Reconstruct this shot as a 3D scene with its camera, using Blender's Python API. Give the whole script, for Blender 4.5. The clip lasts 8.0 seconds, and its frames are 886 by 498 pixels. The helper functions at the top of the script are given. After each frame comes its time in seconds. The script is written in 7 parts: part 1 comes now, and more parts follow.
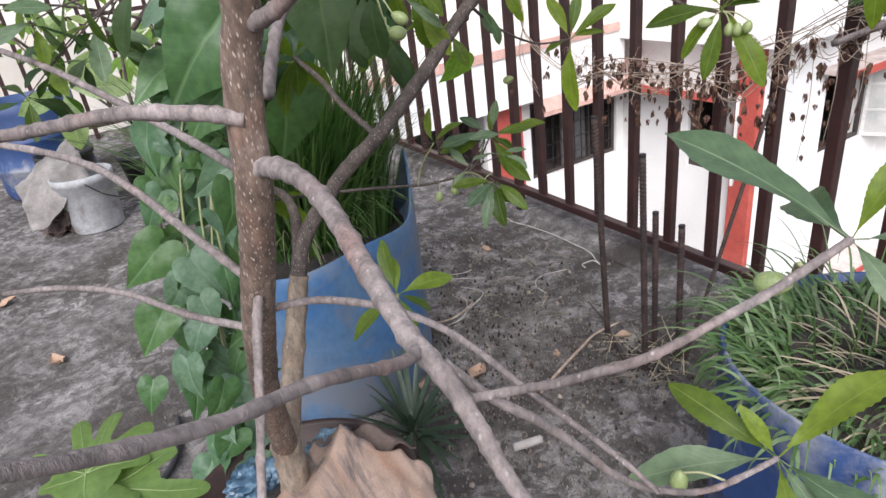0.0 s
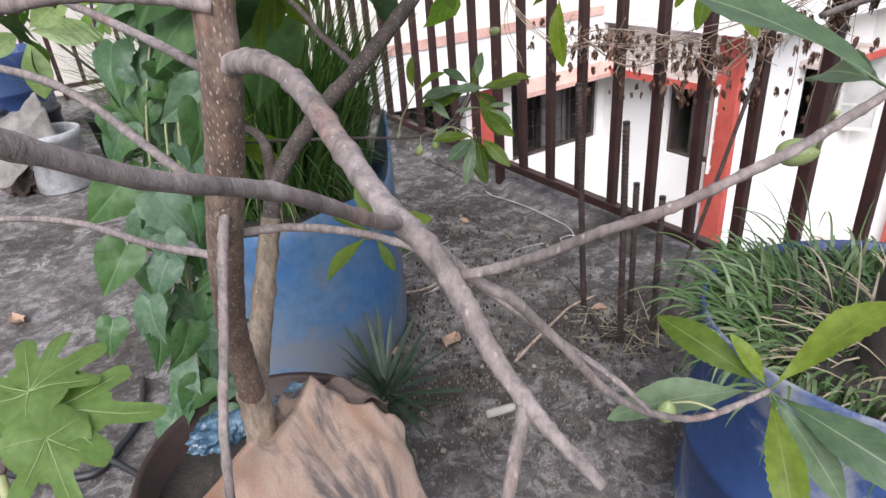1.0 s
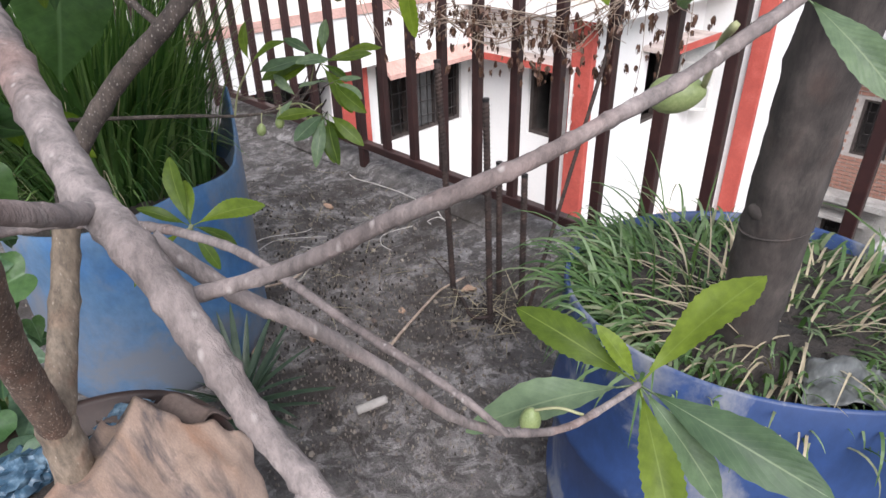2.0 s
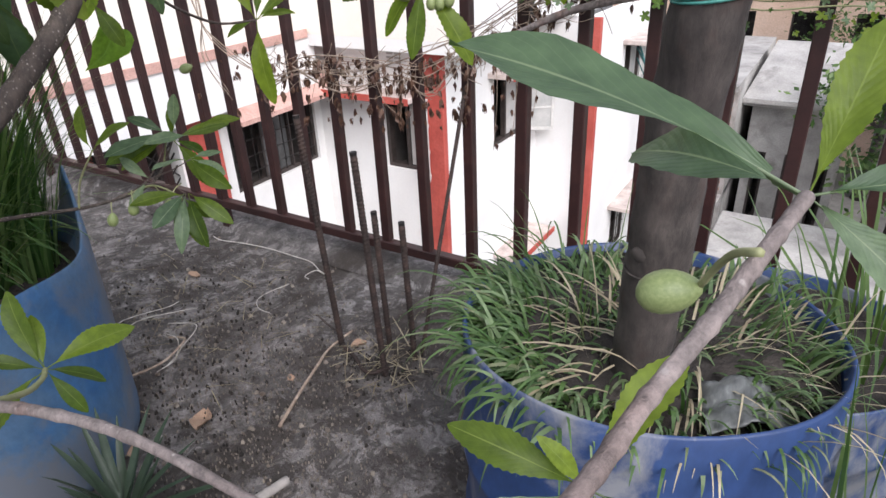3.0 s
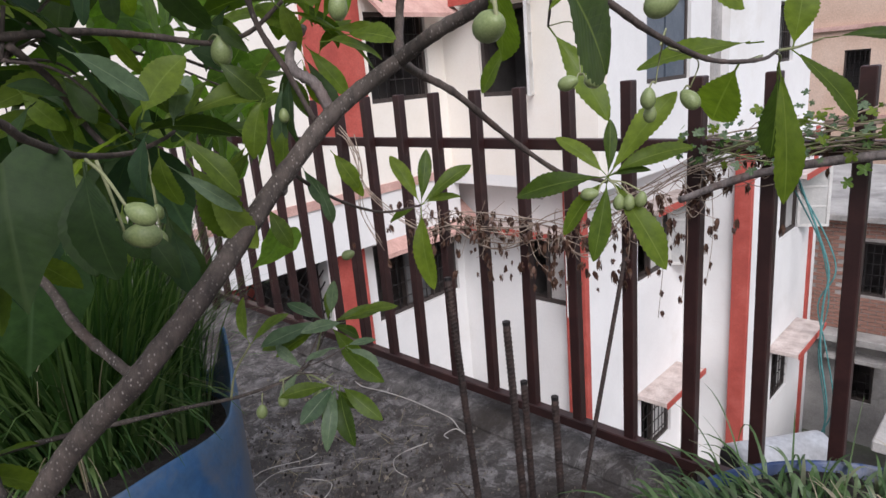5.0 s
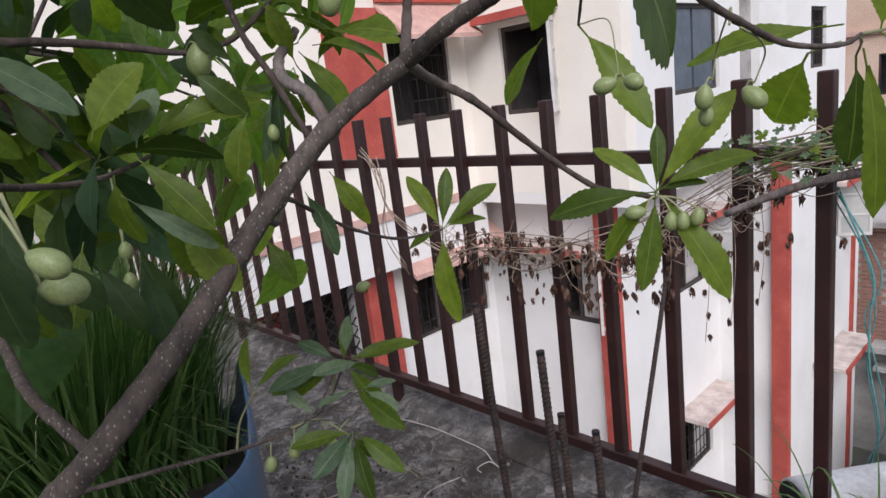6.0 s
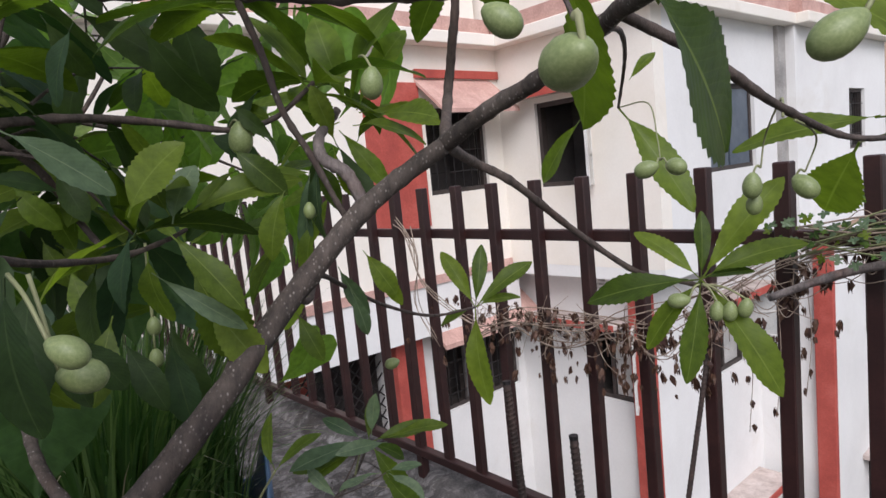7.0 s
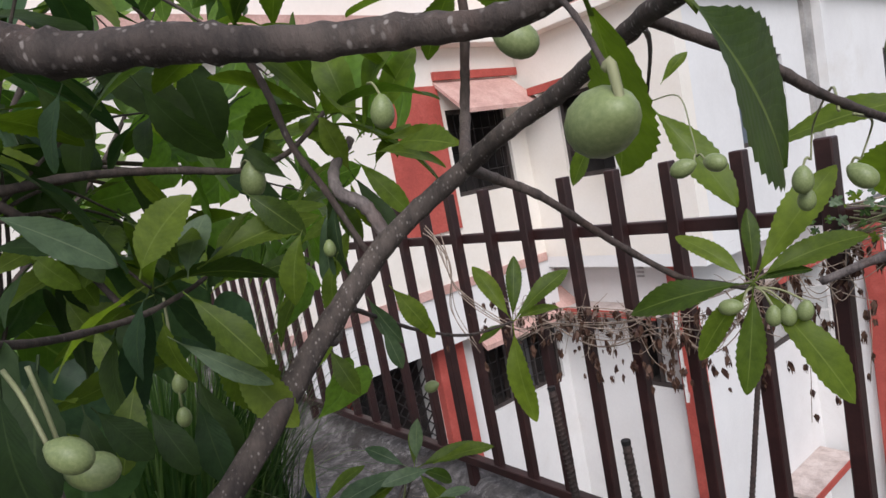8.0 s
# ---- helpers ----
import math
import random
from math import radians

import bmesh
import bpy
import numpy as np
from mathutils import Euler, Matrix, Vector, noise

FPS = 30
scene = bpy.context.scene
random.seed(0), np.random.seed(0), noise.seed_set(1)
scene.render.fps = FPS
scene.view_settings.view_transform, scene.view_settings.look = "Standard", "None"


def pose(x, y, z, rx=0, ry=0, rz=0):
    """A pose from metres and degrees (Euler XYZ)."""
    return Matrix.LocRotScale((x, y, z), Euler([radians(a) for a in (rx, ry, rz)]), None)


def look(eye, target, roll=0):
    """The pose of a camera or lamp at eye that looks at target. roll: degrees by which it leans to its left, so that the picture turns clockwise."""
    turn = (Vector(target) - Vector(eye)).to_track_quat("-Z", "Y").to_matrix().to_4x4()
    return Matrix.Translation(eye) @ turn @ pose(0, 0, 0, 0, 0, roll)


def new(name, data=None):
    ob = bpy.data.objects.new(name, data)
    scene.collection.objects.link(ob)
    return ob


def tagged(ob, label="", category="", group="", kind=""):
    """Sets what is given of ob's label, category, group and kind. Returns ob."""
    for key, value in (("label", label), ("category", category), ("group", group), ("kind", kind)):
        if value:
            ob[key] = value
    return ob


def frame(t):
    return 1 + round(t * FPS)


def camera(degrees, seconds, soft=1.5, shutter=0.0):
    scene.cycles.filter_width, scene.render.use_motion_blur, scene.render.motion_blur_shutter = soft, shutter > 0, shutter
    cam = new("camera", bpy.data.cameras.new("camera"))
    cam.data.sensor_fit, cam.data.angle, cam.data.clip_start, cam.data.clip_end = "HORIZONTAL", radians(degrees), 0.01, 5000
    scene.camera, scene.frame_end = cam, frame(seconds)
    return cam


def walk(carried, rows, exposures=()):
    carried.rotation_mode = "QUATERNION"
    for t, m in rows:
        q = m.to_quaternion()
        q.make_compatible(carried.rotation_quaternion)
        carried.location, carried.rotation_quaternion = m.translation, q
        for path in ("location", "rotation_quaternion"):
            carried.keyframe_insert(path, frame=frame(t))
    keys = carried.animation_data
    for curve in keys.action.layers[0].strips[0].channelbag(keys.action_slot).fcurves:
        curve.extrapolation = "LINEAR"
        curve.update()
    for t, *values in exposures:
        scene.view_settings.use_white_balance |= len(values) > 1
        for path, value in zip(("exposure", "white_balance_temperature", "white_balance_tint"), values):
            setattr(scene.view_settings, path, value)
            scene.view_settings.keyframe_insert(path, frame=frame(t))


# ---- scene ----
cam = camera(70.24, 8.0)
PATH = [
    (0, (2.205, -1.670, 1.209), (0.635, -0.800, 0.327), -7.6),
    (0.5, (2.196, -1.671, 1.184), (0.653, -0.776, 0.279), -5.9),
    (1, (2.194, -1.675, 1.150), (0.683, -0.759, 0.213), -4.8),
    (1.5, (2.177, -1.639, 1.129), (0.784, -0.566, 0.177), -3.2),
    (2, (2.150, -1.605, 1.110), (0.906, -0.400, 0.111), -1.4),
    (2.2, (2.140, -1.596, 1.107), (0.977, -0.317, 0.102), -0.7),
    (3.3, (2.090, -1.575, 1.151), (1.153, -0.035, 0.284), -2.7),
    (3.5, (2.093, -1.591, 1.152), (1.055, -0.069, 0.376), -2.5),
    (4, (2.053, -1.568, 1.185), (0.815, -0.139, 0.534), -4.2),
    (4.5, (2.007, -1.527, 1.201), (0.698, -0.137, 0.606), -4.1),
    (4.7, (1.997, -1.513, 1.204), (0.661, -0.134, 0.645), -4.5),
    (6, (1.919, -1.418, 1.188), (0.486, -0.102, 0.725), -7.3),
    (6.5, (1.907, -1.407, 1.208), (0.396, -0.136, 0.898), -7.8),
    (7, (1.905, -1.407, 1.197), (0.392, -0.120, 0.956), -5.8),
    (7.5, (1.908, -1.404, 1.181), (0.385, -0.140, 0.886), -6.9),
    (8, (1.886, -1.383, 1.214), (0.308, -0.176, 0.989), -10.9),
]
EXPOSURES = ((0, 0.86, 6150, 12), (1.0, 0.88, 6150, 12), (2.2, 0.86, 6150, 12), (3.3, 0.58, 6150, 13), (4.5, 0.24, 6100, 14), (6.0, 0.16, 6100, 14), (8.0, 0.07, 6100, 13))
walk(cam, [(t, look(eye, target, roll)) for t, eye, target, roll in PATH], EXPOSURES)

# ---- world, light, exposure ----
SUN_EL, SUN_AZ = 42.0, 128.0
world = bpy.data.worlds.new("sky")
scene.world = world
world.use_nodes = True
wn = world.node_tree.nodes
sky = wn.new("ShaderNodeTexSky")
sky.sky_type, sky.sun_disc = "NISHITA", False
sky.sun_elevation, sky.sun_rotation = radians(SUN_EL), radians(SUN_AZ)
sky.dust_density, sky.air_density = 2.5, 0.8
wn["Background"].inputs[1].default_value = 0.115
# thin white cloud over the blue
cloud = wn.new("ShaderNodeMix")
cloud.data_type = "RGBA"
cloud.inputs[0].default_value = 0.5
cloud.inputs[7].default_value = (7.0, 7.1, 7.3, 1)
world.node_tree.links.new(sky.outputs[0], cloud.inputs[6])
world.node_tree.links.new(cloud.outputs[2], wn["Background"].inputs[0])
sun_data = bpy.data.lights.new("sun", "SUN")
sun_data.energy, sun_data.angle, sun_data.color = 2.6, radians(40), (1.0, 0.97, 0.94)
sun = new("sun", sun_data)
az = radians(90 - SUN_AZ)
sun_dir = Vector((math.cos(az) * math.cos(radians(SUN_EL)), math.sin(az) * math.cos(radians(SUN_EL)), math.sin(radians(SUN_EL))))
sun.matrix_world = look(sun_dir * 30, (0, 0, 0))

# ---- materials ----
def nodes_of(name):
    m = bpy.data.materials.new(name)
    m.use_nodes = True
    return m, m.node_tree.nodes, m.node_tree.links, m.node_tree.nodes["Principled BSDF"]


def ramp(n, l, src, stops):
    r = n.new("ShaderNodeValToRGB")
    e = r.color_ramp.elements
    e[0].position, e[0].color = stops[0][0], (*stops[0][1], 1)
    e[1].position, e[1].color = stops[-1][0], (*stops[-1][1], 1)
    for p, c in stops[1:-1]:
        k = e.new(p)
        k.color = (*c, 1)
    l.new(src, r.inputs[0])
    return r


def tex_noise(n, l, scale, detail=6, rough=0.6, vec=None, distort=0.0):
    t = n.new("ShaderNodeTexNoise")
    t.inputs["Scale"].default_value, t.inputs["Detail"].default_value = scale, detail
    t.inputs["Roughness"].default_value, t.inputs["Distortion"].default_value = rough, distort
    if vec:
        l.new(vec, t.inputs["Vector"])
    return t


def mix(n, l, a, b, fac, mode="MIX"):
    m = n.new("ShaderNodeMix")
    m.data_type, m.blend_type = "RGBA", mode
    for socket, value in ((m.inputs[6], a), (m.inputs[7], b)):
        if isinstance(value, tuple):
            socket.default_value = (*value, 1)
        else:
            l.new(value, socket)
    if isinstance(fac, float):
        m.inputs[0].default_value = fac
    else:
        l.new(fac, m.inputs[0])
    return m.outputs[2]


def coords(n, l, kind="Object", scale=(1, 1, 1)):
    c = n.new("ShaderNodeTexCoord")
    mp = n.new("ShaderNodeMapping")
    mp.inputs["Scale"].default_value = scale
    l.new(c.outputs[kind], mp.inputs["Vector"])
    return mp.outputs[0]


def bump(n, l, src, strength, dist, bsdf):
    b = n.new("ShaderNodeBump")
    b.inputs["Strength"].default_value, b.inputs["Distance"].default_value = strength, dist
    l.new(src, b.inputs["Height"])
    l.new(b.outputs[0], bsdf.inputs["Normal"])


def surface(name, base, dark, light, scale=6.0, rough=0.8, metal=0.0, fine=60.0, strength=0.3, dist=0.002, stretch=(1, 1, 1), stain=None, stain_scale=1.5, stain_at=(0.55, 0.75), depth=0.8):
    """Two scales of variation: broad blotches and fine grain; an optional stain with its own outline."""
    m, n, l, b = nodes_of(name)
    v = coords(n, l, "Object", stretch)
    broad = tex_noise(n, l, scale, 5, 0.6, v)
    col = ramp(n, l, broad.outputs[0], [(0.3, dark), (0.5, base), (0.72, light)]).outputs[0]
    grain = tex_noise(n, l, fine, 4, 0.7, v)
    gr = ramp(n, l, grain.outputs[0], [(0.3, (0.72, 0.72, 0.72)), (0.7, (1.12, 1.12, 1.12))])
    col = mix(n, l, col, gr.outputs[0], depth, "MULTIPLY")
    if stain:
        s = tex_noise(n, l, stain_scale, 8, 0.65, v, 0.4)
        sm = ramp(n, l, s.outputs[0], [(stain_at[0], (0, 0, 0)), (stain_at[1], (1, 1, 1))])
        col = mix(n, l, col, stain, sm.outputs[0])
    l.new(col, b.inputs["Base Color"])
    b.inputs["Roughness"].default_value, b.inputs["Metallic"].default_value = rough, metal
    bump(n, l, grain.outputs[0], strength, dist, b)
    return m


def leaf_material(name, shades, rib, gloss=0.45, through_light=0.3, vein=26.0):
    """Green shades by leaf, a pale midrib and side veins along the blade, soft mottling."""
    m, n, l, b = nodes_of(name)
    info = n.new("ShaderNodeObjectInfo")
    uv = n.new("ShaderNodeUVMap")
    sep = n.new("ShaderNodeSeparateXYZ")
    l.new(uv.outputs[0], sep.inputs[0])
    col = ramp(n, l, info.outputs["Random"], [(i / (len(shades) - 1), s) for i, s in enumerate(shades)]).outputs[0]
    v = coords(n, l, "Object")
    mott = tex_noise(n, l, 9.0, 5, 0.6, v)
    mr = ramp(n, l, mott.outputs[0], [(0.3, (0.7, 0.72, 0.7)), (0.7, (1.2, 1.18, 1.1))])
    col = mix(n, l, col, mr.outputs[0], 0.9, "MULTIPLY")
    across = n.new("ShaderNodeMath")
    across.operation = "ABSOLUTE"
    sub = n.new("ShaderNodeMath")
    sub.operation = "SUBTRACT"
    l.new(sep.outputs[0], sub.inputs[0])
    sub.inputs[1].default_value = 0.5
    l.new(sub.outputs[0], across.inputs[0])
    ribmask = ramp(n, l, across.outputs[0], [(0.01, (0.75, 0.75, 0.75)), (0.026, (0, 0, 0))])
    slant = n.new("ShaderNodeMath")
    slant.operation = "MULTIPLY_ADD"
    l.new(across.outputs[0], slant.inputs[0])
    slant.inputs[1].default_value = -0.55
    l.new(sep.outputs[1], slant.inputs[2])
    wave = n.new("ShaderNodeMath")
    wave.operation = "MULTIPLY"
    l.new(slant.outputs[0], wave.inputs[0])
    wave.inputs[1].default_value = vein
    frac = n.new("ShaderNodeMath")
    frac.operation = "PINGPONG"
    l.new(wave.outputs[0], frac.inputs[0])
    frac.inputs[1].default_value = 1.0
    vm = ramp(n, l, frac.outputs[0], [(0.0, (0.16, 0.16, 0.16)), (0.12, (0, 0, 0))])
    col = mix(n, l, col, rib, vm.outputs[0])
    col = mix(n, l, col, rib, ribmask.outputs[0])
    l.new(col, b.inputs["Base Color"])
    b.inputs["Roughness"].default_value = gloss
    b.inputs["Specular IOR Level"].default_value = 0.32
    ridge = n.new("ShaderNodeMath")
    ridge.operation = "MULTIPLY_ADD"
    l.new(frac.outputs[0], ridge.inputs[0])
    ridge.inputs[1].default_value = 0.16
    l.new(mott.outputs[0], ridge.inputs[2])
    bump(n, l, ridge.outputs[0], 0.15, 0.004, b)
    tr = n.new("ShaderNodeBsdfTranslucent")
    bright = mix(n, l, col, (1.5, 1.7, 0.55), 1.0, "MULTIPLY")
    l.new(bright, tr.inputs[0])
    ms = n.new("ShaderNodeMixShader")
    ms.inputs[0].default_value = through_light
    l.new(b.outputs[0], ms.inputs[1])
    l.new(tr.outputs[0], ms.inputs[2])
    l.new(ms.outputs[0], n["Material Output"].inputs[0])
    return m


def blade_material(name, shades, through_light=0.25):
    m, n, l, b = nodes_of(name)
    geo = n.new("ShaderNodeNewGeometry")
    col = ramp(n, l, geo.outputs["Random Per Island"], [(i / (len(shades) - 1), s) for i, s in enumerate(shades)]).outputs[0]
    v = coords(n, l, "Object")
    g = tex_noise(n, l, 30.0, 3, 0.6, v)
    gr = ramp(n, l, g.outputs[0], [(0.3, (0.75, 0.75, 0.75)), (0.7, (1.15, 1.15, 1.1))])
    col = mix(n, l, col, gr.outputs[0], 0.8, "MULTIPLY")
    l.new(col, b.inputs["Base Color"])
    b.inputs["Roughness"].default_value = 0.5
    tr = n.new("ShaderNodeBsdfTranslucent")
    l.new(mix(n, l, col, (1.3, 1.5, 0.6), 1.0, "MULTIPLY"), tr.inputs[0])
    ms = n.new("ShaderNodeMixShader")
    ms.inputs[0].default_value = through_light
    l.new(b.outputs[0], ms.inputs[1])
    l.new(tr.outputs[0], ms.inputs[2])
    l.new(ms.outputs[0], n["Material Output"].inputs[0])
    return m


def bark_material(name, dark, base, light, spots, scale=90.0, spot_scale=260.0, few=0.45, slim=0.4, grow=0.0):
    """Grey-brown bark: lengthwise streaks, pale raised pores, lichen blotches."""
    m, n, l, b = nodes_of(name)
    v = coords(n, l, "Object")
    broad = tex_noise(n, l, 14.0, 5, 0.6, v)
    col = ramp(n, l, broad.outputs[0], [(0.3, dark), (0.52, base), (0.75, light)]).outputs[0]
    skin = tex_noise(n, l, 22.0, 3, 0.5, v)
    sk = ramp(n, l, skin.outputs[0], [(0.55, (0, 0, 0)), (0.72, (0.5, 0.5, 0.5))])
    col = mix(n, l, col, (base[0] * 1.05, base[1] * 0.72, base[2] * 0.62), sk.outputs[0])
    streak = tex_noise(n, l, scale, 6, 0.75, coords(n, l, "Object", (1, 1, 0.35)))
    sr = ramp(n, l, streak.outputs[0], [(0.34, (0.42, 0.42, 0.42)), (0.64, (1.35, 1.32, 1.3))])
    col = mix(n, l, col, sr.outputs[0], 0.9, "MULTIPLY")
    vor = n.new("ShaderNodeTexVoronoi")
    vor.inputs["Scale"].default_value = spot_scale
    l.new(coords(n, l, "Object", (1, 1, slim)), vor.inputs["Vector"])
    sm = ramp(n, l, vor.outputs["Distance"], [(0.1 + grow, (1, 1, 1)), (0.26 + grow, (0, 0, 0))])
    sep = n.new("ShaderNodeSeparateColor")
    l.new(vor.outputs["Color"], sep.inputs[0])
    some = ramp(n, l, sep.outputs[0], [(few, (0, 0, 0)), (0.9, (0.75, 0.75, 0.75))])
    col = mix(n, l, col, spots, mix(n, l, some.outputs[0], sm.outputs[0], 1.0, "MULTIPLY"))
    l.new(col, b.inputs["Base Color"])
    b.inputs["Roughness"].default_value = 0.85
    add = n.new("ShaderNodeMath")
    l.new(streak.outputs[0], add.inputs[0])
    l.new(broad.outputs[0], add.inputs[1])
    bump(n, l, add.outputs[0], 0.8, 0.0026, b)
    return m


def floor_material():
    """Roof cement under a crust of brown silt: pale worn sheets, soft dark soil patches, fine crumbs."""
    m, n, l, b = nodes_of("dirt_crusted_roof_cement")
    v = coords(n, l, "Object")
    broad = tex_noise(n, l, 1.7, 6, 0.6, v, 0.4)
    col = ramp(n, l, broad.outputs[0], [(0.32, (0.22, 0.202, 0.195)), (0.5, (0.29, 0.266, 0.257)), (0.66, (0.38, 0.355, 0.348))]).outputs[0]
    mid = tex_noise(n, l, 17.0, 12, 0.76, v, 0.7)
    mr = ramp(n, l, mid.outputs[0], [(0.38, (0.45, 0.44, 0.43)), (0.5, (0.95, 0.95, 0.95)), (0.62, (1.55, 1.52, 1.5))])
    col = mix(n, l, col, mr.outputs[0], 0.9, "MULTIPLY")
    crust = tex_noise(n, l, 13.0, 14, 0.72, v, 0.8)
    cr = ramp(n, l, crust.outputs[0], [(0.475, (0, 0, 0)), (0.515, (0.7, 0.7, 0.7))])
    where = tex_noise(n, l, 1.3, 4, 0.55, v, 0.3)
    wr = ramp(n, l, where.outputs[0], [(0.36, (0.35, 0.35, 0.35)), (0.52, (1, 1, 1))])
    col = mix(n, l, col, (0.052, 0.043, 0.038), mix(n, l, cr.outputs[0], wr.outputs[0], 1.0, "MULTIPLY"))
    soil = tex_noise(n, l, 2.4, 12, 0.68, v, 0.6)
    sm = ramp(n, l, soil.outputs[0], [(0.49, (0, 0, 0)), (0.56, (0.62, 0.62, 0.62)), (0.66, (0.92, 0.92, 0.92))])
    col = mix(n, l, col, (0.058, 0.045, 0.037), sm.outputs[0])
    peck = tex_noise(n, l, 48.0, 8, 0.85, v, 0.8)
    pm = ramp(n, l, peck.outputs[0], [(0.33, (0.9, 0.9, 0.9)), (0.41, (0, 0, 0))])
    col = mix(n, l, col, (0.045, 0.036, 0.031), pm.outputs[0])
    fleck = tex_noise(n, l, 75.0, 6, 0.8, v, 0.6)
    fm = ramp(n, l, fleck.outputs[0], [(0.62, (0, 0, 0)), (0.7, (0.5, 0.5, 0.5))])
    col = mix(n, l, col, (0.34, 0.30, 0.27), fm.outputs[0])
    grit = tex_noise(n, l, 160.0, 5, 0.75, v)
    gm = ramp(n, l, grit.outputs[0], [(0.3, (0.62, 0.62, 0.62)), (0.55, (1.0, 1.0, 1.0)), (0.75, (1.4, 1.38, 1.35))])
    col = mix(n, l, col, gm.outputs[0], 0.75, "MULTIPLY")
    l.new(col, b.inputs["Base Color"])
    b.inputs["Roughness"].default_value = 0.93
    add = n.new("ShaderNodeMath")
    l.new(mid.outputs[0], add.inputs[0])
    l.new(grit.outputs[0], add.inputs[1])
    bump(n, l, add.outputs[0], 1.0, 0.016, b)
    return m


M = {}
M["floor"] = floor_material()
M["rail"] = surface("maroon_painted_steel", (0.032, 0.0115, 0.0105), (0.02, 0.0075, 0.007), (0.056, 0.021, 0.018), 7, 0.45, 0.0, 160, 0.25, 0.0008, stain=(0.07, 0.042, 0.035), stain_scale=9, stain_at=(0.6, 0.78))
M["rust"] = surface("rusted_rebar", (0.038, 0.024, 0.02), (0.02, 0.014, 0.012), (0.075, 0.045, 0.036), 30, 0.8, 0.1, 250, 0.5, 0.001, stain=(0.16, 0.14, 0.125), stain_scale=60, stain_at=(0.66, 0.76))
M["plaster"] = surface("white_limewash", (0.74, 0.725, 0.71), (0.68, 0.665, 0.65), (0.79, 0.78, 0.765), 0.7, 0.9, 0, 30, 0.05, 0.002, stain=(0.62, 0.58, 0.53), stain_scale=0.9, stain_at=(0.58, 0.9), depth=0.12)
M["cream"] = surface("cream_distemper", (0.81, 0.755, 0.68), (0.76, 0.70, 0.61), (0.84, 0.80, 0.74), 0.8, 0.9, 0, 30, 0.05, 0.002, stain=(0.64, 0.56, 0.47), stain_scale=1.1, stain_at=(0.6, 0.9), depth=0.12)
M["red"] = surface("red_oxide_paint", (0.42, 0.075, 0.055), (0.34, 0.058, 0.045), (0.50, 0.11, 0.085), 3, 0.7, 0, 40, 0.2, 0.003)
M["pink"] = surface("faded_pink_paint", (0.56, 0.345, 0.295), (0.44, 0.26, 0.22), (0.66, 0.44, 0.385), 3, 0.8, 0, 40, 0.2, 0.003)
M["slabtop"] = surface("lichened_slab", (0.55, 0.46, 0.42), (0.38, 0.31, 0.28), (0.68, 0.60, 0.56), 5, 0.95, 0, 60, 0.4, 0.004)
M["frame"] = surface("dark_window_wood", (0.045, 0.034, 0.03), (0.03, 0.024, 0.02), (0.07, 0.055, 0.05), 8, 0.6, 0, 90, 0.2, 0.001)
M["grille"] = surface("black_window_grille", (0.03, 0.026, 0.026), (0.02, 0.018, 0.018), (0.05, 0.04, 0.04), 8, 0.5, 0.4, 90, 0.2, 0.001)
# Dark lining colour stands for the shade inside rooms.
M["room"] = surface("room_shade_lining", (0.10, 0.09, 0.085), (0.07, 0.06, 0.06), (0.14, 0.12, 0.11), 2, 0.95)
M["shutter"] = surface("blue_grey_shutter", (0.09, 0.11, 0.14), (0.06, 0.08, 0.11), (0.13, 0.15, 0.18), 4, 0.35, 0, 60, 0.15, 0.002)
M["frosted"] = surface("frosted_pane", (0.48, 0.47, 0.45), (0.38, 0.38, 0.37), (0.58, 0.56, 0.54), 3, 0.3, 0, 80, 0.1, 0.001)
M["dimglass"] = surface("dusty_dark_glass", (0.10, 0.10, 0.10), (0.07, 0.07, 0.07), (0.14, 0.14, 0.14), 3, 0.2, 0, 80, 0.05, 0.001)
M["palepane"] = surface("pale_shutter_paint", (0.62, 0.60, 0.57), (0.5, 0.48, 0.46), (0.70, 0.68, 0.65), 3, 0.5, 0, 60, 0.1, 0.001)
M["drum"] = surface("sun_faded_blue_plastic", (0.075, 0.145, 0.25), (0.028, 0.115, 0.29), (0.115, 0.175, 0.27), 4.0, 0.55, 0, 40, 0.12, 0.001, (1, 1, 0.8), (0.135, 0.15, 0.18), 5.0, (0.46, 0.6))
M["drumdeep"] = surface("deep_blue_plastic", (0.022, 0.05, 0.15), (0.014, 0.034, 0.10), (0.045, 0.08, 0.18), 4, 0.5, 0, 60, 0.15, 0.001, (1, 1, 0.6), (0.20, 0.205, 0.225), 5, (0.52, 0.62))
M["soil"] = surface("dark_soil", (0.034, 0.027, 0.023), (0.018, 0.015, 0.013), (0.075, 0.062, 0.052), 12, 0.95, 0, 80, 1.0, 0.01)
M["pot"] = surface("brown_plastic_pot", (0.032, 0.017, 0.0145), (0.02, 0.012, 0.011), (0.06, 0.034, 0.028), 7, 0.6, 0, 70, 0.3, 0.001)
M["bark"] = bark_material("grey_mauve_bark", (0.115, 0.092, 0.087), (0.20, 0.168, 0.16), (0.29, 0.25, 0.24), (0.36, 0.32, 0.30), 120)
M["trunkbark"] = bark_material("brown_ridged_bark", (0.075, 0.048, 0.035), (0.13, 0.089, 0.067), (0.19, 0.14, 0.11), (0.50, 0.42, 0.36), 150, 430, 0.05, 0.3, 0.08)
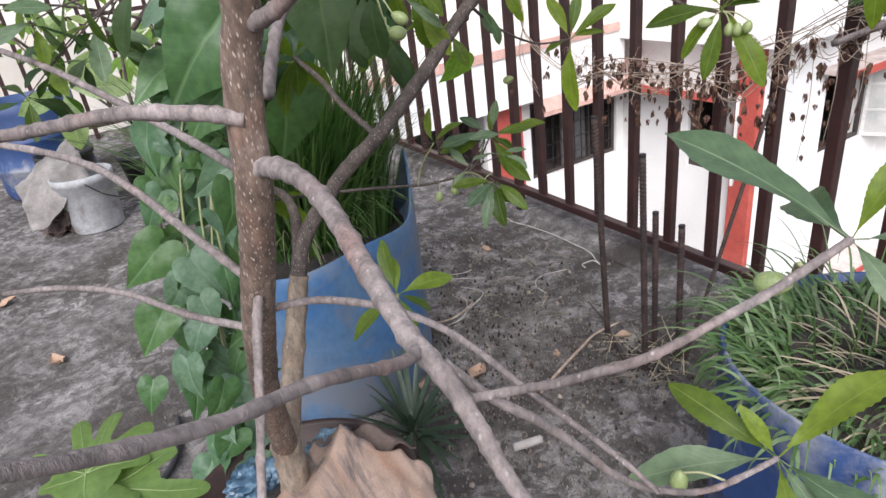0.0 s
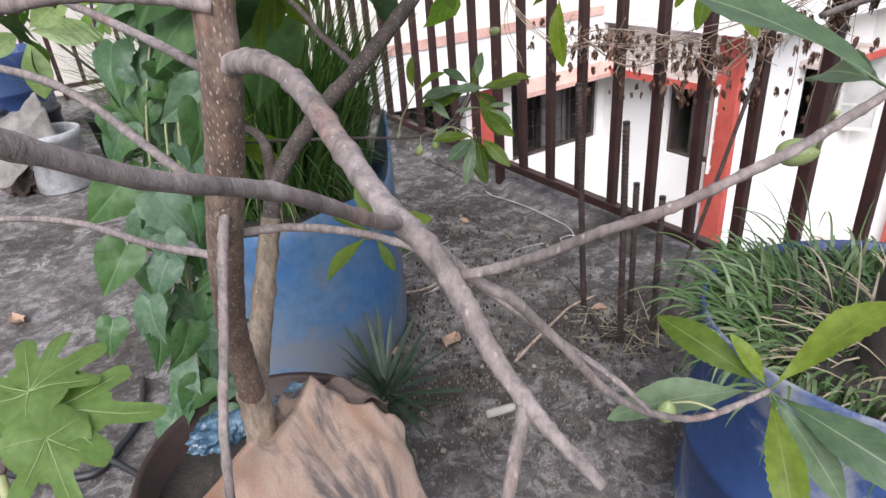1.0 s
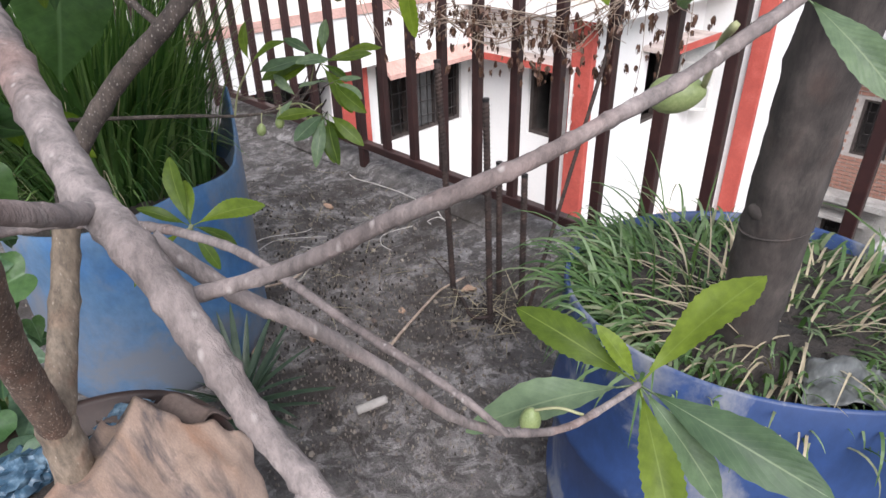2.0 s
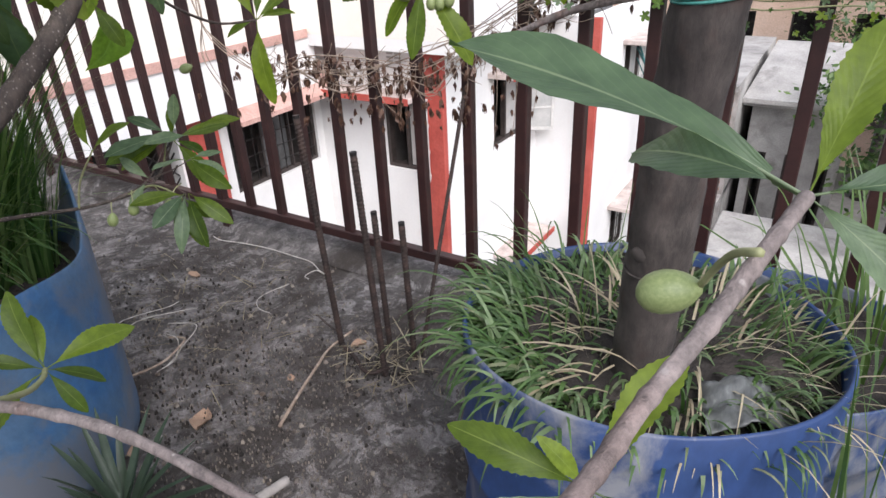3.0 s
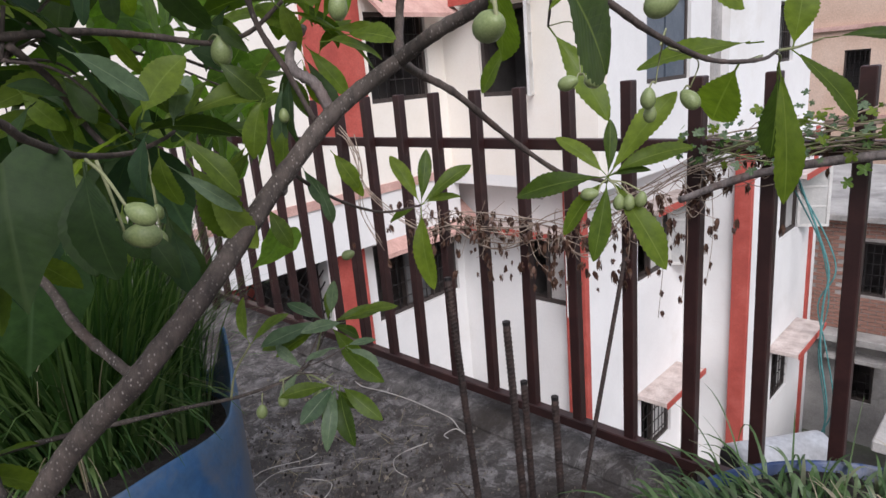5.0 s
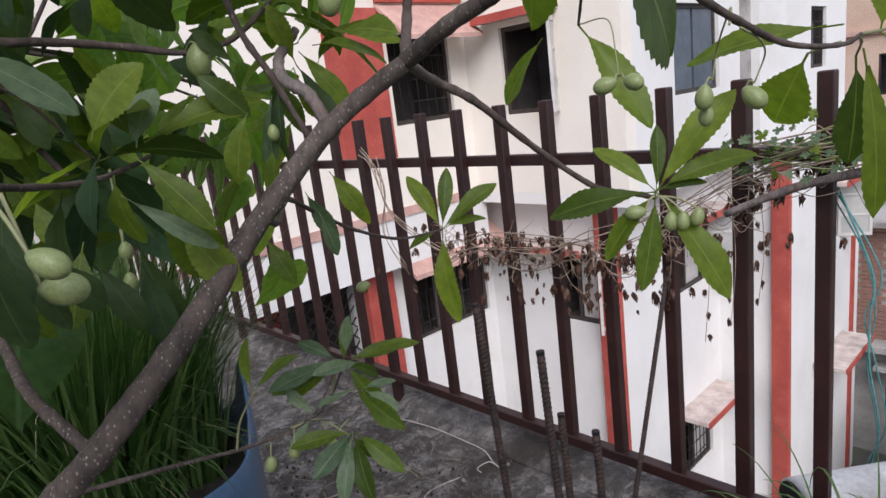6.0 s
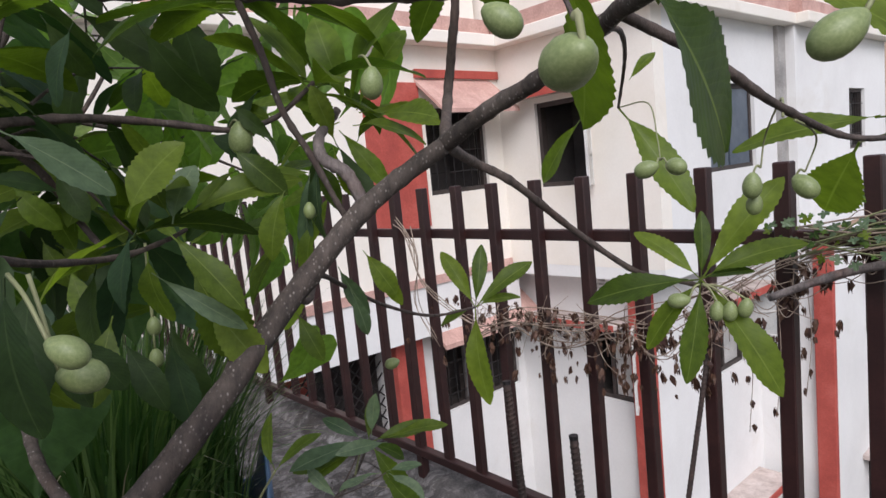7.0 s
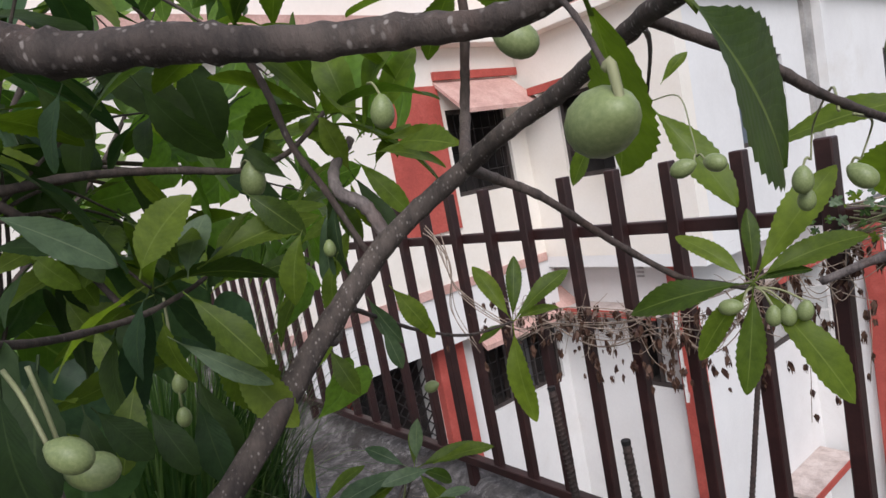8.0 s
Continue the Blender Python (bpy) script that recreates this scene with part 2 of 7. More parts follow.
# Grey-brown of the upper limbs; also stands for shade on one near branch.
M["limbbark"] = bark_material("dark_grey_bark_and_shade", (0.04, 0.03, 0.026), (0.076, 0.06, 0.051), (0.12, 0.097, 0.084), (0.30, 0.265, 0.24), 110, 380, 0.1, 0.6, 0.06)
M["barkold"] = bark_material("dark_old_bark", (0.028, 0.022, 0.02), (0.05, 0.041, 0.037), (0.08, 0.067, 0.06), (0.075, 0.066, 0.06), 40, 30)
M["barkyoung"] = bark_material("smooth_tan_bark", (0.115, 0.088, 0.066), (0.19, 0.15, 0.112), (0.27, 0.22, 0.172), (0.38, 0.32, 0.26), 90, 240)
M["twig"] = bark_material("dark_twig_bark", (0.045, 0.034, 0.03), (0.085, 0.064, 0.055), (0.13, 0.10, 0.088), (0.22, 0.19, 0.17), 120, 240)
M["string"] = surface("weathered_white_string", (0.52, 0.48, 0.44), (0.36, 0.32, 0.29), (0.64, 0.60, 0.56), 30, 0.9)
M["stalk"] = surface("pale_green_stalk", (0.26, 0.27, 0.13), (0.2, 0.22, 0.10), (0.33, 0.32, 0.18), 20, 0.6)
M["leaf"] = leaf_material("fruit_tree_leaf", [(0.036, 0.064, 0.010), (0.085, 0.13, 0.016), (0.125, 0.178, 0.02), (0.052, 0.092, 0.014)], (0.16, 0.21, 0.05), 0.46, 0.42)
M["olive"] = leaf_material("olive_leaf_underside", [(0.115, 0.165, 0.022), (0.18, 0.24, 0.034), (0.085, 0.13, 0.018)], (0.21, 0.27, 0.06), 0.48, 0.52)
# Leaf copy with light from behind put into its yellow-green.
M["backlit"] = leaf_material("backlit_leaf_tone", [(0.13, 0.20, 0.03), (0.19, 0.27, 0.045), (0.16, 0.23, 0.04)], (0.24, 0.30, 0.09), 0.45, 0.55)
# Leaf copy with the crown's inner shade put into its colour.
M["shade"] = leaf_material("shaded_leaf_tone", [(0.02, 0.043, 0.012), (0.038, 0.066, 0.012), (0.022, 0.052, 0.024)], (0.05, 0.08, 0.026), 0.62, 0.32)
# Grey-green leaf copy with a blue-grey sheen put into the colour.
M["greyleaf"] = leaf_material("grey_green_sheen_leaf", [(0.06, 0.10, 0.055), (0.10, 0.15, 0.085), (0.14, 0.19, 0.12)], (0.20, 0.25, 0.15), 0.46, 0.3)
M["heart"] = leaf_material("heart_leaf", [(0.045, 0.10, 0.04), (0.08, 0.15, 0.052), (0.07, 0.135, 0.08)], (0.12, 0.20, 0.095), 0.42, 0.25, 14)
M["greyheart"] = leaf_material("grey_green_heart_leaf", [(0.085, 0.145, 0.095), (0.12, 0.19, 0.13), (0.075, 0.13, 0.075)], (0.14, 0.21, 0.14), 0.42, 0.25, 14)
M["rib"] = surface("pale_leaf_rib", (0.20, 0.27, 0.10), (0.17, 0.23, 0.08), (0.24, 0.31, 0.13), 30, 0.6)
# Light green, raised to stand for light coming through the blade.
M["lime"] = leaf_material("light_green_backlit_leaf", [(0.11, 0.20, 0.035), (0.17, 0.28, 0.05), (0.13, 0.23, 0.045)], (0.18, 0.29, 0.07), 0.5, 0.5, 18)
# Strong sun on far foliage is put into this pale colour.
M["pale"] = leaf_material("leaf_paled_as_sunlit", [(0.24, 0.32, 0.16), (0.34, 0.42, 0.26), (0.16, 0.25, 0.08)], (0.40, 0.46, 0.30), 0.45, 0.4, 16)
M["shrublime"] = leaf_material("lobed_seedling_leaf", [(0.10, 0.165, 0.045), (0.13, 0.20, 0.055)], (0.13, 0.20, 0.06), 0.55, 0.35, 0)
M["shrub"] = leaf_material("shrub_leaf", [(0.035, 0.075, 0.016), (0.11, 0.19, 0.03), (0.06, 0.115, 0.022), (0.024, 0.05, 0.016)], (0.17, 0.25, 0.07), 0.45, 0.45, 16)
M["fruit"] = surface("unripe_green_fruit", (0.21, 0.255, 0.10), (0.17, 0.21, 0.08), (0.27, 0.31, 0.135), 14, 0.45, 0, 300, 0.1, 0.0004, depth=0.3)
M["grass"] = blade_material("lush_grass", [(0.022, 0.062, 0.014), (0.06, 0.125, 0.026), (0.03, 0.08, 0.018), (0.17, 0.25, 0.085), (0.045, 0.10, 0.022), (0.11, 0.18, 0.05)], 0.28)
M["weed"] = blade_material("light_green_weed", [(0.04, 0.09, 0.02), (0.10, 0.16, 0.045), (0.06, 0.11, 0.03)], 0.25)
M["drygrass"] = blade_material("half_dry_grass", [(0.045, 0.10, 0.025), (0.08, 0.145, 0.04), (0.17, 0.235, 0.12), (0.03, 0.07, 0.018), (0.10, 0.165, 0.055), (0.045, 0.10, 0.025), (0.22, 0.23, 0.14)])
M["hay"] = blade_material("dry_straw", [(0.30, 0.25, 0.16), (0.40, 0.34, 0.24), (0.22, 0.17, 0.11)], 0.1)
M["dry"] = blade_material("dried_brown_leaf", [(0.065, 0.028, 0.02), (0.11, 0.05, 0.034), (0.045, 0.02, 0.016), (0.16, 0.085, 0.055)], 0.12)
M["litter"] = blade_material("leaf_litter", [(0.13, 0.10, 0.085), (0.20, 0.165, 0.14), (0.10, 0.08, 0.068), (0.30, 0.255, 0.215), (0.16, 0.13, 0.11)], 0.05)
M["vinestem"] = surface("dry_creeper_stem", (0.34, 0.26, 0.20), (0.22, 0.16, 0.125), (0.46, 0.37, 0.30), 30, 0.8)
M["cloth"] = surface("faded_orange_cloth", (0.30, 0.205, 0.155), (0.27, 0.115, 0.055), (0.38, 0.29, 0.24), 5, 0.9, 0, 300, 0.4, 0.001, (0.6, 2.2, 1), (0.10, 0.08, 0.076), 5, (0.52, 0.6))
M["rag"] = surface("dark_brown_rag", (0.10, 0.07, 0.06), (0.06, 0.045, 0.04), (0.16, 0.12, 0.10), 14, 0.9, 0, 200, 0.4, 0.001)
M["bluebag"] = surface("crumpled_blue_bag", (0.05, 0.10, 0.155), (0.015, 0.03, 0.05), (0.26, 0.36, 0.44), 34, 0.35, 0, 120, 0.4, 0.002)
M["sack"] = surface("grey_woven_sack", (0.21, 0.19, 0.175), (0.12, 0.108, 0.10), (0.31, 0.285, 0.265), 9, 0.9, 0, 120, 0.5, 0.002)
M["white"] = surface("dirty_white_plastic", (0.62, 0.62, 0.63), (0.45, 0.44, 0.44), (0.72, 0.72, 0.74), 5, 0.5, 0, 60, 0.2, 0.001)
M["bucketgrey"] = surface("grimy_white_plastic", (0.40, 0.40, 0.41), (0.27, 0.265, 0.26), (0.50, 0.50, 0.52), 6, 0.55, 0, 60, 0.2, 0.001, stain=(0.17, 0.155, 0.14), stain_scale=6, stain_at=(0.52, 0.68))
M["black"] = surface("black_rubber", (0.018, 0.018, 0.02), (0.012, 0.012, 0.014), (0.03, 0.03, 0.032), 10, 0.5)
M["rope"] = surface("green_nylon_rope", (0.05, 0.22, 0.19), (0.03, 0.15, 0.13), (0.10, 0.32, 0.28), 60, 0.6, 0, 300, 0.4, 0.001)
M["netting"] = surface("teal_netting", (0.07, 0.22, 0.22), (0.04, 0.15, 0.15), (0.12, 0.3, 0.3), 10, 0.7)
M["brick"] = surface("old_red_brick", (0.30, 0.16, 0.12), (0.22, 0.11, 0.085), (0.40, 0.24, 0.19), 6, 0.9, 0, 60, 0.5, 0.004)
M["mortar"] = surface("grey_mortar", (0.34, 0.31, 0.29), (0.25, 0.23, 0.21), (0.42, 0.39, 0.37), 4, 0.95, 0, 60, 0.4, 0.004)
M["concrete"] = surface("stained_concrete", (0.40, 0.38, 0.36), (0.26, 0.25, 0.24), (0.52, 0.50, 0.48), 1.2, 0.95, 0, 30, 0.4, 0.004, stain=(0.16, 0.15, 0.14), stain_scale=1.3, stain_at=(0.52, 0.75))
M["ground"] = surface("bare_earth", (0.115, 0.108, 0.10), (0.075, 0.07, 0.065), (0.17, 0.16, 0.15), 0.5, 0.95, 0, 8, 0.6, 0.02, stain=(0.09, 0.13, 0.05), stain_scale=0.25, stain_at=(0.5, 0.62))
M["peach"] = surface("peach_facade", (0.66, 0.47, 0.36), (0.58, 0.40, 0.30), (0.74, 0.56, 0.45), 0.8, 0.9, 0, 20, 0.2, 0.004)
M["farwall"] = surface("pale_far_wall", (0.72, 0.70, 0.68), (0.62, 0.60, 0.58), (0.80, 0.78, 0.76), 0.4, 0.9, 0, 10, 0.2, 0.004)
M["spike"] = leaf_material("dark_spiky_leaf", [(0.035, 0.055, 0.035), (0.05, 0.075, 0.05)], (0.07, 0.10, 0.065), 0.4, 0.1, 2)
M["tan"] = surface("tan_dry_leaf", (0.38, 0.25, 0.17), (0.26, 0.16, 0.11), (0.48, 0.34, 0.25), 30, 0.8, 0, 120, 0.5, 0.002)
M["wrapper"] = surface("striped_wrapper", (0.14, 0.145, 0.14), (0.035, 0.035, 0.035), (0.42, 0.43, 0.41), 40, 0.4, 0, 60, 0.3, 0.002, (1, 0.25, 1))


# ---- builders ----
def part(name, bm, material, parent, label="", smooth=False):
    me = bpy.data.meshes.new(name)
    bm.to_mesh(me)
    bm.free()
    me.materials.append(M[material])
    if smooth:
        me.polygons.foreach_set("use_smooth", [True] * len(me.polygons))
    ob = new(name, me)
    ob.parent = parent
    if label:
        ob["label"] = label
    return ob


def share(name, me, parent, m):
    ob = new(name, me)
    ob.parent = parent
    ob.matrix_basis = m
    return ob


def thing(name, loc, label, category, group="", kind=""):
    ob = new(name)
    ob.location = loc
    ob.empty_display_size = 0.1
    return tagged(ob, label, category, group, kind)


def root(ob, label, category, group="", kind=""):
    return tagged(ob, label, category, group, kind)


def box(bm, lo, hi, bevel=0.0):
    vs = [bm.verts.new((x, y, z)) for x in (lo[0], hi[0]) for y in (lo[1], hi[1]) for z in (lo[2], hi[2])]
    fs = [bm.faces.new([vs[i] for i in f]) for f in ((0, 1, 3, 2), (4, 6, 7, 5), (0, 4, 5, 1), (2, 3, 7, 6), (0, 2, 6, 4), (1, 5, 7, 3))]
    if bevel:
        es = list({e for f in fs for e in f.edges})
        bmesh.ops.bevel(bm, geom=es, offset=bevel, segments=1, affect="EDGES")
    return fs


def slab(name, lo, hi, material, parent=None, bevel=0.0, label=""):
    bm = bmesh.new()
    box(bm, lo, hi, bevel)
    return part(name, bm, material, parent, label)


def smooth_path(pts, per=6):
    """Catmull-Rom through the points."""
    p = [Vector(q) for q in pts]
    p = [p[0] * 2 - p[1]] + p + [p[-1] * 2 - p[-2]]
    out = []
    for i in range(1, len(p) - 2):
        for s in range(per):
            t = s / per
            a, b, c, d = p[i - 1], p[i], p[i + 1], p[i + 2]
            out.append(0.5 * ((2 * b) + (c - a) * t + (2 * a - 5 * b + 4 * c - d) * t * t + (3 * b - a - 3 * c + d) * t ** 3))
    return out + [p[-2]]


def tube(bm, pts, r0, r1, sides=10, per=6, rough=0.0, knots=0.0, curve=True):
    """A tapered stem along the points, uneven, with node rings, closed at both ends."""
    path = smooth_path(pts, per) if curve else [Vector(q) for q in pts]
    n = len(path)
    rings = []
    side = None
    seed = random.random() * 50
    for i, q in enumerate(path):
        d = (path[min(i + 1, n - 1)] - path[max(i - 1, 0)]).normalized()
        if side is None:
            side = d.orthogonal().normalized()
        side = (side - d * side.dot(d)).normalized()
        up = d.cross(side)
        r = r0 + (r1 - r0) * i / max(n - 1, 1)
        if knots:
            r *= 1 + knots * max(0.0, math.sin(i * 2.4 + seed)) ** 3
        ring = []
        for k in range(sides):
            a = 2 * math.pi * k / sides
            w = r * (1 + rough * noise.noise(Vector((q.x * 60 + seed, q.y * 60 + k * 1.3, q.z * 60))))
            ring.append(bm.verts.new(q + side * (w * math.cos(a)) + up * (w * math.sin(a))))
        rings.append(ring)
    for a, b in zip(rings, rings[1:]):
        for k in range(sides):
            bm.faces.new((a[k], a[(k + 1) % sides], b[(k + 1) % sides], b[k]))
    bm.faces.new(rings[0][::-1])
    bm.faces.new(rings[-1])
    return path


def stem(name, pts, r0, r1, material, parent, sides=10, per=6, rough=0.12, knots=0.12, label=""):
    bm = bmesh.new()
    tube(bm, pts, r0, r1, sides, per, rough, knots)
    return part(name, bm, material, parent, label, True)


def leaf_mesh(name, material, width=0.32, peak=0.6, serrate=0.0, curl=0.25, fold=0.25, wave=0.03, rows=14, cols=4, stalk=0.1, seed=0):
    """A blade one unit long along +Y, its face to +Z, widest at peak, folded at the midrib, drooping towards the tip."""
    rnd = random.Random(seed)
    bm = bmesh.new()
    uvl = bm.loops.layers.uv.new("UVMap")
    grid, ph = [], rnd.uniform(0, 6)
    for j in range(rows + 1):
        v = j / rows
        if v < 1e-6:
            w = 0.006
        else:
            a = v / peak if v < peak else (1 - v) / (1 - peak)
            w = width / 2 * max(math.sin(math.pi / 2 * min(max(a, 0.0), 1.0)), 0.0) ** (1.15 if v < peak else 0.75) + 0.003
        row = []
        for i in range(-cols // 2, cols // 2 + 1):
            u = 2 * i / cols
            ww = w * (1 + (serrate * (1 if j % 2 else -1) if abs(u) == 1 else 0))
            y = stalk + (1 - stalk) * v
            z = -curl * v * v + fold * abs(u) * w * (1 - 0.3 * v) + wave * abs(u) * math.sin(v * 9 + ph + (1.5 if u > 0 else 0))
            row.append((bm.verts.new((u * ww, y * (1 - 0.15 * curl * v), z)), (u / 2 + 0.5, v)))
        grid.append(row)
    for a, b in zip(grid, grid[1:]):
        for i in range(len(a) - 1):
            q = (a[i], a[i + 1], b[i + 1], b[i])
            f = bm.faces.new([x[0] for x in q])
            for lp, x in zip(f.loops, q):
                lp[uvl].uv = x[1]
    if stalk:
        st = []
        for y in (0.0, stalk * 1.3):
            st.append([bm.verts.new((0.009 * math.cos(k * 2.1), y, 0.009 * math.sin(k * 2.1) - 0.004)) for k in range(3)])
        for k in range(3):
            f = bm.faces.new((st[0][k], st[0][(k + 1) % 3], st[1][(k + 1) % 3], st[1][k]))
            for lp in f.loops:
                lp[uvl].uv = (0.5, 0.0)
    me = bpy.data.meshes.new(name)
    bm.to_mesh(me)
    bm.free()
    me.materials.append(M[material])
    me.polygons.foreach_set("use_smooth", [True] * len(me.polygons))
    return me


def heart_mesh(name, material, curl=0.2, fold=0.15, seed=0, lobes=0):
    """A broad blade one unit long: a heart with a notched base and a drawn-out tip, or a lobed and toothed palm."""
    rnd = random.Random(seed)
    bm = bmesh.new()
    uvl = bm.loops.layers.uv.new("UVMap")
    ph = rnd.uniform(0, 6)
    if lobes:
        rim, cy, n = [], 0.36, lobes * 18
        for k in range(n):
            a = 2 * math.pi * k / n
            c = math.cos(a - math.pi / 2)
            turn = lobes * (a - math.pi / 2) / (2 * math.pi)
            saw = abs((turn + 0.5) % 1 - 0.5) * 2
            tooth = abs((turn * 5 + 0.5) % 1 - 0.5) * 2
            r = 0.58 * (0.42 + 0.58 * math.cos(math.pi / 2 * saw) ** 0.8) * (0.84 + 0.24 * c) * (1 - 0.07 * tooth)
            if c < -0.9:
                r *= 0.45
            rim.append((r * math.cos(a), cy + r * math.sin(a)))
    else:
        cy = 0.3
        half = smooth_path([(0.0, 0.04, 0), (0.11, -0.06, 0), (0.26, -0.085, 0), (0.40, 0.02, 0), (0.455, 0.2, 0), (0.41, 0.4, 0), (0.30, 0.6, 0), (0.17, 0.77, 0), (0.06, 0.92, 0), (0.0, 1.03, 0)], 2)
        lop = rnd.uniform(0.9, 1.1)
        rim = [(q.x * lop, q.y) for q in half] + [(-q.x / lop, q.y) for q in half[-2:0:-1]]
        rim = [(x * (1 + 0.03 * math.sin(23 * y + ph)), y) for x, y in rim]
        n = len(rim)
    zf = lambda x, y: -curl * (y - 0.1) ** 2 - 0.25 * curl * x * x * 4 + fold * abs(x) + 0.03 * math.sin(9 * x + ph) * math.cos(8 * y + ph) + 0.035 * abs(x) * math.sin(19 * y + ph)
    c0 = bm.verts.new((0, cy, zf(0, cy)))
    rings = []
    for f in (0.4, 0.75, 1.0):
        rings.append([bm.verts.new((x * f, cy + (y - cy) * f, zf(x * f, cy + (y - cy) * f))) for x, y in rim])
    for k in range(n):
        m2 = (k + 1) % n
        bm.faces.new((c0, rings[0][k], rings[0][m2]))
        for a, b in zip(rings, rings[1:]):
            bm.faces.new((a[k], b[k], b[m2], a[m2]))
    bmesh.ops.recalc_face_normals(bm, faces=bm.faces)
    for f in bm.faces:
        for lp in f.loops:
            lp[uvl].uv = (lp.vert.co.x + 0.5, lp.vert.co.y)
    me = bpy.data.meshes.new(name)
    bm.to_mesh(me)
    bm.free()
    me.materials.append(M[material])
    me.polygons.foreach_set("use_smooth", [True] * len(me.polygons))
    return me


def leaf_pose(base, tip, normal=(0, 0, 1), wide=1.0):
    """The pose of a unit blade from base to tip with its face towards normal."""
    b, t = Vector(base), Vector(tip)
    y = t - b
    size = y.length
    y.normalize()
    z = Vector(normal)
    z = z - y * z.dot(y)
    z = z.normalized() if z.length > 1e-4 else y.orthogonal().normalized()
    x = y.cross(z)
    m = Matrix.Identity(4)
    for i, c in enumerate((x * size * wide, y * size, z * size)):
        m[0][i], m[1][i], m[2][i] = c
    m.translation = b
    return m


OLIVE = [leaf_mesh("leaf", "olive", 0.29, 0.6, 0.05, 0.2 + 0.1 * i, 0.3, 0.02, 30, 4, 0.1, 60 + i) for i in range(3)]
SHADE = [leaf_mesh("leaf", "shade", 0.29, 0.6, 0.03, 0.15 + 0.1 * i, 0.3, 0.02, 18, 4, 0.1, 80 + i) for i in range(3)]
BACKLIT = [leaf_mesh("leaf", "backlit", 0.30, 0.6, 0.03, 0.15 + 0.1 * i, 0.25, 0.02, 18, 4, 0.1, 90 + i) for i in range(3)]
GREYLEAF = [leaf_mesh("leaf", "greyleaf", 0.29, 0.6, 0.03, 0.15 + 0.1 * i, 0.3, 0.02, 18, 4, 0.1, 70 + i) for i in range(3)]
LEAF = [leaf_mesh("leaf", "leaf", 0.27 + 0.03 * (i % 3), 0.6, 0.05, 0.16 + 0.12 * (i % 3), 0.3, 0.015, 30, 4, 0.1, i) for i in range(6)]
SHRUB = [leaf_mesh("shrub_leaf", "shrub", 0.42, 0.5, 0.0, 0.25 + 0.1 * i, 0.2, 0.02, 9, 4, 0.12, 20 + i) for i in range(3)]
LIME = [leaf_mesh("light_leaf", "lime", 0.36, 0.55, 0.0, 0.22, 0.25, 0.02, 10, 4, 0.12, 30 + i) for i in range(2)]
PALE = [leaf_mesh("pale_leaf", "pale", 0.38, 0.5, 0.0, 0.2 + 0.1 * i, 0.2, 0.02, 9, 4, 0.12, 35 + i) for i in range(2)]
SHADEHEART = [heart_mesh("heart_leaf", "shade", 0.35 + 0.2 * i, 0.3, 56 + i) for i in range(2)]
HEART = [heart_mesh("heart_leaf", "heart", 0.35 + 0.2 * i, 0.3, 40 + i) for i in range(3)]
LIMEHEART = [heart_mesh("heart_leaf", "lime", 0.3 + 0.2 * i, 0.25, 45 + i) for i in range(2)]
GREYHEART = [heart_mesh("heart_leaf", "greyheart", 0.3 + 0.25 * i, 0.3, 48 + i) for i in range(2)]


def lobed_mesh(name, material, lobes, notch, seed):
    """A flat palm of long round-ended lobes (angle from the main lobe, reach), one unit from the stalk to the main tip, with raised pale ribs."""
    rnd = random.Random(seed)
    bm = bmesh.new()
    uvl = bm.loops.layers.uv.new("UVMap")
    ph, n = rnd.uniform(0, 6), 120
    zf = lambda x, y: -0.16 * (x * x + y * y) + 0.06 * math.sin(5 * x + ph) * math.cos(4 * y + ph) + 0.02 * math.sin(11 * x + 7 * y)
    rim = []
    for k in range(n):
        a = 2 * math.pi * k / n
        r = notch
        for deg, reach in lobes:
            off = (a - radians(deg) + math.pi) % (2 * math.pi) - math.pi
            side = abs(math.sin(off)) * 1.0
            if abs(off) < 1.2:
                half = 0.215 * reach ** 0.5
                edge = reach * (1 - 0.5 * (min(side * reach, half) / half) ** 3.2)
                if side * edge < half:
                    r = max(r, edge)
                else:
                    r = max(r, half / max(side, 0.1))
        rim.append((min(r, 1.1) * (1 + 0.012 * math.sin(31 * a + ph)), a))
    hub = bm.verts.new((0, 0, zf(0, 0)))
    rings = [[bm.verts.new((r * f * math.sin(a), r * f * math.cos(a), zf(r * f * math.sin(a), r * f * math.cos(a)))) for r, a in rim] for f in (0.3, 0.6, 0.85, 1.0)]
    for k in range(n):
        j = (k + 1) % n
        bm.faces.new((hub, rings[0][k], rings[0][j]))
        for p, q in zip(rings, rings[1:]):
            bm.faces.new((p[k], q[k], q[j], p[j]))
    for f in bm.faces:
        for lp in f.loops:
            lp[uvl].uv = (0.1, lp.vert.co.y)
    blade = len(bm.faces)
    for deg, reach in lobes:
        a = radians(deg)
        ends = [(reach * f * math.sin(a), reach * f * math.cos(a)) for f in (0.0, 0.3, 0.6, 0.88)]
        tube(bm, [(x, y, zf(x, y) + 0.004) for x, y in ends], 0.009, 0.003, 5, 2)
    bm.faces.ensure_lookup_table()
    for f in bm.faces[blade:]:
        f.material_index = 1
    me = bpy.data.meshes.new(name)
    bm.to_mesh(me)
    bm.free()
    me.materials.append(M[material])
    me.materials.append(M["rib"])
    me.polygons.foreach_set("use_smooth", [True] * len(me.polygons))
    return me


HAND = lobed_mesh("lobed_leaf", "shrublime", [(0, 1.0), (-33, 1.03), (-60, 0.97), (-107, 0.85), (-150, 0.55), (34, 0.74), (128, 0.5)], 0.42, 50)
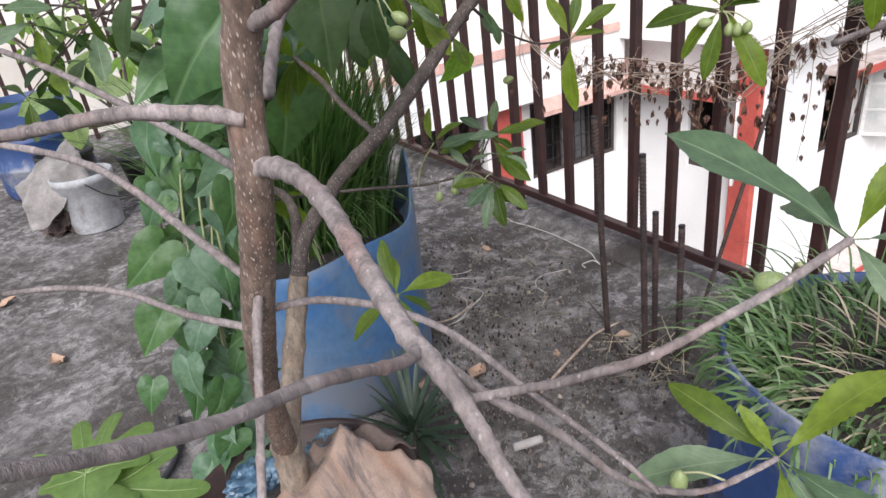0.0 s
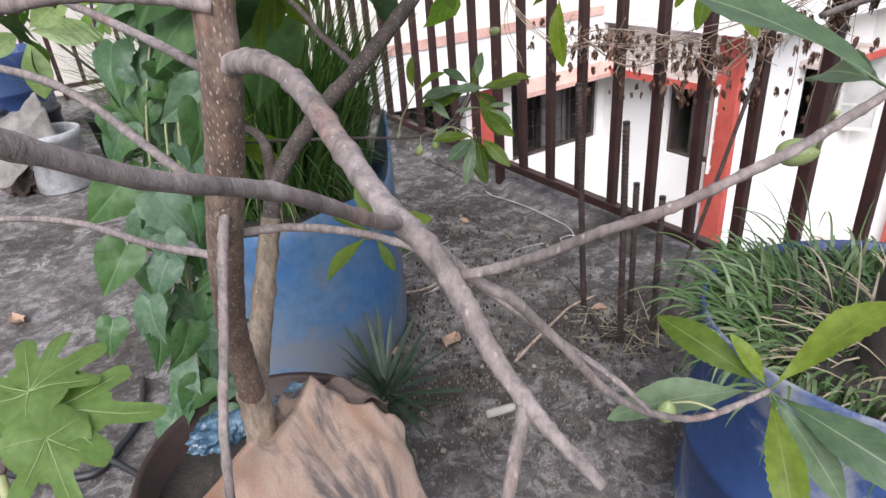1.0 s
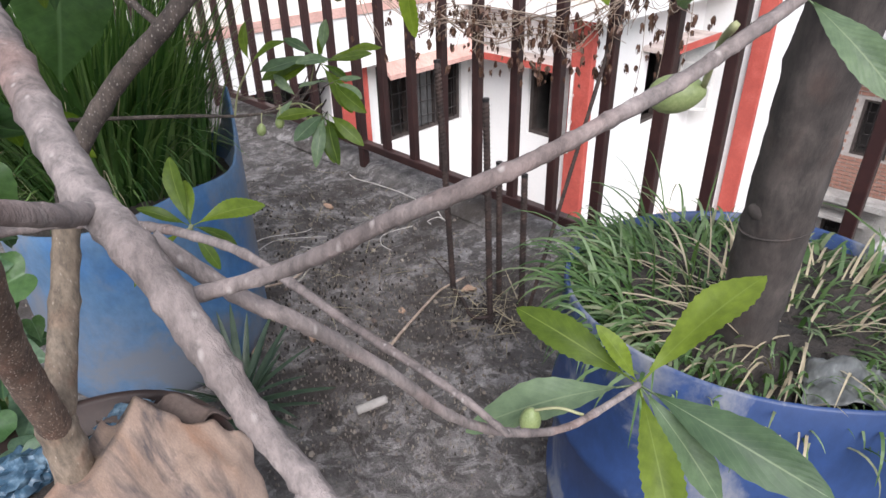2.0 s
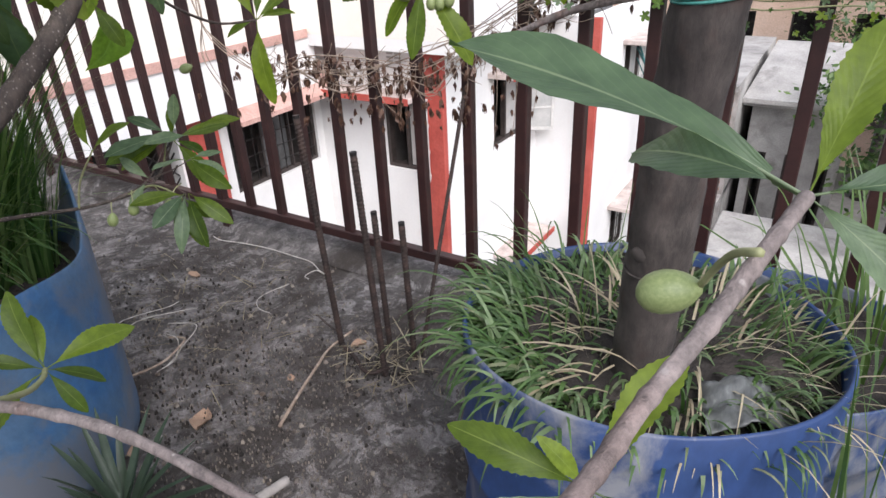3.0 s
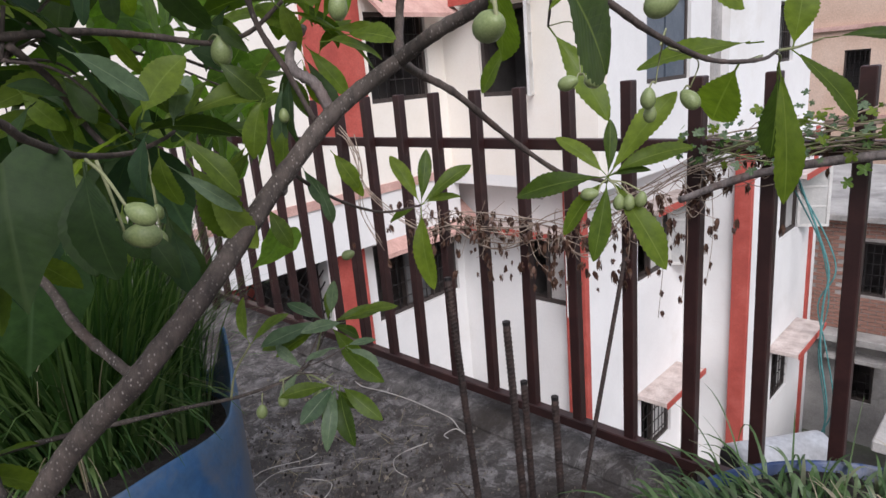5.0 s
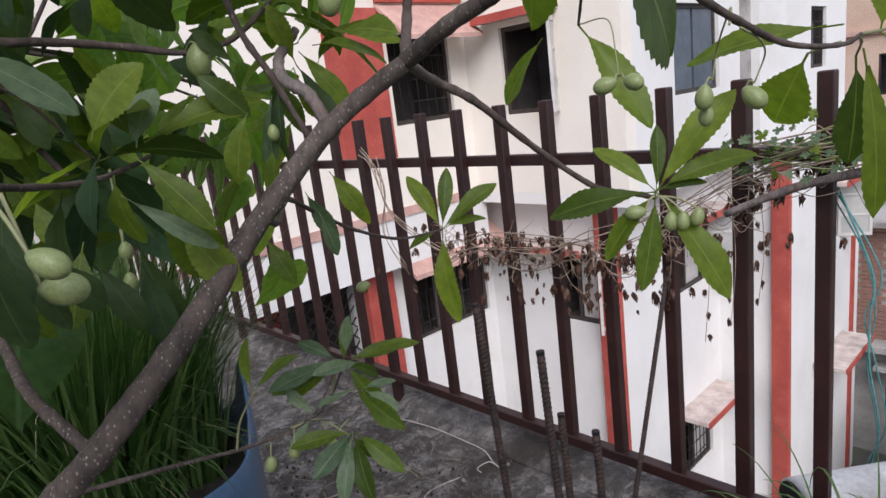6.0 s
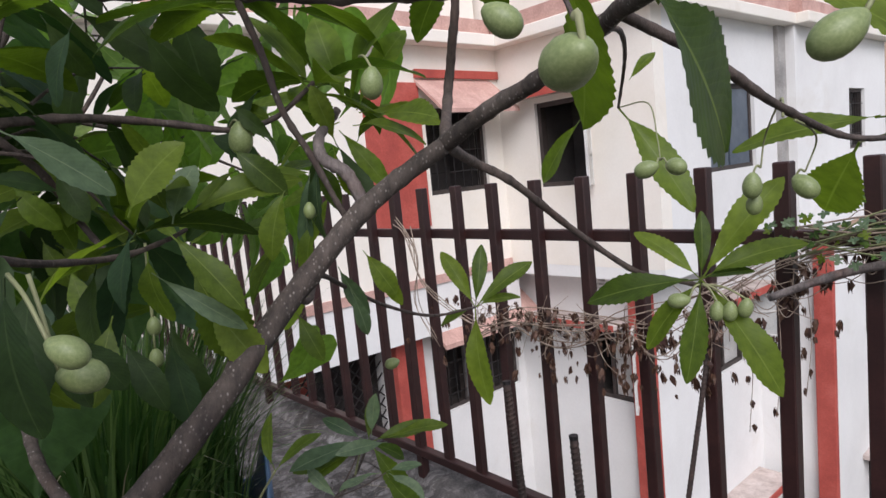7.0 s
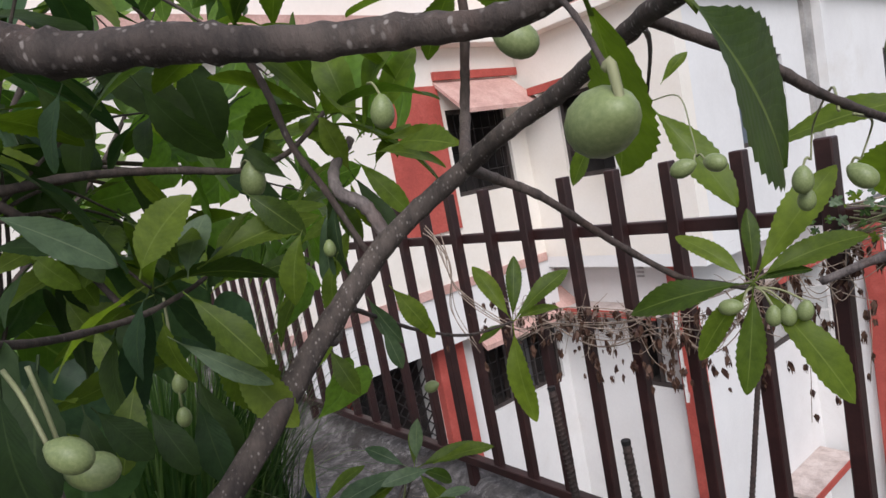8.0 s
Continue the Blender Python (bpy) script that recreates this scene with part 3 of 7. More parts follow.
PALM = lobed_mesh("lobed_leaf", "shrublime", [(0, 1.0), (-42, 0.75), (40, 0.8), (-105, 0.5), (105, 0.5)], 0.46, 51)
VINE_HANDS = [heart_mesh("vine_leaf", mat, 0.2, 0.2, 51 + i, 5) for i, mat in enumerate(("shrub", "greyleaf", "olive", "greyleaf"))]


def rosette(parent, base, axis, count, size, spread=70, meshes=None, rnd=random, tilt=0.0):
    """A whorl of blades round a shoot's end, opening from its axis."""
    ax = Vector(axis).normalized()
    s = ax.orthogonal().normalized()
    u = ax.cross(s)
    a0 = rnd.uniform(0, 6.28)
    for k in range(count):
        a = a0 + 2.4 * k + rnd.uniform(-0.3, 0.3)
        sp = radians(spread * rnd.uniform(0.7, 1.25))
        d = ax * math.cos(sp) + (s * math.cos(a) + u * math.sin(a)) * math.sin(sp)
        d.z -= tilt
        b = Vector(base) + ax * rnd.uniform(-0.012, 0.006)
        share("leaf", rnd.choice(meshes or LEAF), parent, leaf_pose(b, b + d.normalized() * size * rnd.uniform(0.7, 1.15), ax + Vector((rnd.uniform(-.4, .4), rnd.uniform(-.4, .4), rnd.uniform(0, .6)))))


def fruit_mesh():
    bm = bmesh.new()
    bmesh.ops.create_uvsphere(bm, u_segments=14, v_segments=10, radius=0.5)
    for v in bm.verts:
        z = v.co.z
        f = 0.72 * (1 - 0.18 * z)
        v.co.x *= f
        v.co.y *= f
        if z > 0.45:
            v.co.z += 0.03
    me = bpy.data.meshes.new("fruit")
    bm.to_mesh(me)
    bm.free()
    me.materials.append(M["fruit"])
    me.polygons.foreach_set("use_smooth", [True] * len(me.polygons))
    return me


FRUIT = fruit_mesh()


def fruit(parent, at, size, axis=(0.1, 0.1, 1), hang=None):
    y = Vector(axis).normalized()
    q = y.to_track_quat("Z", "Y").to_matrix().to_4x4()
    share("fruit", FRUIT, parent, Matrix.Translation(at) @ q @ Matrix.Diagonal((size, size, size, 1)))
    if hang:
        b = Vector(at) + y * size * 0.45
        h = Vector(hang)
        stem("fruit_stalk", [b, b.lerp(h, 0.5) + Vector((0, 0, 0.004)), h], 0.0009, 0.0011, "stalk", parent, 5, 4, 0, 0)


def ribbons(name, blades, material, parent=None, width=0.005, label="", segs=5):
    """Many curved grass blades in one mesh: each blade is (base, lean, length, droop, width factor)."""
    verts, faces = [], []
    for base, lean, length, droop, wf in blades:
        b = Vector(base)
        d = Vector(lean).normalized()
        side = d.cross(Vector((0, 0, 1)))
        side = side.normalized() if side.length > 1e-3 else Vector((1, 0, 0))
        tw = side.cross(d).normalized() * 0.4
        q, i0 = b.copy(), len(verts)
        for k in range(segs + 1):
            s = k / segs
            w = width * wf * (1 - s ** 2.2) + 0.0004
            verts += [q - (side + tw * s) * w / 2, q + (side + tw * s) * w / 2]
            q = q + d * (length / segs)
            d = (d + Vector((0, 0, -droop / segs * (0.4 + s * 1.6)))).normalized()
            if k:
                j = i0 + 2 * k
                faces.append((j - 2, j - 1, j + 1, j))
    me = bpy.data.meshes.new(name)
    me.from_pydata(verts, [], faces)
    me.materials.append(M[material])
    ob = new(name, me)
    ob.parent = parent
    if label:
        ob["label"] = label
    return ob


# ---- large structure ----
def wall_x(parent, x, y0, y1, z0, z1, holes, material="plaster", thick=0.22):
    """A wall in the plane x, facing +x, with rectangular openings (y0, y1, z0, z1) through it."""
    ys = sorted({y0, y1, *[v for h in holes for v in h[:2]]})
    zs = sorted({z0, z1, *[v for h in holes for v in h[2:]]})
    bm = bmesh.new()
    for a, b in zip(ys, ys[1:]):
        for c, d in zip(zs, zs[1:]):
            if not any(h[0] <= a and b <= h[1] and h[2] <= c and d <= h[3] for h in holes):
                box(bm, (x - thick, a, c), (x, b, d))
    bmesh.ops.remove_doubles(bm, verts=bm.verts, dist=1e-4)
    return part("wall", bm, material, parent)


def wall_y(parent, y, x0, x1, z0, z1, holes, material="plaster", thick=0.22):
    """A wall in the plane y, facing -y, with openings (x0, x1, z0, z1)."""
    xs = sorted({x0, x1, *[v for h in holes for v in h[:2]]})
    zs = sorted({z0, z1, *[v for h in holes for v in h[2:]]})
    bm = bmesh.new()
    for a, b in zip(xs, xs[1:]):
        for c, d in zip(zs, zs[1:]):
            if not any(h[0] <= a and b <= h[1] and h[2] <= c and d <= h[3] for h in holes):
                box(bm, (a, y, c), (b, y + thick, d))
    bmesh.ops.remove_doubles(bm, verts=bm.verts, dist=1e-4)
    return part("wall", bm, material, parent)


def window(parent, origin, u, out, w, h, style):
    """A window in an opening: origin at its lower corner, u along the wall, out away from it. Dark frame, grille bars, panes or shutters."""
    o, u, out = Vector(origin), Vector(u), Vector(out)
    up = Vector((0, 0, 1))

    def bar(bm, a, b, c, d, e, f):
        vs = [bm.verts.new(o + u * p + up * q + out * r) for p in (a, b) for q in (c, d) for r in (e, f)]
        for fc in ((0, 1, 3, 2), (4, 6, 7, 5), (0, 4, 5, 1), (2, 3, 7, 6), (0, 2, 6, 4), (1, 5, 7, 3)):
            bm.faces.new([vs[i] for i in fc])
        bmesh.ops.recalc_face_normals(bm, faces=bm.faces)

    bm = bmesh.new()
    t = 0.055
    for a, b, c, d in ((0, w, 0, t), (0, w, h - t, h), (0, t, t, h - t), (w - t, w, t, h - t)):
        bar(bm, a, b, c, d, -0.16, -0.05)
    fr = part("window", bm, "frame", parent, "dark-framed window with " + style)
    # Shallow box behind the opening, coloured dark for the room's shade.
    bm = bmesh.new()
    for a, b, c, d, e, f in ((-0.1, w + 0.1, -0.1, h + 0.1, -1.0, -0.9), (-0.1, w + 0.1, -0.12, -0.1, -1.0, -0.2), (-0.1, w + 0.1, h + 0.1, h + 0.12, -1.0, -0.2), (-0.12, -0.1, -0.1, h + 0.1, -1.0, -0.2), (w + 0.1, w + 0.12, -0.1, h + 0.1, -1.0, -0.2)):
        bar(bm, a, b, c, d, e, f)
    part("room_shade_box", bm, "room", fr)
    if "grille" in style:
        k = int(w / 0.13)
        for i in range(1, k):
            bm = bmesh.new()
            bar(bm, w * i / k - 0.006, w * i / k + 0.006, t, h - t, -0.04, -0.028)
            part("grille_bar", bm, "grille", fr)
        for j in range(1, int(h / 0.22)):
            bm = bmesh.new()
            z = h * j / int(h / 0.22)
            bar(bm, t, w - t, z - 0.006, z + 0.006, -0.027, -0.017)
            part("grille_bar", bm, "grille", fr)
    if "panes" in style:
        bm = bmesh.new()
        bar(bm, w * 0.45, w * 0.45 + 0.05, t, h - t, -0.14, -0.06)
        part("mullion", bm, "frame", fr)
        bm = bmesh.new()
        bar(bm, w * 0.45 + 0.05, w - t, t, h - t, -0.12, -0.1)
        part("pane", bm, "frosted", fr)
    if "dim glass" in style:
        for a, b in ((w * 0.34, w * 0.34 + 0.05), (w * 0.67, w * 0.67 + 0.05)):
            bm = bmesh.new()
            bar(bm, a, b, t, h - t, -0.14, -0.06)
            part("mullion", bm, "frame", fr)
        bm = bmesh.new()
        bar(bm, w * 0.34 + 0.05, w * 0.67, t, h - t, -0.12, -0.1)
        part("pane", bm, "dimglass", fr)
    if "shutters" in style:
        for a, b in ((t, w / 2 - 0.03), (w / 2 + 0.03, w - t)):
            bm = bmesh.new()
            bar(bm, a, b, t, h - t, -0.11, -0.07)
            part("shutter", bm, "shutter", fr)
    if "open leaf" in style:
        ang = radians(62)
        d1 = (u * math.cos(ang) + out * math.sin(ang))
        d2 = d1.cross(up)
        lw = w * 0.48
        base = o + u * w - out * 0.03
        for nm, mat, pieces in (("leaf_frame", "palepane", ((0, lw, 0, 0.05), (0, lw, h - 0.05, h), (0, 0.05, 0.05, h - 0.05), (lw - 0.05, lw, 0.05, h - 0.05), (0.05, lw - 0.05, h * 0.33, h * 0.33 + 0.03), (0.05, lw - 0.05, h * 0.66, h * 0.66 + 0.03))), ("leaf_pane", "frosted", ((0.05, lw - 0.05, 0.05, h - 0.05),))):
            bm = bmesh.new()
            for a, b, c, d in pieces:
                th = 0.018 if nm == "leaf_frame" else 0.006
                vs = [bm.verts.new(base + d1 * p + up * q + d2 * r) for p in (a, b) for q in (c, d) for r in (-th, th)]
                for fc in ((0, 1, 3, 2), (4, 6, 7, 5), (0, 4, 5, 1), (2, 3, 7, 6), (0, 2, 6, 4), (1, 5, 7, 3)):
                    bm.faces.new([vs[i] for i in fc])
            bmesh.ops.recalc_face_normals(bm, faces=bm.faces)
            part(nm, bm, mat, fr)
    return fr


def sunshade(parent, lo, hi, edge):
    """A thin concrete shade over a window, lichened on top, its outer edge painted red. edge: axis (0 or 1) and side of the painted edge."""
    top = slab("sunshade", lo, hi, "slabtop", parent, 0.008, "lichened concrete sunshade with red edge")
    a, s = edge
    l2, h2 = list(lo), list(hi)
    if s > 0:
        l2[a], h2[a] = hi[a] + 0.001, hi[a] + 0.02
    else:
        l2[a], h2[a] = lo[a] - 0.02, lo[a] - 0.001
    l2[2], h2[2] = lo[2] - 0.012, hi[2] + 0.006
    slab("painted_edge", l2, h2, "red", top)
    return top


GROUND = -7.3
bm = bmesh.new()
box(bm, (-300, -300, GROUND - 0.4), (300, 300, GROUND))
root(part("ground", bm, "ground", None), "bare brown earth with patches of weeds", "ground", kind="structure")

# the roof terrace: one sheet with a faint unevenness, its own house below
bm = bmesh.new()
NX, NY, X0, X1, Y0, Y1 = 110, 60, -7.5, 4.6, -6.0, 0.14
grid = [[bm.verts.new((X0 + (X1 - X0) * i / NX, Y0 + (Y1 - Y0) * j / NY, 0.006 * noise.noise(Vector((i * 0.35, j * 0.35, 0))) + 0.004 * noise.noise(Vector((i * 1.1, j * 1.1, 4))) - 0.004)) for j in range(NY + 1)] for i in range(NX + 1)]
for i in range(NX):
    for j in range(NY):
        bm.faces.new((grid[i][j], grid[i + 1][j], grid[i + 1][j + 1], grid[i][j + 1]))
rim = [grid[i][0] for i in range(NX + 1)] + [grid[NX][j] for j in range(1, NY + 1)] + [grid[i][NY] for i in range(NX - 1, -1, -1)] + [grid[0][j] for j in range(NY - 1, 0, -1)]
low = [bm.verts.new((v.co.x, v.co.y, -0.3)) for v in rim]
for k in range(len(rim)):
    k2 = (k + 1) % len(rim)
    bm.faces.new((rim[k2], rim[k], low[k], low[k2]))
bm.faces.new(low[::-1])
root(part("floor", bm, "floor", None, "", False), "weathered grey cement roof floor with dark damp stains", "floor", kind="structure")
bm = bmesh.new()
box(bm, (X0 + 0.2, Y0 + 0.2, GROUND), (X1 - 0.2, Y1 - 0.15, -0.302))
root(part("wall_own_house", bm, "plaster", None), "plain plastered house wall below the roof terrace", "wall", kind="structure")

# low cement kerb under the railing, lumpy and worn
def kerb(name, a, b, wide, high):
    bm = bmesh.new()
    a, b = Vector(a), Vector(b)
    d = (b - a).normalized()
    s = Vector((-d.y, d.x, 0))
    n = int((b - a).length / 0.06)
    rows = []
    for i in range(n + 1):
        q = a.lerp(b, i / n)
        row = []
        for u, z in ((-1.0, -0.01), (-0.75, 0.35), (-0.3, 0.85), (0.1, 1.0), (0.8, 0.95), (1.0, 0.8), (1.0, -0.2)):
            jit = noise.noise(Vector((q.x * 9, q.y * 9, u * 3))) * 0.012
            row.append(bm.verts.new(q + s * (u * wide / 2 + jit) + Vector((0, 0, max(z * high + jit * (1 if z > 0 else 0), -0.02)))))
        rows.append(row)
    for p, q in zip(rows, rows[1:]):
        for k in range(6):
            bm.faces.new((p[k], q[k], q[k + 1], p[k + 1]))
    bm.faces.new(rows[0][::-1])
    bm.faces.new(rows[-1])
    bmesh.ops.recalc_face_normals(bm, faces=bm.faces)
    return root(part(name, bm, "floor", None, "", True), "low worn cement kerb along the roof edge", "kerb", kind="structure")


kerb("kerb", (-3.85, 0.045, 0), (3.2, 0.045, 0), 0.19, 0.045)
kerb("kerb_side", (-3.95, -5.5, 0), (-3.95, -0.06, 0), 0.19, 0.045)

# the maroon railing
PITCH = 0.1707


def railing(name, count, first, thick_every, m, label):
    rl = thing(name, (0, 0, 0), label, "railing")
    rl.matrix_basis = m
    length = (count - 1) * PITCH
    thin, fat = bmesh.new(), bmesh.new()
    box(thin, (-0.0155, -0.0155, 0.144), (0.0155, 0.0155, 1.148), 0.0025)
    box(fat, (-0.0175, -0.0175, 0.0), (0.0175, 0.0175, 1.148), 0.003)
    ob = part("post", thin, "rail", rl)
    ob2 = part("main_post", fat, "rail", rl, "thicker square post footed on the floor")
    done = [False, False]
    for i in range(count):
        big = (i + first) % thick_every == 0
        x = i * PITCH
        jit = Matrix.Translation((x, 0, 0)) @ Matrix.Rotation(radians(random.uniform(-0.35, 0.35)), 4, "Y")
        src = ob2 if big else ob
        if not done[big]:
            src.matrix_basis, done[big] = jit, True
        else:
            share("main_post" if big else "post", src.data, rl, jit)
    for nm, y0, y1, z0, z1 in (("bottom_rail", -0.021, 0.014, 0.112, 0.146), ("top_rail", 0.012, 0.04, 0.968, 1.0)):
        bm = bmesh.new()
        box(bm, (-0.05, y0, z0), (length + 0.05, y1, z1), 0.003)
        part(nm, bm, "rail", rl)
    return rl


railing("railing", 42, -22, 8, pose(-22 * PITCH, 0, 0), "maroon painted steel railing of upright bars between two rails")
railing("side_railing", 30, 0, 8, pose(-3.9, -0.12, 0, 0, 0, -90), "maroon painted steel railing along the far roof edge")

# ---- the white and red apartment building across the gap ----
XL, YB, X2, Y3, X3, YE = -4.49, 5.44, -2.31, 8.5, -1.24, 12.2
XLU, YBU, X2U, Y3U, X3U = -4.15, 5.0, -1.82, 8.45, -1.64
house = thing("apartment_building", (-5, 7, GROUND), "white three-storey apartment building with red columns and sunshades", "building")
house_m = Matrix.Translation((5, -7, -GROUND))


def in_house(fn):
    """Runs fn and moves what it added under the building, keeping its place."""
    before = set(bpy.data.objects)
    fn()
    for ob in bpy.data.objects:
        if ob not in before and ob.parent == house:
            ob.matrix_parent_inverse = house_m


SOFF = -0.15


def build_house():
    H = house
    # lower storeys
    wall_x(H, XL, -3.0, YB + 0.22, GROUND, -0.3, [(0.35, 2.9, -2.95, -0.85), (3.66, 5.3, -2.05, -0.95)])
    wall_y(H, YB, XL, X2, GROUND, -0.3, [(-3.31, -2.57, -2.05, -0.95)])
    wall_x(H, X2, YB + 0.22, Y3, GROUND, -0.3, [(6.9, 8.0, -2.1, -0.98), (7.0, 8.1, -5.2, -4.05)])
    wall_y(H, Y3, X2 - 0.22, X3 - 0.22, GROUND, -0.3, [])
    wall_x(H, X3, Y3, YE, GROUND, -0.3, [(9.9, 11.0, -2.05, -0.95), (9.9, 10.9, -5.2, -4.05)])
    # rounded far end
    bm = bmesh.new()
    arc = [(X3 - 0.9 + 0.9 * math.cos(a), YE + 0.9 * math.sin(a)) for a in [radians(7.5 * k) for k in range(13)]]
    lo = [bm.verts.new((x, y, GROUND)) for x, y in arc] + [bm.verts.new((X3 - 0.9, YE + 0.6, GROUND)), bm.verts.new((X3 - 0.3, YE, GROUND))]
    hi = [bm.verts.new((v.co.x, v.co.y, -0.3)) for v in lo]
    for k in range(len(lo)):
        k2 = (k + 1) % len(lo)
        bm.faces.new((lo[k], lo[k2], hi[k2], hi[k]))
    bm.faces.new(hi)
    part("rounded_corner", bm, "plaster", H)
    # slab that carries the wider top storey
    for lo, hi in (((-9, -3.0, -0.3), (XLU, YBU, SOFF)), ((-9, YBU + 0.001, -0.3), (X2U, Y3U, SOFF)), ((-9, Y3U + 0.001, -0.3), (X3U, YE + 0.5, SOFF))):
        slab("floor_slab", lo, hi, "plaster", H)
    # top storey
    wall_x(H, XLU, -3.0, YBU + 0.22, -0.149, 2.75, [(3.66, 4.69, 0.92, 2.0)], "cream")
    slab("balcony_band", (XLU - 0.2, -3.0, -0.82), (XLU - 0.001, YBU + 0.1, -0.301), "plaster", H)
    wall_y(H, YBU, XLU, X2U, -0.149, 2.75, [(-3.53, -2.72, 0.87, 1.95)], "cream")
    wall_x(H, X2U, YBU + 0.22, Y3U, -0.149, 2.75, [(6.2, 7.5, 0.86, 1.95)], "plaster")
    wall_x(H, X3U, Y3U, YE + 0.5, -0.149, 2.75, [(10.7, 11.5, 0.9, 1.9)], "plaster")
    slab("pilaster", (X2U - 0.05, Y3U - 0.25, -0.149), (X2U + 0.06, Y3U, 2.75), "concrete", H)
    # cornice and parapet
    for lo, hi in (((-9, -3.0, 2.75), (XLU + 0.22, YBU - 0.2, 2.9)), ((-9, YBU - 0.199, 2.75), (X2U + 0.22, Y3U, 2.9)), ((-9, Y3U + 0.001, 2.75), (X3U + 0.2, YE + 0.6, 2.9))):
        c = slab("cornice", lo, hi, "cream", H, 0.01)
        slab("cornice_top", (lo[0], lo[1] + 0.05, 2.901), (hi[0] - 0.1, hi[1], 3.1), "pink", c)
        slab("parapet", (lo[0], lo[1] + 0.08, 3.101), (hi[0] - 0.35, hi[1], 4.1), "cream", c)
    # painted columns and stripes
    slab("column", (XL + 0.001, 2.98, GROUND), (XL + 0.14, 3.42, -0.825), "red", H, 0.01)
    slab("column", (X2 - 0.26, YB - 0.10, GROUND), (X2 + 0.06, YB + 0.001, -0.301), "red", H, 0.01)
    slab("column", (X3 - 0.24, Y3 - 0.10, GROUND), (X3 + 0.02, Y3 + 0.001, -0.301), "red", H, 0.01)
    slab("stripe", (XLU, -3.0, -0.19), (XLU + 0.025, YBU - 0.02, -0.08), "pink", H)
    slab("stripe", (XLU + 0.001, 2.75, 0.55), (XLU + 0.03, 3.58, 2.3), "red", H)
    slab("stripe", (X3 + 0.001, 11.75, GROUND), (X3 + 0.05, 11.87, -0.31), "red", H)
    # sunshades
    bm = bmesh.new()
    for y0, y1, x, z, run, drop in ((3.5, YB - 0.05, XL, -0.55, 0.5, 0.4),):
        vs = [bm.verts.new(p) for p in ((x, y0, z), (x + run, y0, z - drop), (x + run, y1, z - drop), (x, y1, z), (x, y0, z - 0.06), (x + run, y0, z - drop - 0.06), (x + run, y1, z - drop - 0.06), (x, y1, z - 0.06))]
        for f in ((0, 1, 2, 3), (7, 6, 5, 4), (0, 4, 5, 1), (1, 5, 6, 2), (2, 6, 7, 3), (3, 7, 4, 0)):
            bm.faces.new([vs[i] for i in f])
    part("sloped_sunshade", bm, "pink", H)
    bm = bmesh.new()
    x, y0, y1, z, run, drop = XLU, 3.55, 4.85, 2.35, 0.5, 0.42
    vs = [bm.verts.new(p) for p in ((x, y0, z), (x + run, y0, z - drop), (x + run, y1, z - drop), (x, y1, z), (x, y0, z - 0.05), (x + run, y0, z - drop - 0.05), (x + run, y1, z - drop - 0.05), (x, y1, z - 0.05))]
    for f in ((0, 1, 2, 3), (7, 6, 5, 4), (0, 4, 5, 1), (1, 5, 6, 2), (2, 6, 7, 3), (3, 7, 4, 0)):
        bm.faces.new([vs[i] for i in f])
    part("awning", bm, "pink", H, "faded pink awning over the barred window")
    slab("stripe", (XLU + 0.001, 3.55, 2.36), (XLU + 0.05, YBU - 0.02, 2.46), "red", H)
    sunshade(H, (XL + 0.05, YB - 0.4, -0.97), (X2 - 0.28, YB - 0.001, -0.9), (1, -1))
    sunshade(H, (-3.75, YBU - 0.25, 2.02), (-2.6, YBU - 0.001, 2.1), (1, -1))
    sunshade(H, (X2 + 0.001, 6.7, -0.96), (X2 + 0.42, 8.2, -0.88), (0, 1))
    sunshade(H, (X2 + 0.001, 6.85, -4.02), (X2 + 0.5, 8.3, -3.94), (0, 1))
    sunshade(H, (X3 + 0.001, 9.7, -0.92), (X3 + 0.42, 11.2, -0.84), (0, 1))
    sunshade(H, (X3 + 0.001, 9.6, -4.02), (X3 + 0.5, 11.3, -3.94), (0, 1))
    # windows
    window(H, (XL, 3.66, -2.05), (0, 1, 0), (1, 0, 0), 1.64, 1.1, "a black grille and dim glass")
    window(H, (-3.31, YB, -2.05), (1, 0, 0), (0, -1, 0), 0.74, 1.1, "frosted panes and an open leaf")
    window(H, (X2, 6.9, -2.1), (0, 1, 0), (1, 0, 0), 1.1, 1.12, "panes and an open leaf")
    window(H, (X2, 7.0, -5.2), (0, 1, 0), (1, 0, 0), 1.1, 1.15, "panes and a grille")
    window(H, (X3, 9.9, -2.05), (0, 1, 0), (1, 0, 0), 1.1, 1.1, "panes and an open leaf")
    window(H, (X3, 9.9, -5.2), (0, 1, 0), (1, 0, 0), 1.0, 1.15, "panes and a grille")
    window(H, (XLU, 3.66, 0.92), (0, 1, 0), (1, 0, 0), 1.03, 1.08, "a black grille")
    window(H, (-3.53, YBU, 0.87), (1, 0, 0), (0, -1, 0), 0.81, 1.08, "one open pane and an open leaf")
    window(H, (X2U, 6.2, 0.86), (0, 1, 0), (1, 0, 0), 1.3, 1.09, "closed blue-grey shutters")
    window(H, (X3U, 10.7, 0.9), (0, 1, 0), (1, 0, 0), 0.8, 1.0, "a black grille")
    # verandah lattice behind the left opening
    bm = bmesh.new()
    y0, y1, z0, z1 = 0.35, 2.9, -2.95, -0.85
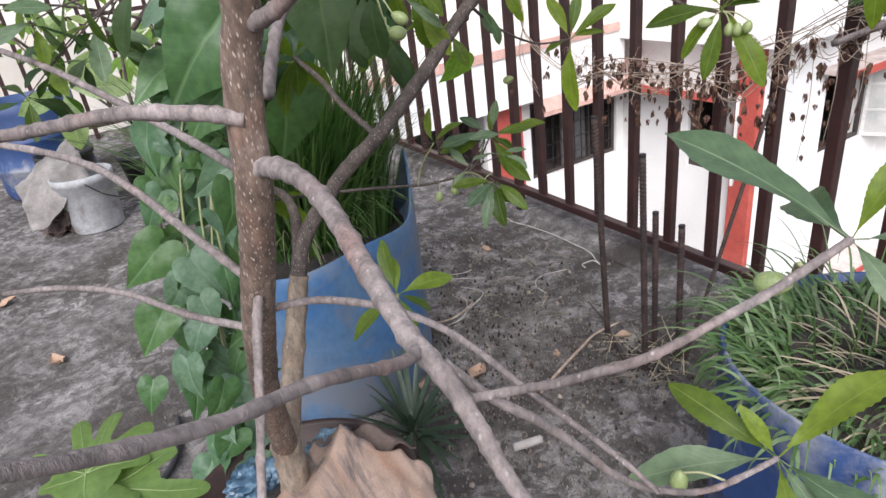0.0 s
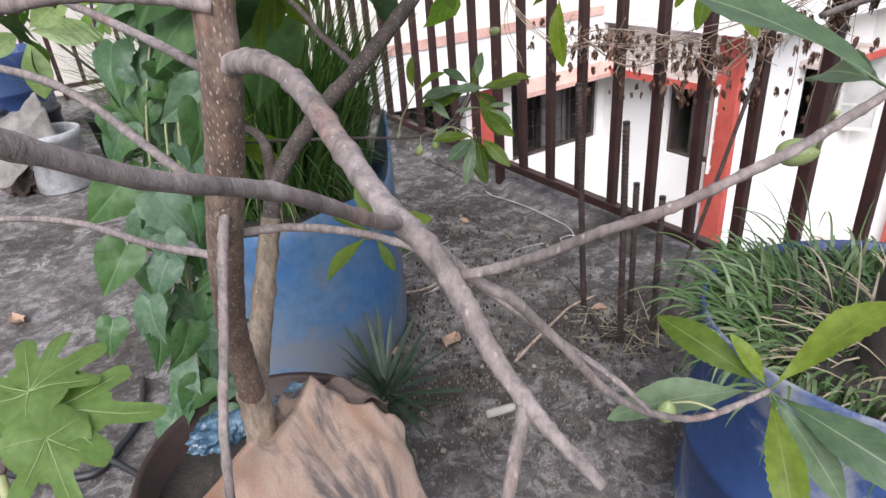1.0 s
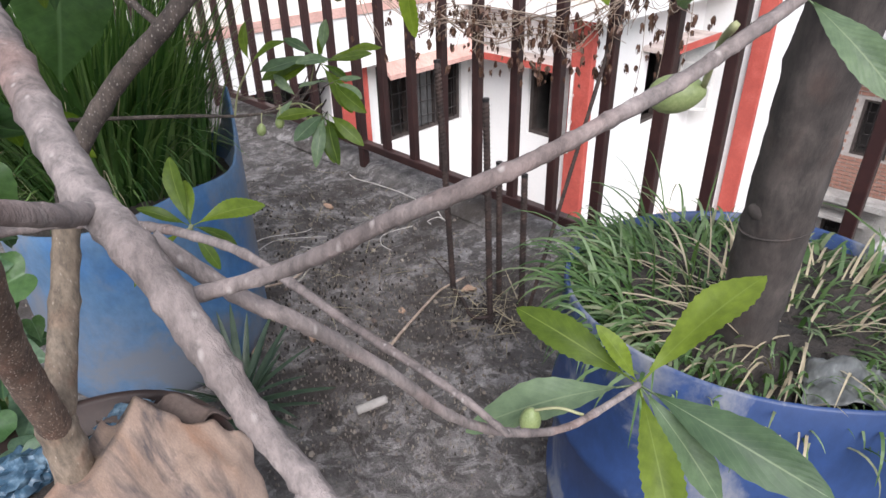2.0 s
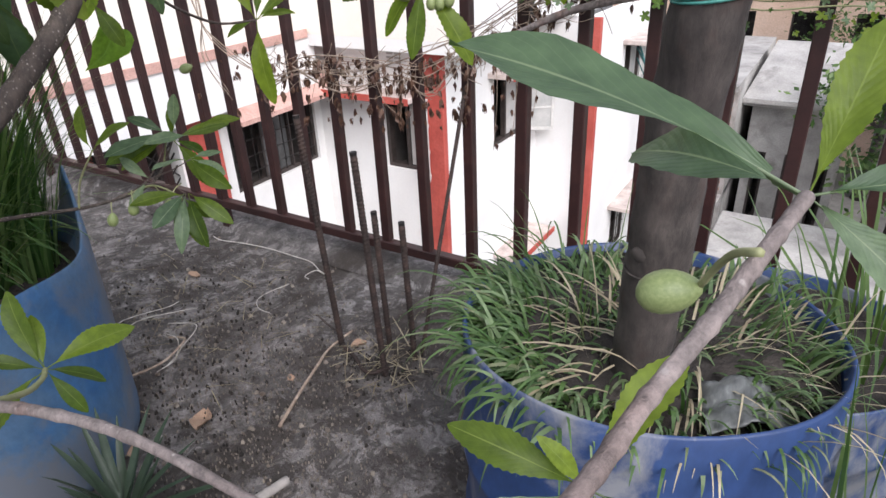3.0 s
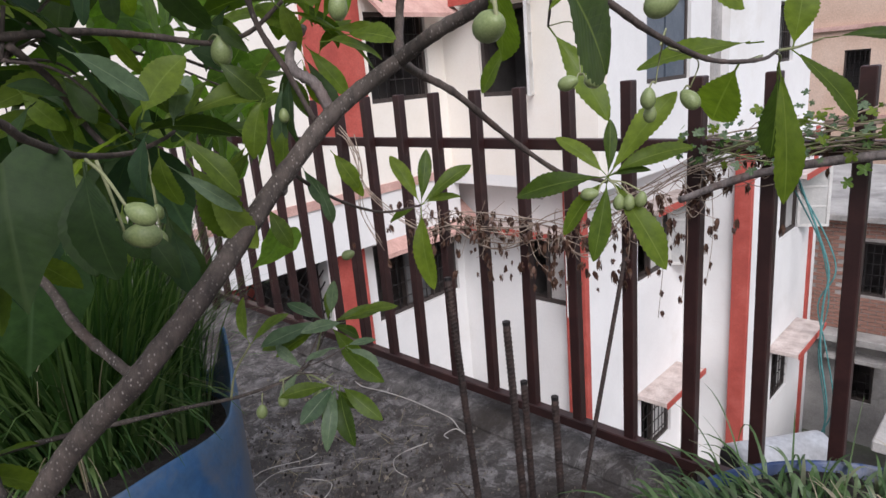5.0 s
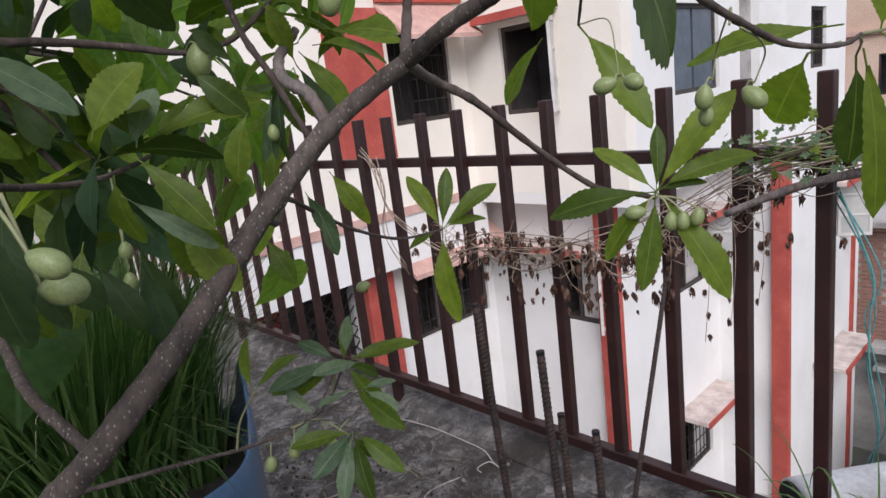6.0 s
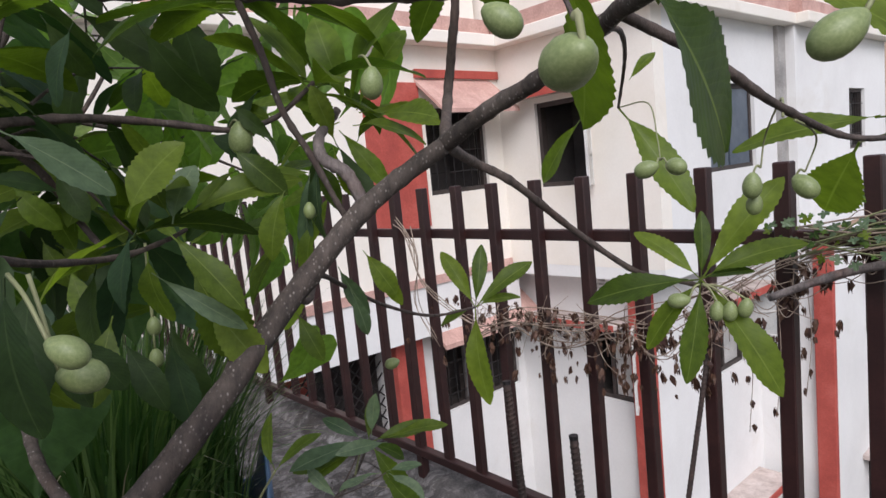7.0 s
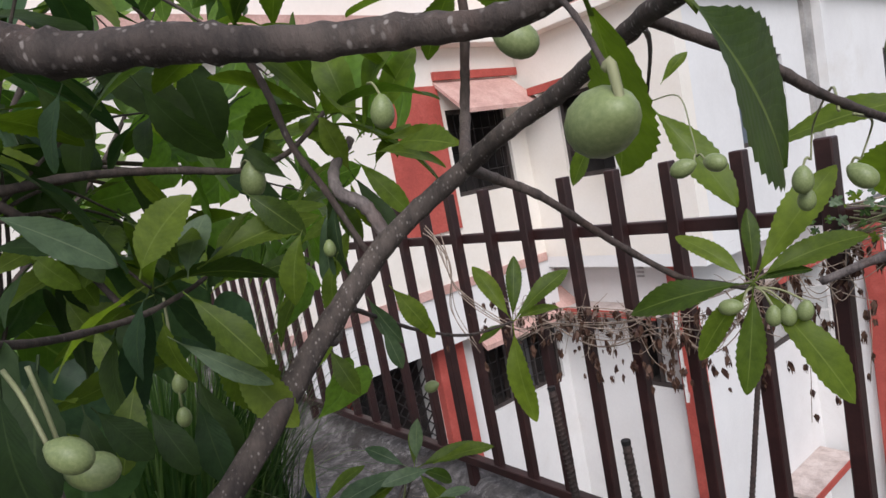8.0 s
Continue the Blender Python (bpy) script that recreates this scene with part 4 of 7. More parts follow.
    for s in (1, -1):
        k = -3.0
        while k < 3.0:
            pts = []
            for y in (y0, y1):
                pts.append((y, k + s * (y - y0) + (z0 + z1) / 2 - (0 if s > 0 else 0)))
            (ya, za), (yb, zb) = pts
            for lim in (z0, z1):
                if (za - lim) * (zb - lim) < 0:
                    yc = ya + (yb - ya) * (lim - za) / (zb - za)
                    if (lim == z0) == (za < zb):
                        ya, za = yc, lim
                    else:
                        yb, zb = yc, lim
            if z0 - 0.01 <= min(za, zb) and max(za, zb) <= z1 + 0.01 and abs(ya - yb) > 0.05:
                d = Vector((0, yb - ya, zb - za)).normalized()
                nrm = Vector((0, -d.z, d.y)) * 0.008
                vs = [bm.verts.new(Vector((XL - 0.1 + e, p[0], p[1])) + sg * nrm) for p in ((ya, za), (yb, zb)) for sg in (1, -1) for e in (0.0, 0.012)]
                for fc in ((0, 1, 3, 2), (4, 6, 7, 5), (0, 4, 5, 1), (2, 3, 7, 6), (0, 2, 6, 4), (1, 5, 7, 3)):
                    bm.faces.new([vs[i] for i in fc])
            k += 0.16
    bmesh.ops.recalc_face_normals(bm, faces=bm.faces)
    part("lattice_grille", bm, "grille", H, "black diamond lattice grille")
    # Verandah box, its inner shade put into the dark lining.
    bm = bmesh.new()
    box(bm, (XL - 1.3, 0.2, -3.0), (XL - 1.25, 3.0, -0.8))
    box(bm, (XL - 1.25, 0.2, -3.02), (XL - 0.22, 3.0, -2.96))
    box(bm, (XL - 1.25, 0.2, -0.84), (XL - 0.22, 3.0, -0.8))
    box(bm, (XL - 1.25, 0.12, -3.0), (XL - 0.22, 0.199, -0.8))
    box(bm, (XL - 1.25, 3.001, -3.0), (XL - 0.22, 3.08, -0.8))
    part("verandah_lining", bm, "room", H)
    slab("door", (XL - 1.245, 1.9, -2.95), (XL - 1.21, 2.5, -1.05), "red", H, 0.01, "dark red verandah door")
    slab("drying_cloth", (XL - 0.62, 1.35, -2.3), (XL - 0.6, 1.8, -1.5), "frosted", H, 0.006, "pale cloth hung in the verandah")
    # ventilator blocks, their shaded slots painted as grey strips on the wall
    for a, z in ((-3.17, -0.42),):
        for i in range(2):
            for j in range(5):
                bm = bmesh.new()
                box(bm, (a + i * 0.13, YB - 0.014, z + j * 0.055 - 0.12), (a + i * 0.13 + 0.1, YB - 0.001, z + j * 0.055 - 0.095))
                part("ventilator_slot", bm, "concrete", H)


in_house(build_house)


# ---- the fruit tree in its pot ----
tree = thing("fruit_tree", (1.475, -1.562, 0.455), "young fruit tree with grey bark, long serrated leaves and green fruits", "tree")
TREE_INV = Matrix.Translation((-1.475, 1.562, -0.455))
START = set(bpy.data.objects)
rt = random.Random(7)
stem("trunk", [(1.468, -1.562, 0.44), (1.47, -1.56, 0.52), (1.472, -1.559, 0.60)], 0.024, 0.02, "barkyoung", tree, 14, 8)
stem("trunk", [(1.473, -1.56, 0.589), (1.543, -1.573, 0.741), (1.612, -1.576, 0.843), (1.663, -1.575, 0.921), (1.697, -1.567, 0.996), (1.72, -1.561, 1.061), (1.726, -1.557, 1.107), (1.735, -1.55, 1.155), (1.745, -1.545, 1.184), (1.762, -1.55, 1.25), (1.77, -1.57, 1.4), (1.77, -1.6, 1.6)], 0.0172, 0.0125, "trunkbark", tree, 18, 14, 0.08, 0.0)
stem("limb", [(1.468, -1.556, 0.592), (1.425, -1.501, 0.712), (1.403, -1.464, 0.804)], 0.0165, 0.0135, "barkyoung", tree, 14, 10)
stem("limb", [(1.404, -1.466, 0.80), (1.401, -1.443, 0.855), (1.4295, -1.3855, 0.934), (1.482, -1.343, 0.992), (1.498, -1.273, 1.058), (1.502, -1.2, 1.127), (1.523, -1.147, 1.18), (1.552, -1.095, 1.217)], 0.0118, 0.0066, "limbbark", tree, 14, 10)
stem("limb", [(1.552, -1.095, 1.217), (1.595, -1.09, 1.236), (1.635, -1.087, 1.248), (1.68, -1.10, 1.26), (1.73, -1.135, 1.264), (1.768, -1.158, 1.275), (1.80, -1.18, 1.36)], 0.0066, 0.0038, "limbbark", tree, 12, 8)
def branch(pts, r0, r1, mat):
    """A knobbly branch of the fruit tree with swollen leaf scars."""
    stem("branch", pts, r0, r1, mat, tree, 12, 9, 0.16, 0.2)


branch([(1.714, -1.563, 1.063), (1.746, -1.554, 1.071), (1.798, -1.551, 1.076), (1.853, -1.552, 1.07), (1.911, -1.559, 1.055), (1.966, -1.565, 1.041), (2.002, -1.566, 1.035), (2.022, -1.563, 1.017), (2.034, -1.56, 0.998), (2.05, -1.556, 0.983), (2.066, -1.555, 0.976), (2.084, -1.549, 0.963)], 0.0080, 0.0024, "bark")
branch([(2.05, -1.556, 0.983), (2.054, -1.566, 0.96), (2.057, -1.576, 0.93), (2.06, -1.59, 0.88)], 0.003, 0.0022, "bark")
branch([(1.972, -1.563, 1.038), (1.988, -1.571, 1.042), (2.008, -1.59, 1.056), (2.042, -1.63, 1.089), (2.07, -1.664, 1.111), (2.095, -1.693, 1.136), (2.11, -1.72, 1.16)], 0.0031, 0.0015, "bark")
branch([(2.004, -1.559, 1.018), (2.023, -1.541, 1.026), (2.043, -1.535, 1.039), (2.057, -1.529, 1.049), (2.069, -1.519, 1.056), (2.075, -1.504, 1.06), (2.079, -1.484, 1.064), (2.085, -1.462, 1.07), (2.09, -1.445, 1.077), (2.0955, -1.428, 1.085)], 0.0021, 0.0017, "bark")
branch([(1.989, -1.558, 1.03), (2.002, -1.542, 1.009), (2.013, -1.533, 1.002), (2.008, -1.516, 0.981), (2.006, -1.492, 0.95), (2.007, -1.47, 0.918), (2.008, -1.446, 0.891), (2.01, -1.413, 0.864), (2.013, -1.375, 0.843), (2.017, -1.326, 0.835), (2.018, -1.307, 0.833)], 0.0025, 0.0021, "bark")
branch([(1.655, -1.572, 0.91), (1.668, -1.52, 0.905), (1.726, -1.484, 0.91), (1.783, -1.471, 0.918), (1.846, -1.465, 0.925), (1.929, -1.458, 0.916), (1.993, -1.449, 0.906), (2.02, -1.44, 0.89)], 0.0042, 0.0016, "bark")
branch([(1.72, -1.487, 0.91), (1.68, -1.45, 0.875), (1.63, -1.42, 0.846), (1.604, -1.407, 0.836)], 0.0022, 0.0018, "stalk")
branch([(1.737, -1.56, 1.108), (1.719, -1.592, 1.117), (1.682, -1.636, 1.121), (1.651, -1.673, 1.117), (1.613, -1.712, 1.112), (1.559, -1.772, 1.111)], 0.0062, 0.0046, "bark")
branch([(1.677, -1.578, 0.955), (1.588, -1.605, 0.981), (1.481, -1.637, 1.012), (1.393, -1.673, 1.031), (1.271, -1.742, 1.044), (1.177, -1.831, 1.059)], 0.0042, 0.0042, "bark")
branch([(1.718, -1.562, 1.057), (1.625, -1.584, 1.076), (1.463, -1.626, 1.103), (1.307, -1.673, 1.131), (1.207, -1.728, 1.158)], 0.0038, 0.0036, "bark")
branch([(1.637, -1.58, 0.883), (1.535, -1.628, 0.873), (1.404, -1.682, 0.867), (1.322, -1.748, 0.865), (1.23, -1.819, 0.846)], 0.004, 0.0035, "bark")
branch([(1.685, -1.574, 0.95), (1.698, -1.588, 0.916), (1.72, -1.601, 0.887), (1.744, -1.614, 0.86), (1.775, -1.635, 0.81), (1.791, -1.65, 0.74)], 0.0042, 0.0038, "bark")
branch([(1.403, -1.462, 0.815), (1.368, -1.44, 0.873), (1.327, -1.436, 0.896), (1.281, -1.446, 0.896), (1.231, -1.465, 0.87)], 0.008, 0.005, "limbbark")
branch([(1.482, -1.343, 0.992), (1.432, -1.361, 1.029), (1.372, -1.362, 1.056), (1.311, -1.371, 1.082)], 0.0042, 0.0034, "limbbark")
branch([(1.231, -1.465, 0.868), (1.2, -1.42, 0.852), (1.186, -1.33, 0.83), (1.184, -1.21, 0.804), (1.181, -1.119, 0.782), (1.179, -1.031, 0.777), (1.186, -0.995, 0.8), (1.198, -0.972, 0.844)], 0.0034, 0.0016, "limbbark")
branch([(1.18, -1.06, 0.779), (1.215, -1.035, 0.79), (1.25, -1.016, 0.77)], 0.0016, 0.0013, "stalk")
branch([(1.187, -0.993, 0.802), (1.2, -0.992, 0.83), (1.225, -1.002, 0.854)], 0.0015, 0.0012, "stalk")
branch([(1.182, -1.14, 0.786), (1.2, -1.135, 0.83), (1.244, -1.128, 0.88)], 0.0016, 0.0012, "stalk")
branch([(1.745, -1.546, 1.17), (1.765, -1.536, 1.176), (1.789, -1.525, 1.188), (1.815, -1.515, 1.21), (1.83, -1.52, 1.3)], 0.006, 0.005, "bark")
branch([(1.683, -1.525, 1.108), (1.672, -1.512, 1.134), (1.663, -1.496, 1.162), (1.657, -1.476, 1.194), (1.65, -1.45, 1.3)], 0.005, 0.005, "bark")
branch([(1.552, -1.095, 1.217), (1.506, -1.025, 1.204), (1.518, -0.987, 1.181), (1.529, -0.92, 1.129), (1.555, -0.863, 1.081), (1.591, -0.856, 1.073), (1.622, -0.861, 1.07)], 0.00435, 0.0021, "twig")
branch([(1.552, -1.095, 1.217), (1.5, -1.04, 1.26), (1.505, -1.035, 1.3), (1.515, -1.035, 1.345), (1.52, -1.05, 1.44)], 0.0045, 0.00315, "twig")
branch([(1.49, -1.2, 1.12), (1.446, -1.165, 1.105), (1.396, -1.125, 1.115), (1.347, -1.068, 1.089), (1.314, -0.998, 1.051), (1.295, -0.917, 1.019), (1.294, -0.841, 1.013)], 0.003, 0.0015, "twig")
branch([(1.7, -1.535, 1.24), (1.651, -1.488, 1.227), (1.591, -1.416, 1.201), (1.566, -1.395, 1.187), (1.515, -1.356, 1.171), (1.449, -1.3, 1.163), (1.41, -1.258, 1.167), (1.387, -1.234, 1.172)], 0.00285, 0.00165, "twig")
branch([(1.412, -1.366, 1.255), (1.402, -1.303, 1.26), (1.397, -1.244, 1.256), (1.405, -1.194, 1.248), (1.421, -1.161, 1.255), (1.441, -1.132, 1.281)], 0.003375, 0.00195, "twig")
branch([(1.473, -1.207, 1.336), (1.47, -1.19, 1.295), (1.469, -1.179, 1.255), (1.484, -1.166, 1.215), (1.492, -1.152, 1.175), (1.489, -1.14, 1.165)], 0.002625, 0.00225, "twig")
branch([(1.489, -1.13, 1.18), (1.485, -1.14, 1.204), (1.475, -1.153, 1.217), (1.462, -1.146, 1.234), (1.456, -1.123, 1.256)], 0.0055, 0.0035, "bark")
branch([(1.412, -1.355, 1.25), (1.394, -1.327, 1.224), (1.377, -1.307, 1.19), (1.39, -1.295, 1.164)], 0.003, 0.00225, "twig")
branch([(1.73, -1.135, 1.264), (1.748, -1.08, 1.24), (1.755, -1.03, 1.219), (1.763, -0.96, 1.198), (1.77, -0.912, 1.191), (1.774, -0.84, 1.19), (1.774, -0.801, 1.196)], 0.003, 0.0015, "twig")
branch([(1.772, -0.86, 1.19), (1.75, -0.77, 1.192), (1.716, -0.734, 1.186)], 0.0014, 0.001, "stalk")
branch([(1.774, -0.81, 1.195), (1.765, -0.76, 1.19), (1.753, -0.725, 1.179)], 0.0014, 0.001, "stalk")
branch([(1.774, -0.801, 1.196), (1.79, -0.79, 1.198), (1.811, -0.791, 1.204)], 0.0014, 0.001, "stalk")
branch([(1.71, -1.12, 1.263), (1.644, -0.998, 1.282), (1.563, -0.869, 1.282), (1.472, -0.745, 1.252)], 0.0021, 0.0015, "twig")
# Near top branch: its shade is painted by the darker limb bark.
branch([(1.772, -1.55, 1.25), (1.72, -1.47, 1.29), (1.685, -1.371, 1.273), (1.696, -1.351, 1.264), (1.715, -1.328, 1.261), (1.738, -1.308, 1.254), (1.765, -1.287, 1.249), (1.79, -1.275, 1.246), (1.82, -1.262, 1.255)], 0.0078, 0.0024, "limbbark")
branch([(1.80, -1.279, 1.248), (1.812, -1.287, 1.238), (1.822, -1.294, 1.226)], 0.000675, 0.000525, "twig")
for pts in ([(1.472, -0.745, 1.252), (1.52, -0.76, 1.25), (1.552, -0.80, 1.21), (1.558, -0.807, 1.187)], [(1.759, -1.021, 1.209), (1.735, -0.96, 1.222), (1.692, -0.88, 1.20), (1.686, -0.876, 1.175)], [(1.765, -1.02, 1.206), (1.75, -0.95, 1.20), (1.72, -0.855, 1.19), (1.709, -0.848, 1.168)]):
    stem("fruit_stalk", pts, 0.0009, 0.0007, "stalk", tree, 5, 6, 0, 0)


def spray(base, tips, normal, meshes=None):
    """Leaves of one shoot, each from the shoot's end to its tip."""
    meshes = meshes or LEAF
    for i, t in enumerate(tips):
        d = (Vector(t) - Vector(base)).normalized()
        n = Vector(normal) + Vector((rt.uniform(-.3, .3), rt.uniform(-.3, .3), rt.uniform(-.1, .3)))
        share("leaf", meshes[(i * 2 + len(tips)) % len(meshes)], tree, leaf_pose(base, t, n, 0.88))


TOWARDS = (0.45, -0.6, 0.65)
spray((2.018, -1.307, 0.833), [(1.937, -1.333, 0.872), (1.945, -1.397, 0.827), (2.047, -1.229, 0.906), (2.137, -1.316, 0.835), (2.083, -1.367, 0.798), (2.094, -1.323, 0.799), (1.997, -1.321, 0.875)], (0.15, -0.5, 0.85), GREYLEAF + OLIVE[:1])
spray((2.0955, -1.428, 1.085), [(2.013, -1.436, 1.126), (2.036, -1.387, 1.087), (2.104, -1.415, 1.125), (2.135, -1.405, 1.092), (2.125, -1.44, 1.07)], (0.0, -0.4, 0.9), [GREYLEAF[0], GREYLEAF[1], OLIVE[0], OLIVE[1], GREYLEAF[2], GREYLEAF[0]])
spray((1.623, -0.861, 1.076), [(1.532, -0.923, 1.072), (1.576, -0.882, 1.132), (1.626, -0.853, 1.14), (1.681, -0.827, 1.172), (1.698, -0.824, 1.124), (1.663, -0.843, 1.091), (1.579, -0.906, 1.019), (1.624, -0.893, 0.982), (1.703, -0.858, 0.981)], TOWARDS, OLIVE + LEAF[:2])
spray((1.294, -0.841, 1.013), [(1.258, -0.858, 1.098), (1.295, -0.817, 1.098), (1.341, -0.777, 1.077), (1.332, -0.794, 1.037), (1.255, -0.88, 1.0), (1.327, -0.886, 0.894)], TOWARDS, OLIVE + LEAF[:2])
spray((1.604, -1.407, 0.836), [(1.575, -1.41, 0.9), (1.58, -1.442, 0.864), (1.625, -1.337, 0.856), (1.629, -1.371, 0.818), (1.631, -1.399, 0.794), (1.588, -1.397, 0.879), (1.597, -1.479, 0.81)], (0.4, -0.3, 0.85))
for base, tips in (((1.198, -0.972, 0.844), ((1.184, -0.954, 0.904), (1.245, -0.891, 0.863), (1.259, -0.947, 0.764), (1.216, -0.914, 0.808))), ((1.225, -1.002, 0.854), ((1.18, -1.087, 0.854), (1.194, -1.074, 0.836))), ((1.25, -1.016, 0.77), ((1.296, -1.037, 0.703), (1.286, -0.987, 0.724), (1.252, -1.048, 0.705))), ((1.244, -1.128, 0.88), ((1.218, -1.132, 0.941), (1.253, -1.076, 0.92)))):
    spray(base, tips, TOWARDS)
for base, axis, n, size in (((1.441, -1.132, 1.281), (0, 0.4, 0.8), 8, 0.11), ((1.559, -1.079, 1.34), (0, 0, 1), 7, 0.10), ((1.473, -1.207, 1.33), (0, 0, 1), 7, 0.11), ((1.231, -1.465, 0.87), (-0.6, 0, 0.5), 6, 0.1), ((1.311, -1.371, 1.082), (-0.6, 0.1, 0.5), 8, 0.11), ((1.559, -1.772, 1.111), (-0.4, -0.6, 0.4), 6, 0.1), ((1.77, -1.6, 1.6), (0, 0, 1), 8, 0.1), ((1.42, -1.36, 1.30), (-0.3, 0, 0.9), 5, 0.10), ((1.38, -1.13, 1.36), (-0.2, 0.3, 0.9), 5, 0.10), ((1.60, -1.06, 1.40), (0, 0.2, 1), 7, 0.10)):
    rosette(tree, base, axis, n, size, 72, LEAF, rt, 0.15)
def lone_leaf(base, tip, wide, tone=""):
    """One blade of the fruit tree: olive underside, greyish face, blade coloured as shaded or as backlit, or either of
    the first at random.
    """
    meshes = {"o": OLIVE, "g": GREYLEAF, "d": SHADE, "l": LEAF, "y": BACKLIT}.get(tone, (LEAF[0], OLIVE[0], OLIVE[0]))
    n = Vector(TOWARDS)
    if tone:
        n += Vector((rt.uniform(-.4, .4), rt.uniform(-.4, .4), rt.uniform(-.3, .2)))
    share("leaf", rt.choice(meshes), tree, leaf_pose(base, tip, n, wide))


lone_leaf((1.786, -1.206, 1.256), (1.795, -1.137, 1.194), 2.3)
lone_leaf((1.813, -1.285, 1.243), (1.791, -1.239, 1.2105), 1.25)
lone_leaf((1.472, -0.745, 1.252), (1.573, -0.756, 1.135), 0.95)
lone_leaf((1.364, -0.673, 1.251), (1.281, -0.687, 1.167), 1)
lone_leaf((1.716, -0.734, 1.186), (1.668, -0.708, 1.111), 2)
lone_leaf((1.753, -0.725, 1.179), (1.753, -0.711, 1.071), 1.35)
lone_leaf((1.776, -0.8, 1.185), (1.804, -0.809, 1.042), 0.7)
lone_leaf((1.786, -0.797, 1.196), (1.854, -0.783, 1.134), 0.9)
lone_leaf((1.785, -0.793, 1.195), (1.797, -0.797, 1.259), 1.6)
lone_leaf((1.811, -0.791, 1.204), (1.9, -0.772, 1.205), 0.6)
lone_leaf((1.763, -0.805, 1.206), (1.649, -0.854, 1.206), 0.7)
lone_leaf((1.686, -1.059, 1.241), (1.7, -1.054, 1.257), 1.2)
lone_leaf((1.493, -1.138, 1.143), (1.511, -1.122, 1.105), 1.3)
lone_leaf((1.547, -1.146, 1.24), (1.606, -1.153, 1.24), 1.2)
lone_leaf((1.8, -1.12, 1.26), (1.85, -1.09, 1.23), 1.3)
# inner crown, leaf by leaf: olive undersides, greyish faces, blades coloured as shaded or backlit
lone_leaf((1.492, -1.302, 1.189), (1.52, -1.288, 1.235), 2, "o")
lone_leaf((1.47, -1.27, 1.181), (1.475, -1.259, 1.223), 1.8, "g")
lone_leaf((1.494, -1.295, 1.167), (1.498, -1.3, 1.121), 2.4, "o")
lone_leaf((1.473, -1.265, 1.154), (1.495, -1.24, 1.08), 1.5, "o")
lone_leaf((1.515, -1.3, 1.156), (1.537, -1.254, 1.11), 0.6, "g")
lone_leaf((1.601, -1.379, 1.173), (1.611, -1.389, 1.105), 1.5, "d")
lone_leaf((1.426, -1.27, 1.098), (1.444, -1.271, 1.029), 1.2, "d")
lone_leaf((1.575, -1.37, 1.235), (1.58, -1.324, 1.204), 1.1, "g")
lone_leaf((1.443, -1.255, 1.184), (1.479, -1.175, 1.22), 0.9, "o")
lone_leaf((1.485, -1.129, 1.24), (1.521, -1.082, 1.241), 1.3, "o")
lone_leaf((1.464, -1.16, 1.207), (1.458, -1.175, 1.141), 1, "g")
lone_leaf((1.512, -1.286, 1.3), (1.512, -1.252, 1.241), 1.3, "d")
lone_leaf((1.491, -1.122, 1.132), (1.503, -1.116, 1.093), 1, "o")
lone_leaf((1.437, -1.119, 1.104), (1.451, -1.112, 1.061), 1, "g")
lone_leaf((1.475, -1.143, 1.225), (1.479, -1.134, 1.174), 1.1, "o")
lone_leaf((1.458, -1.132, 1.227), (1.441, -1.159, 1.197), 1, "d")
lone_leaf((1.459, -1.13, 1.229), (1.474, -1.154, 1.27), 1.2, "o")
lone_leaf((1.459, -1.13, 1.229), (1.491, -1.116, 1.172), 0.9, "d")
lone_leaf((1.523, -1.321, 1.295), (1.51, -1.342, 1.255), 1.2, "d")
lone_leaf((1.502, -1.332, 1.303), (1.497, -1.311, 1.266), 1.2, "d")
lone_leaf((1.455, -1.179, 1.232), (1.446, -1.206, 1.259), 1.1, "d")
lone_leaf((1.489, -1.341, 1.126), (1.501, -1.318, 1.087), 1.4, "d")
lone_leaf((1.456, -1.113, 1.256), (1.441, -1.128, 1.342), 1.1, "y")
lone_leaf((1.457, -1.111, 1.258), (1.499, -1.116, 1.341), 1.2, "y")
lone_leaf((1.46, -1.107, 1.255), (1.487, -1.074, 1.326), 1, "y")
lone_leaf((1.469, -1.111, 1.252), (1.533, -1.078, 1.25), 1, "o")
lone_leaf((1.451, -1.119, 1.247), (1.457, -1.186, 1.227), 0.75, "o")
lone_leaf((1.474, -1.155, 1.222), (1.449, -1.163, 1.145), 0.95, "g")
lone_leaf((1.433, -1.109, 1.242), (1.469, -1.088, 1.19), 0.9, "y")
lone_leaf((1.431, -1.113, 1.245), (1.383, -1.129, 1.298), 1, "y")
lone_leaf((1.493, -1.362, 1.267), (1.47, -1.294, 1.228), 1.25, "d")
lone_leaf((1.339, -1.278, 1.35), (1.398, -1.219, 1.298), 1.1, "d")
lone_leaf((1.364, -1.211, 1.368), (1.373, -1.188, 1.271), 1.3, "d")
lone_leaf((1.379, -1.162, 1.35), (1.416, -1.113, 1.302), 1, "l")
lone_leaf((1.321, -1.256, 1.339), (1.316, -1.315, 1.262), 1.2, "d")
lone_leaf((1.348, -1.196, 1.369), (1.281, -1.243, 1.334), 1.2, "d")
lone_leaf((1.357, -1.134, 1.293), (1.347, -1.19, 1.24), 1, "d")
lone_leaf((1.314, -1.311, 1.236), (1.307, -1.262, 1.276), 1, "l")
lone_leaf((1.372, -1.159, 1.314), (1.324, -1.21, 1.288), 1, "d")
lone_leaf((1.549, -1.362, 1.17), (1.578, -1.384, 1.106), 1.5, "d")
lone_leaf((1.397, -1.304, 1.156), (1.421, -1.332, 1.096), 1.4, "d")
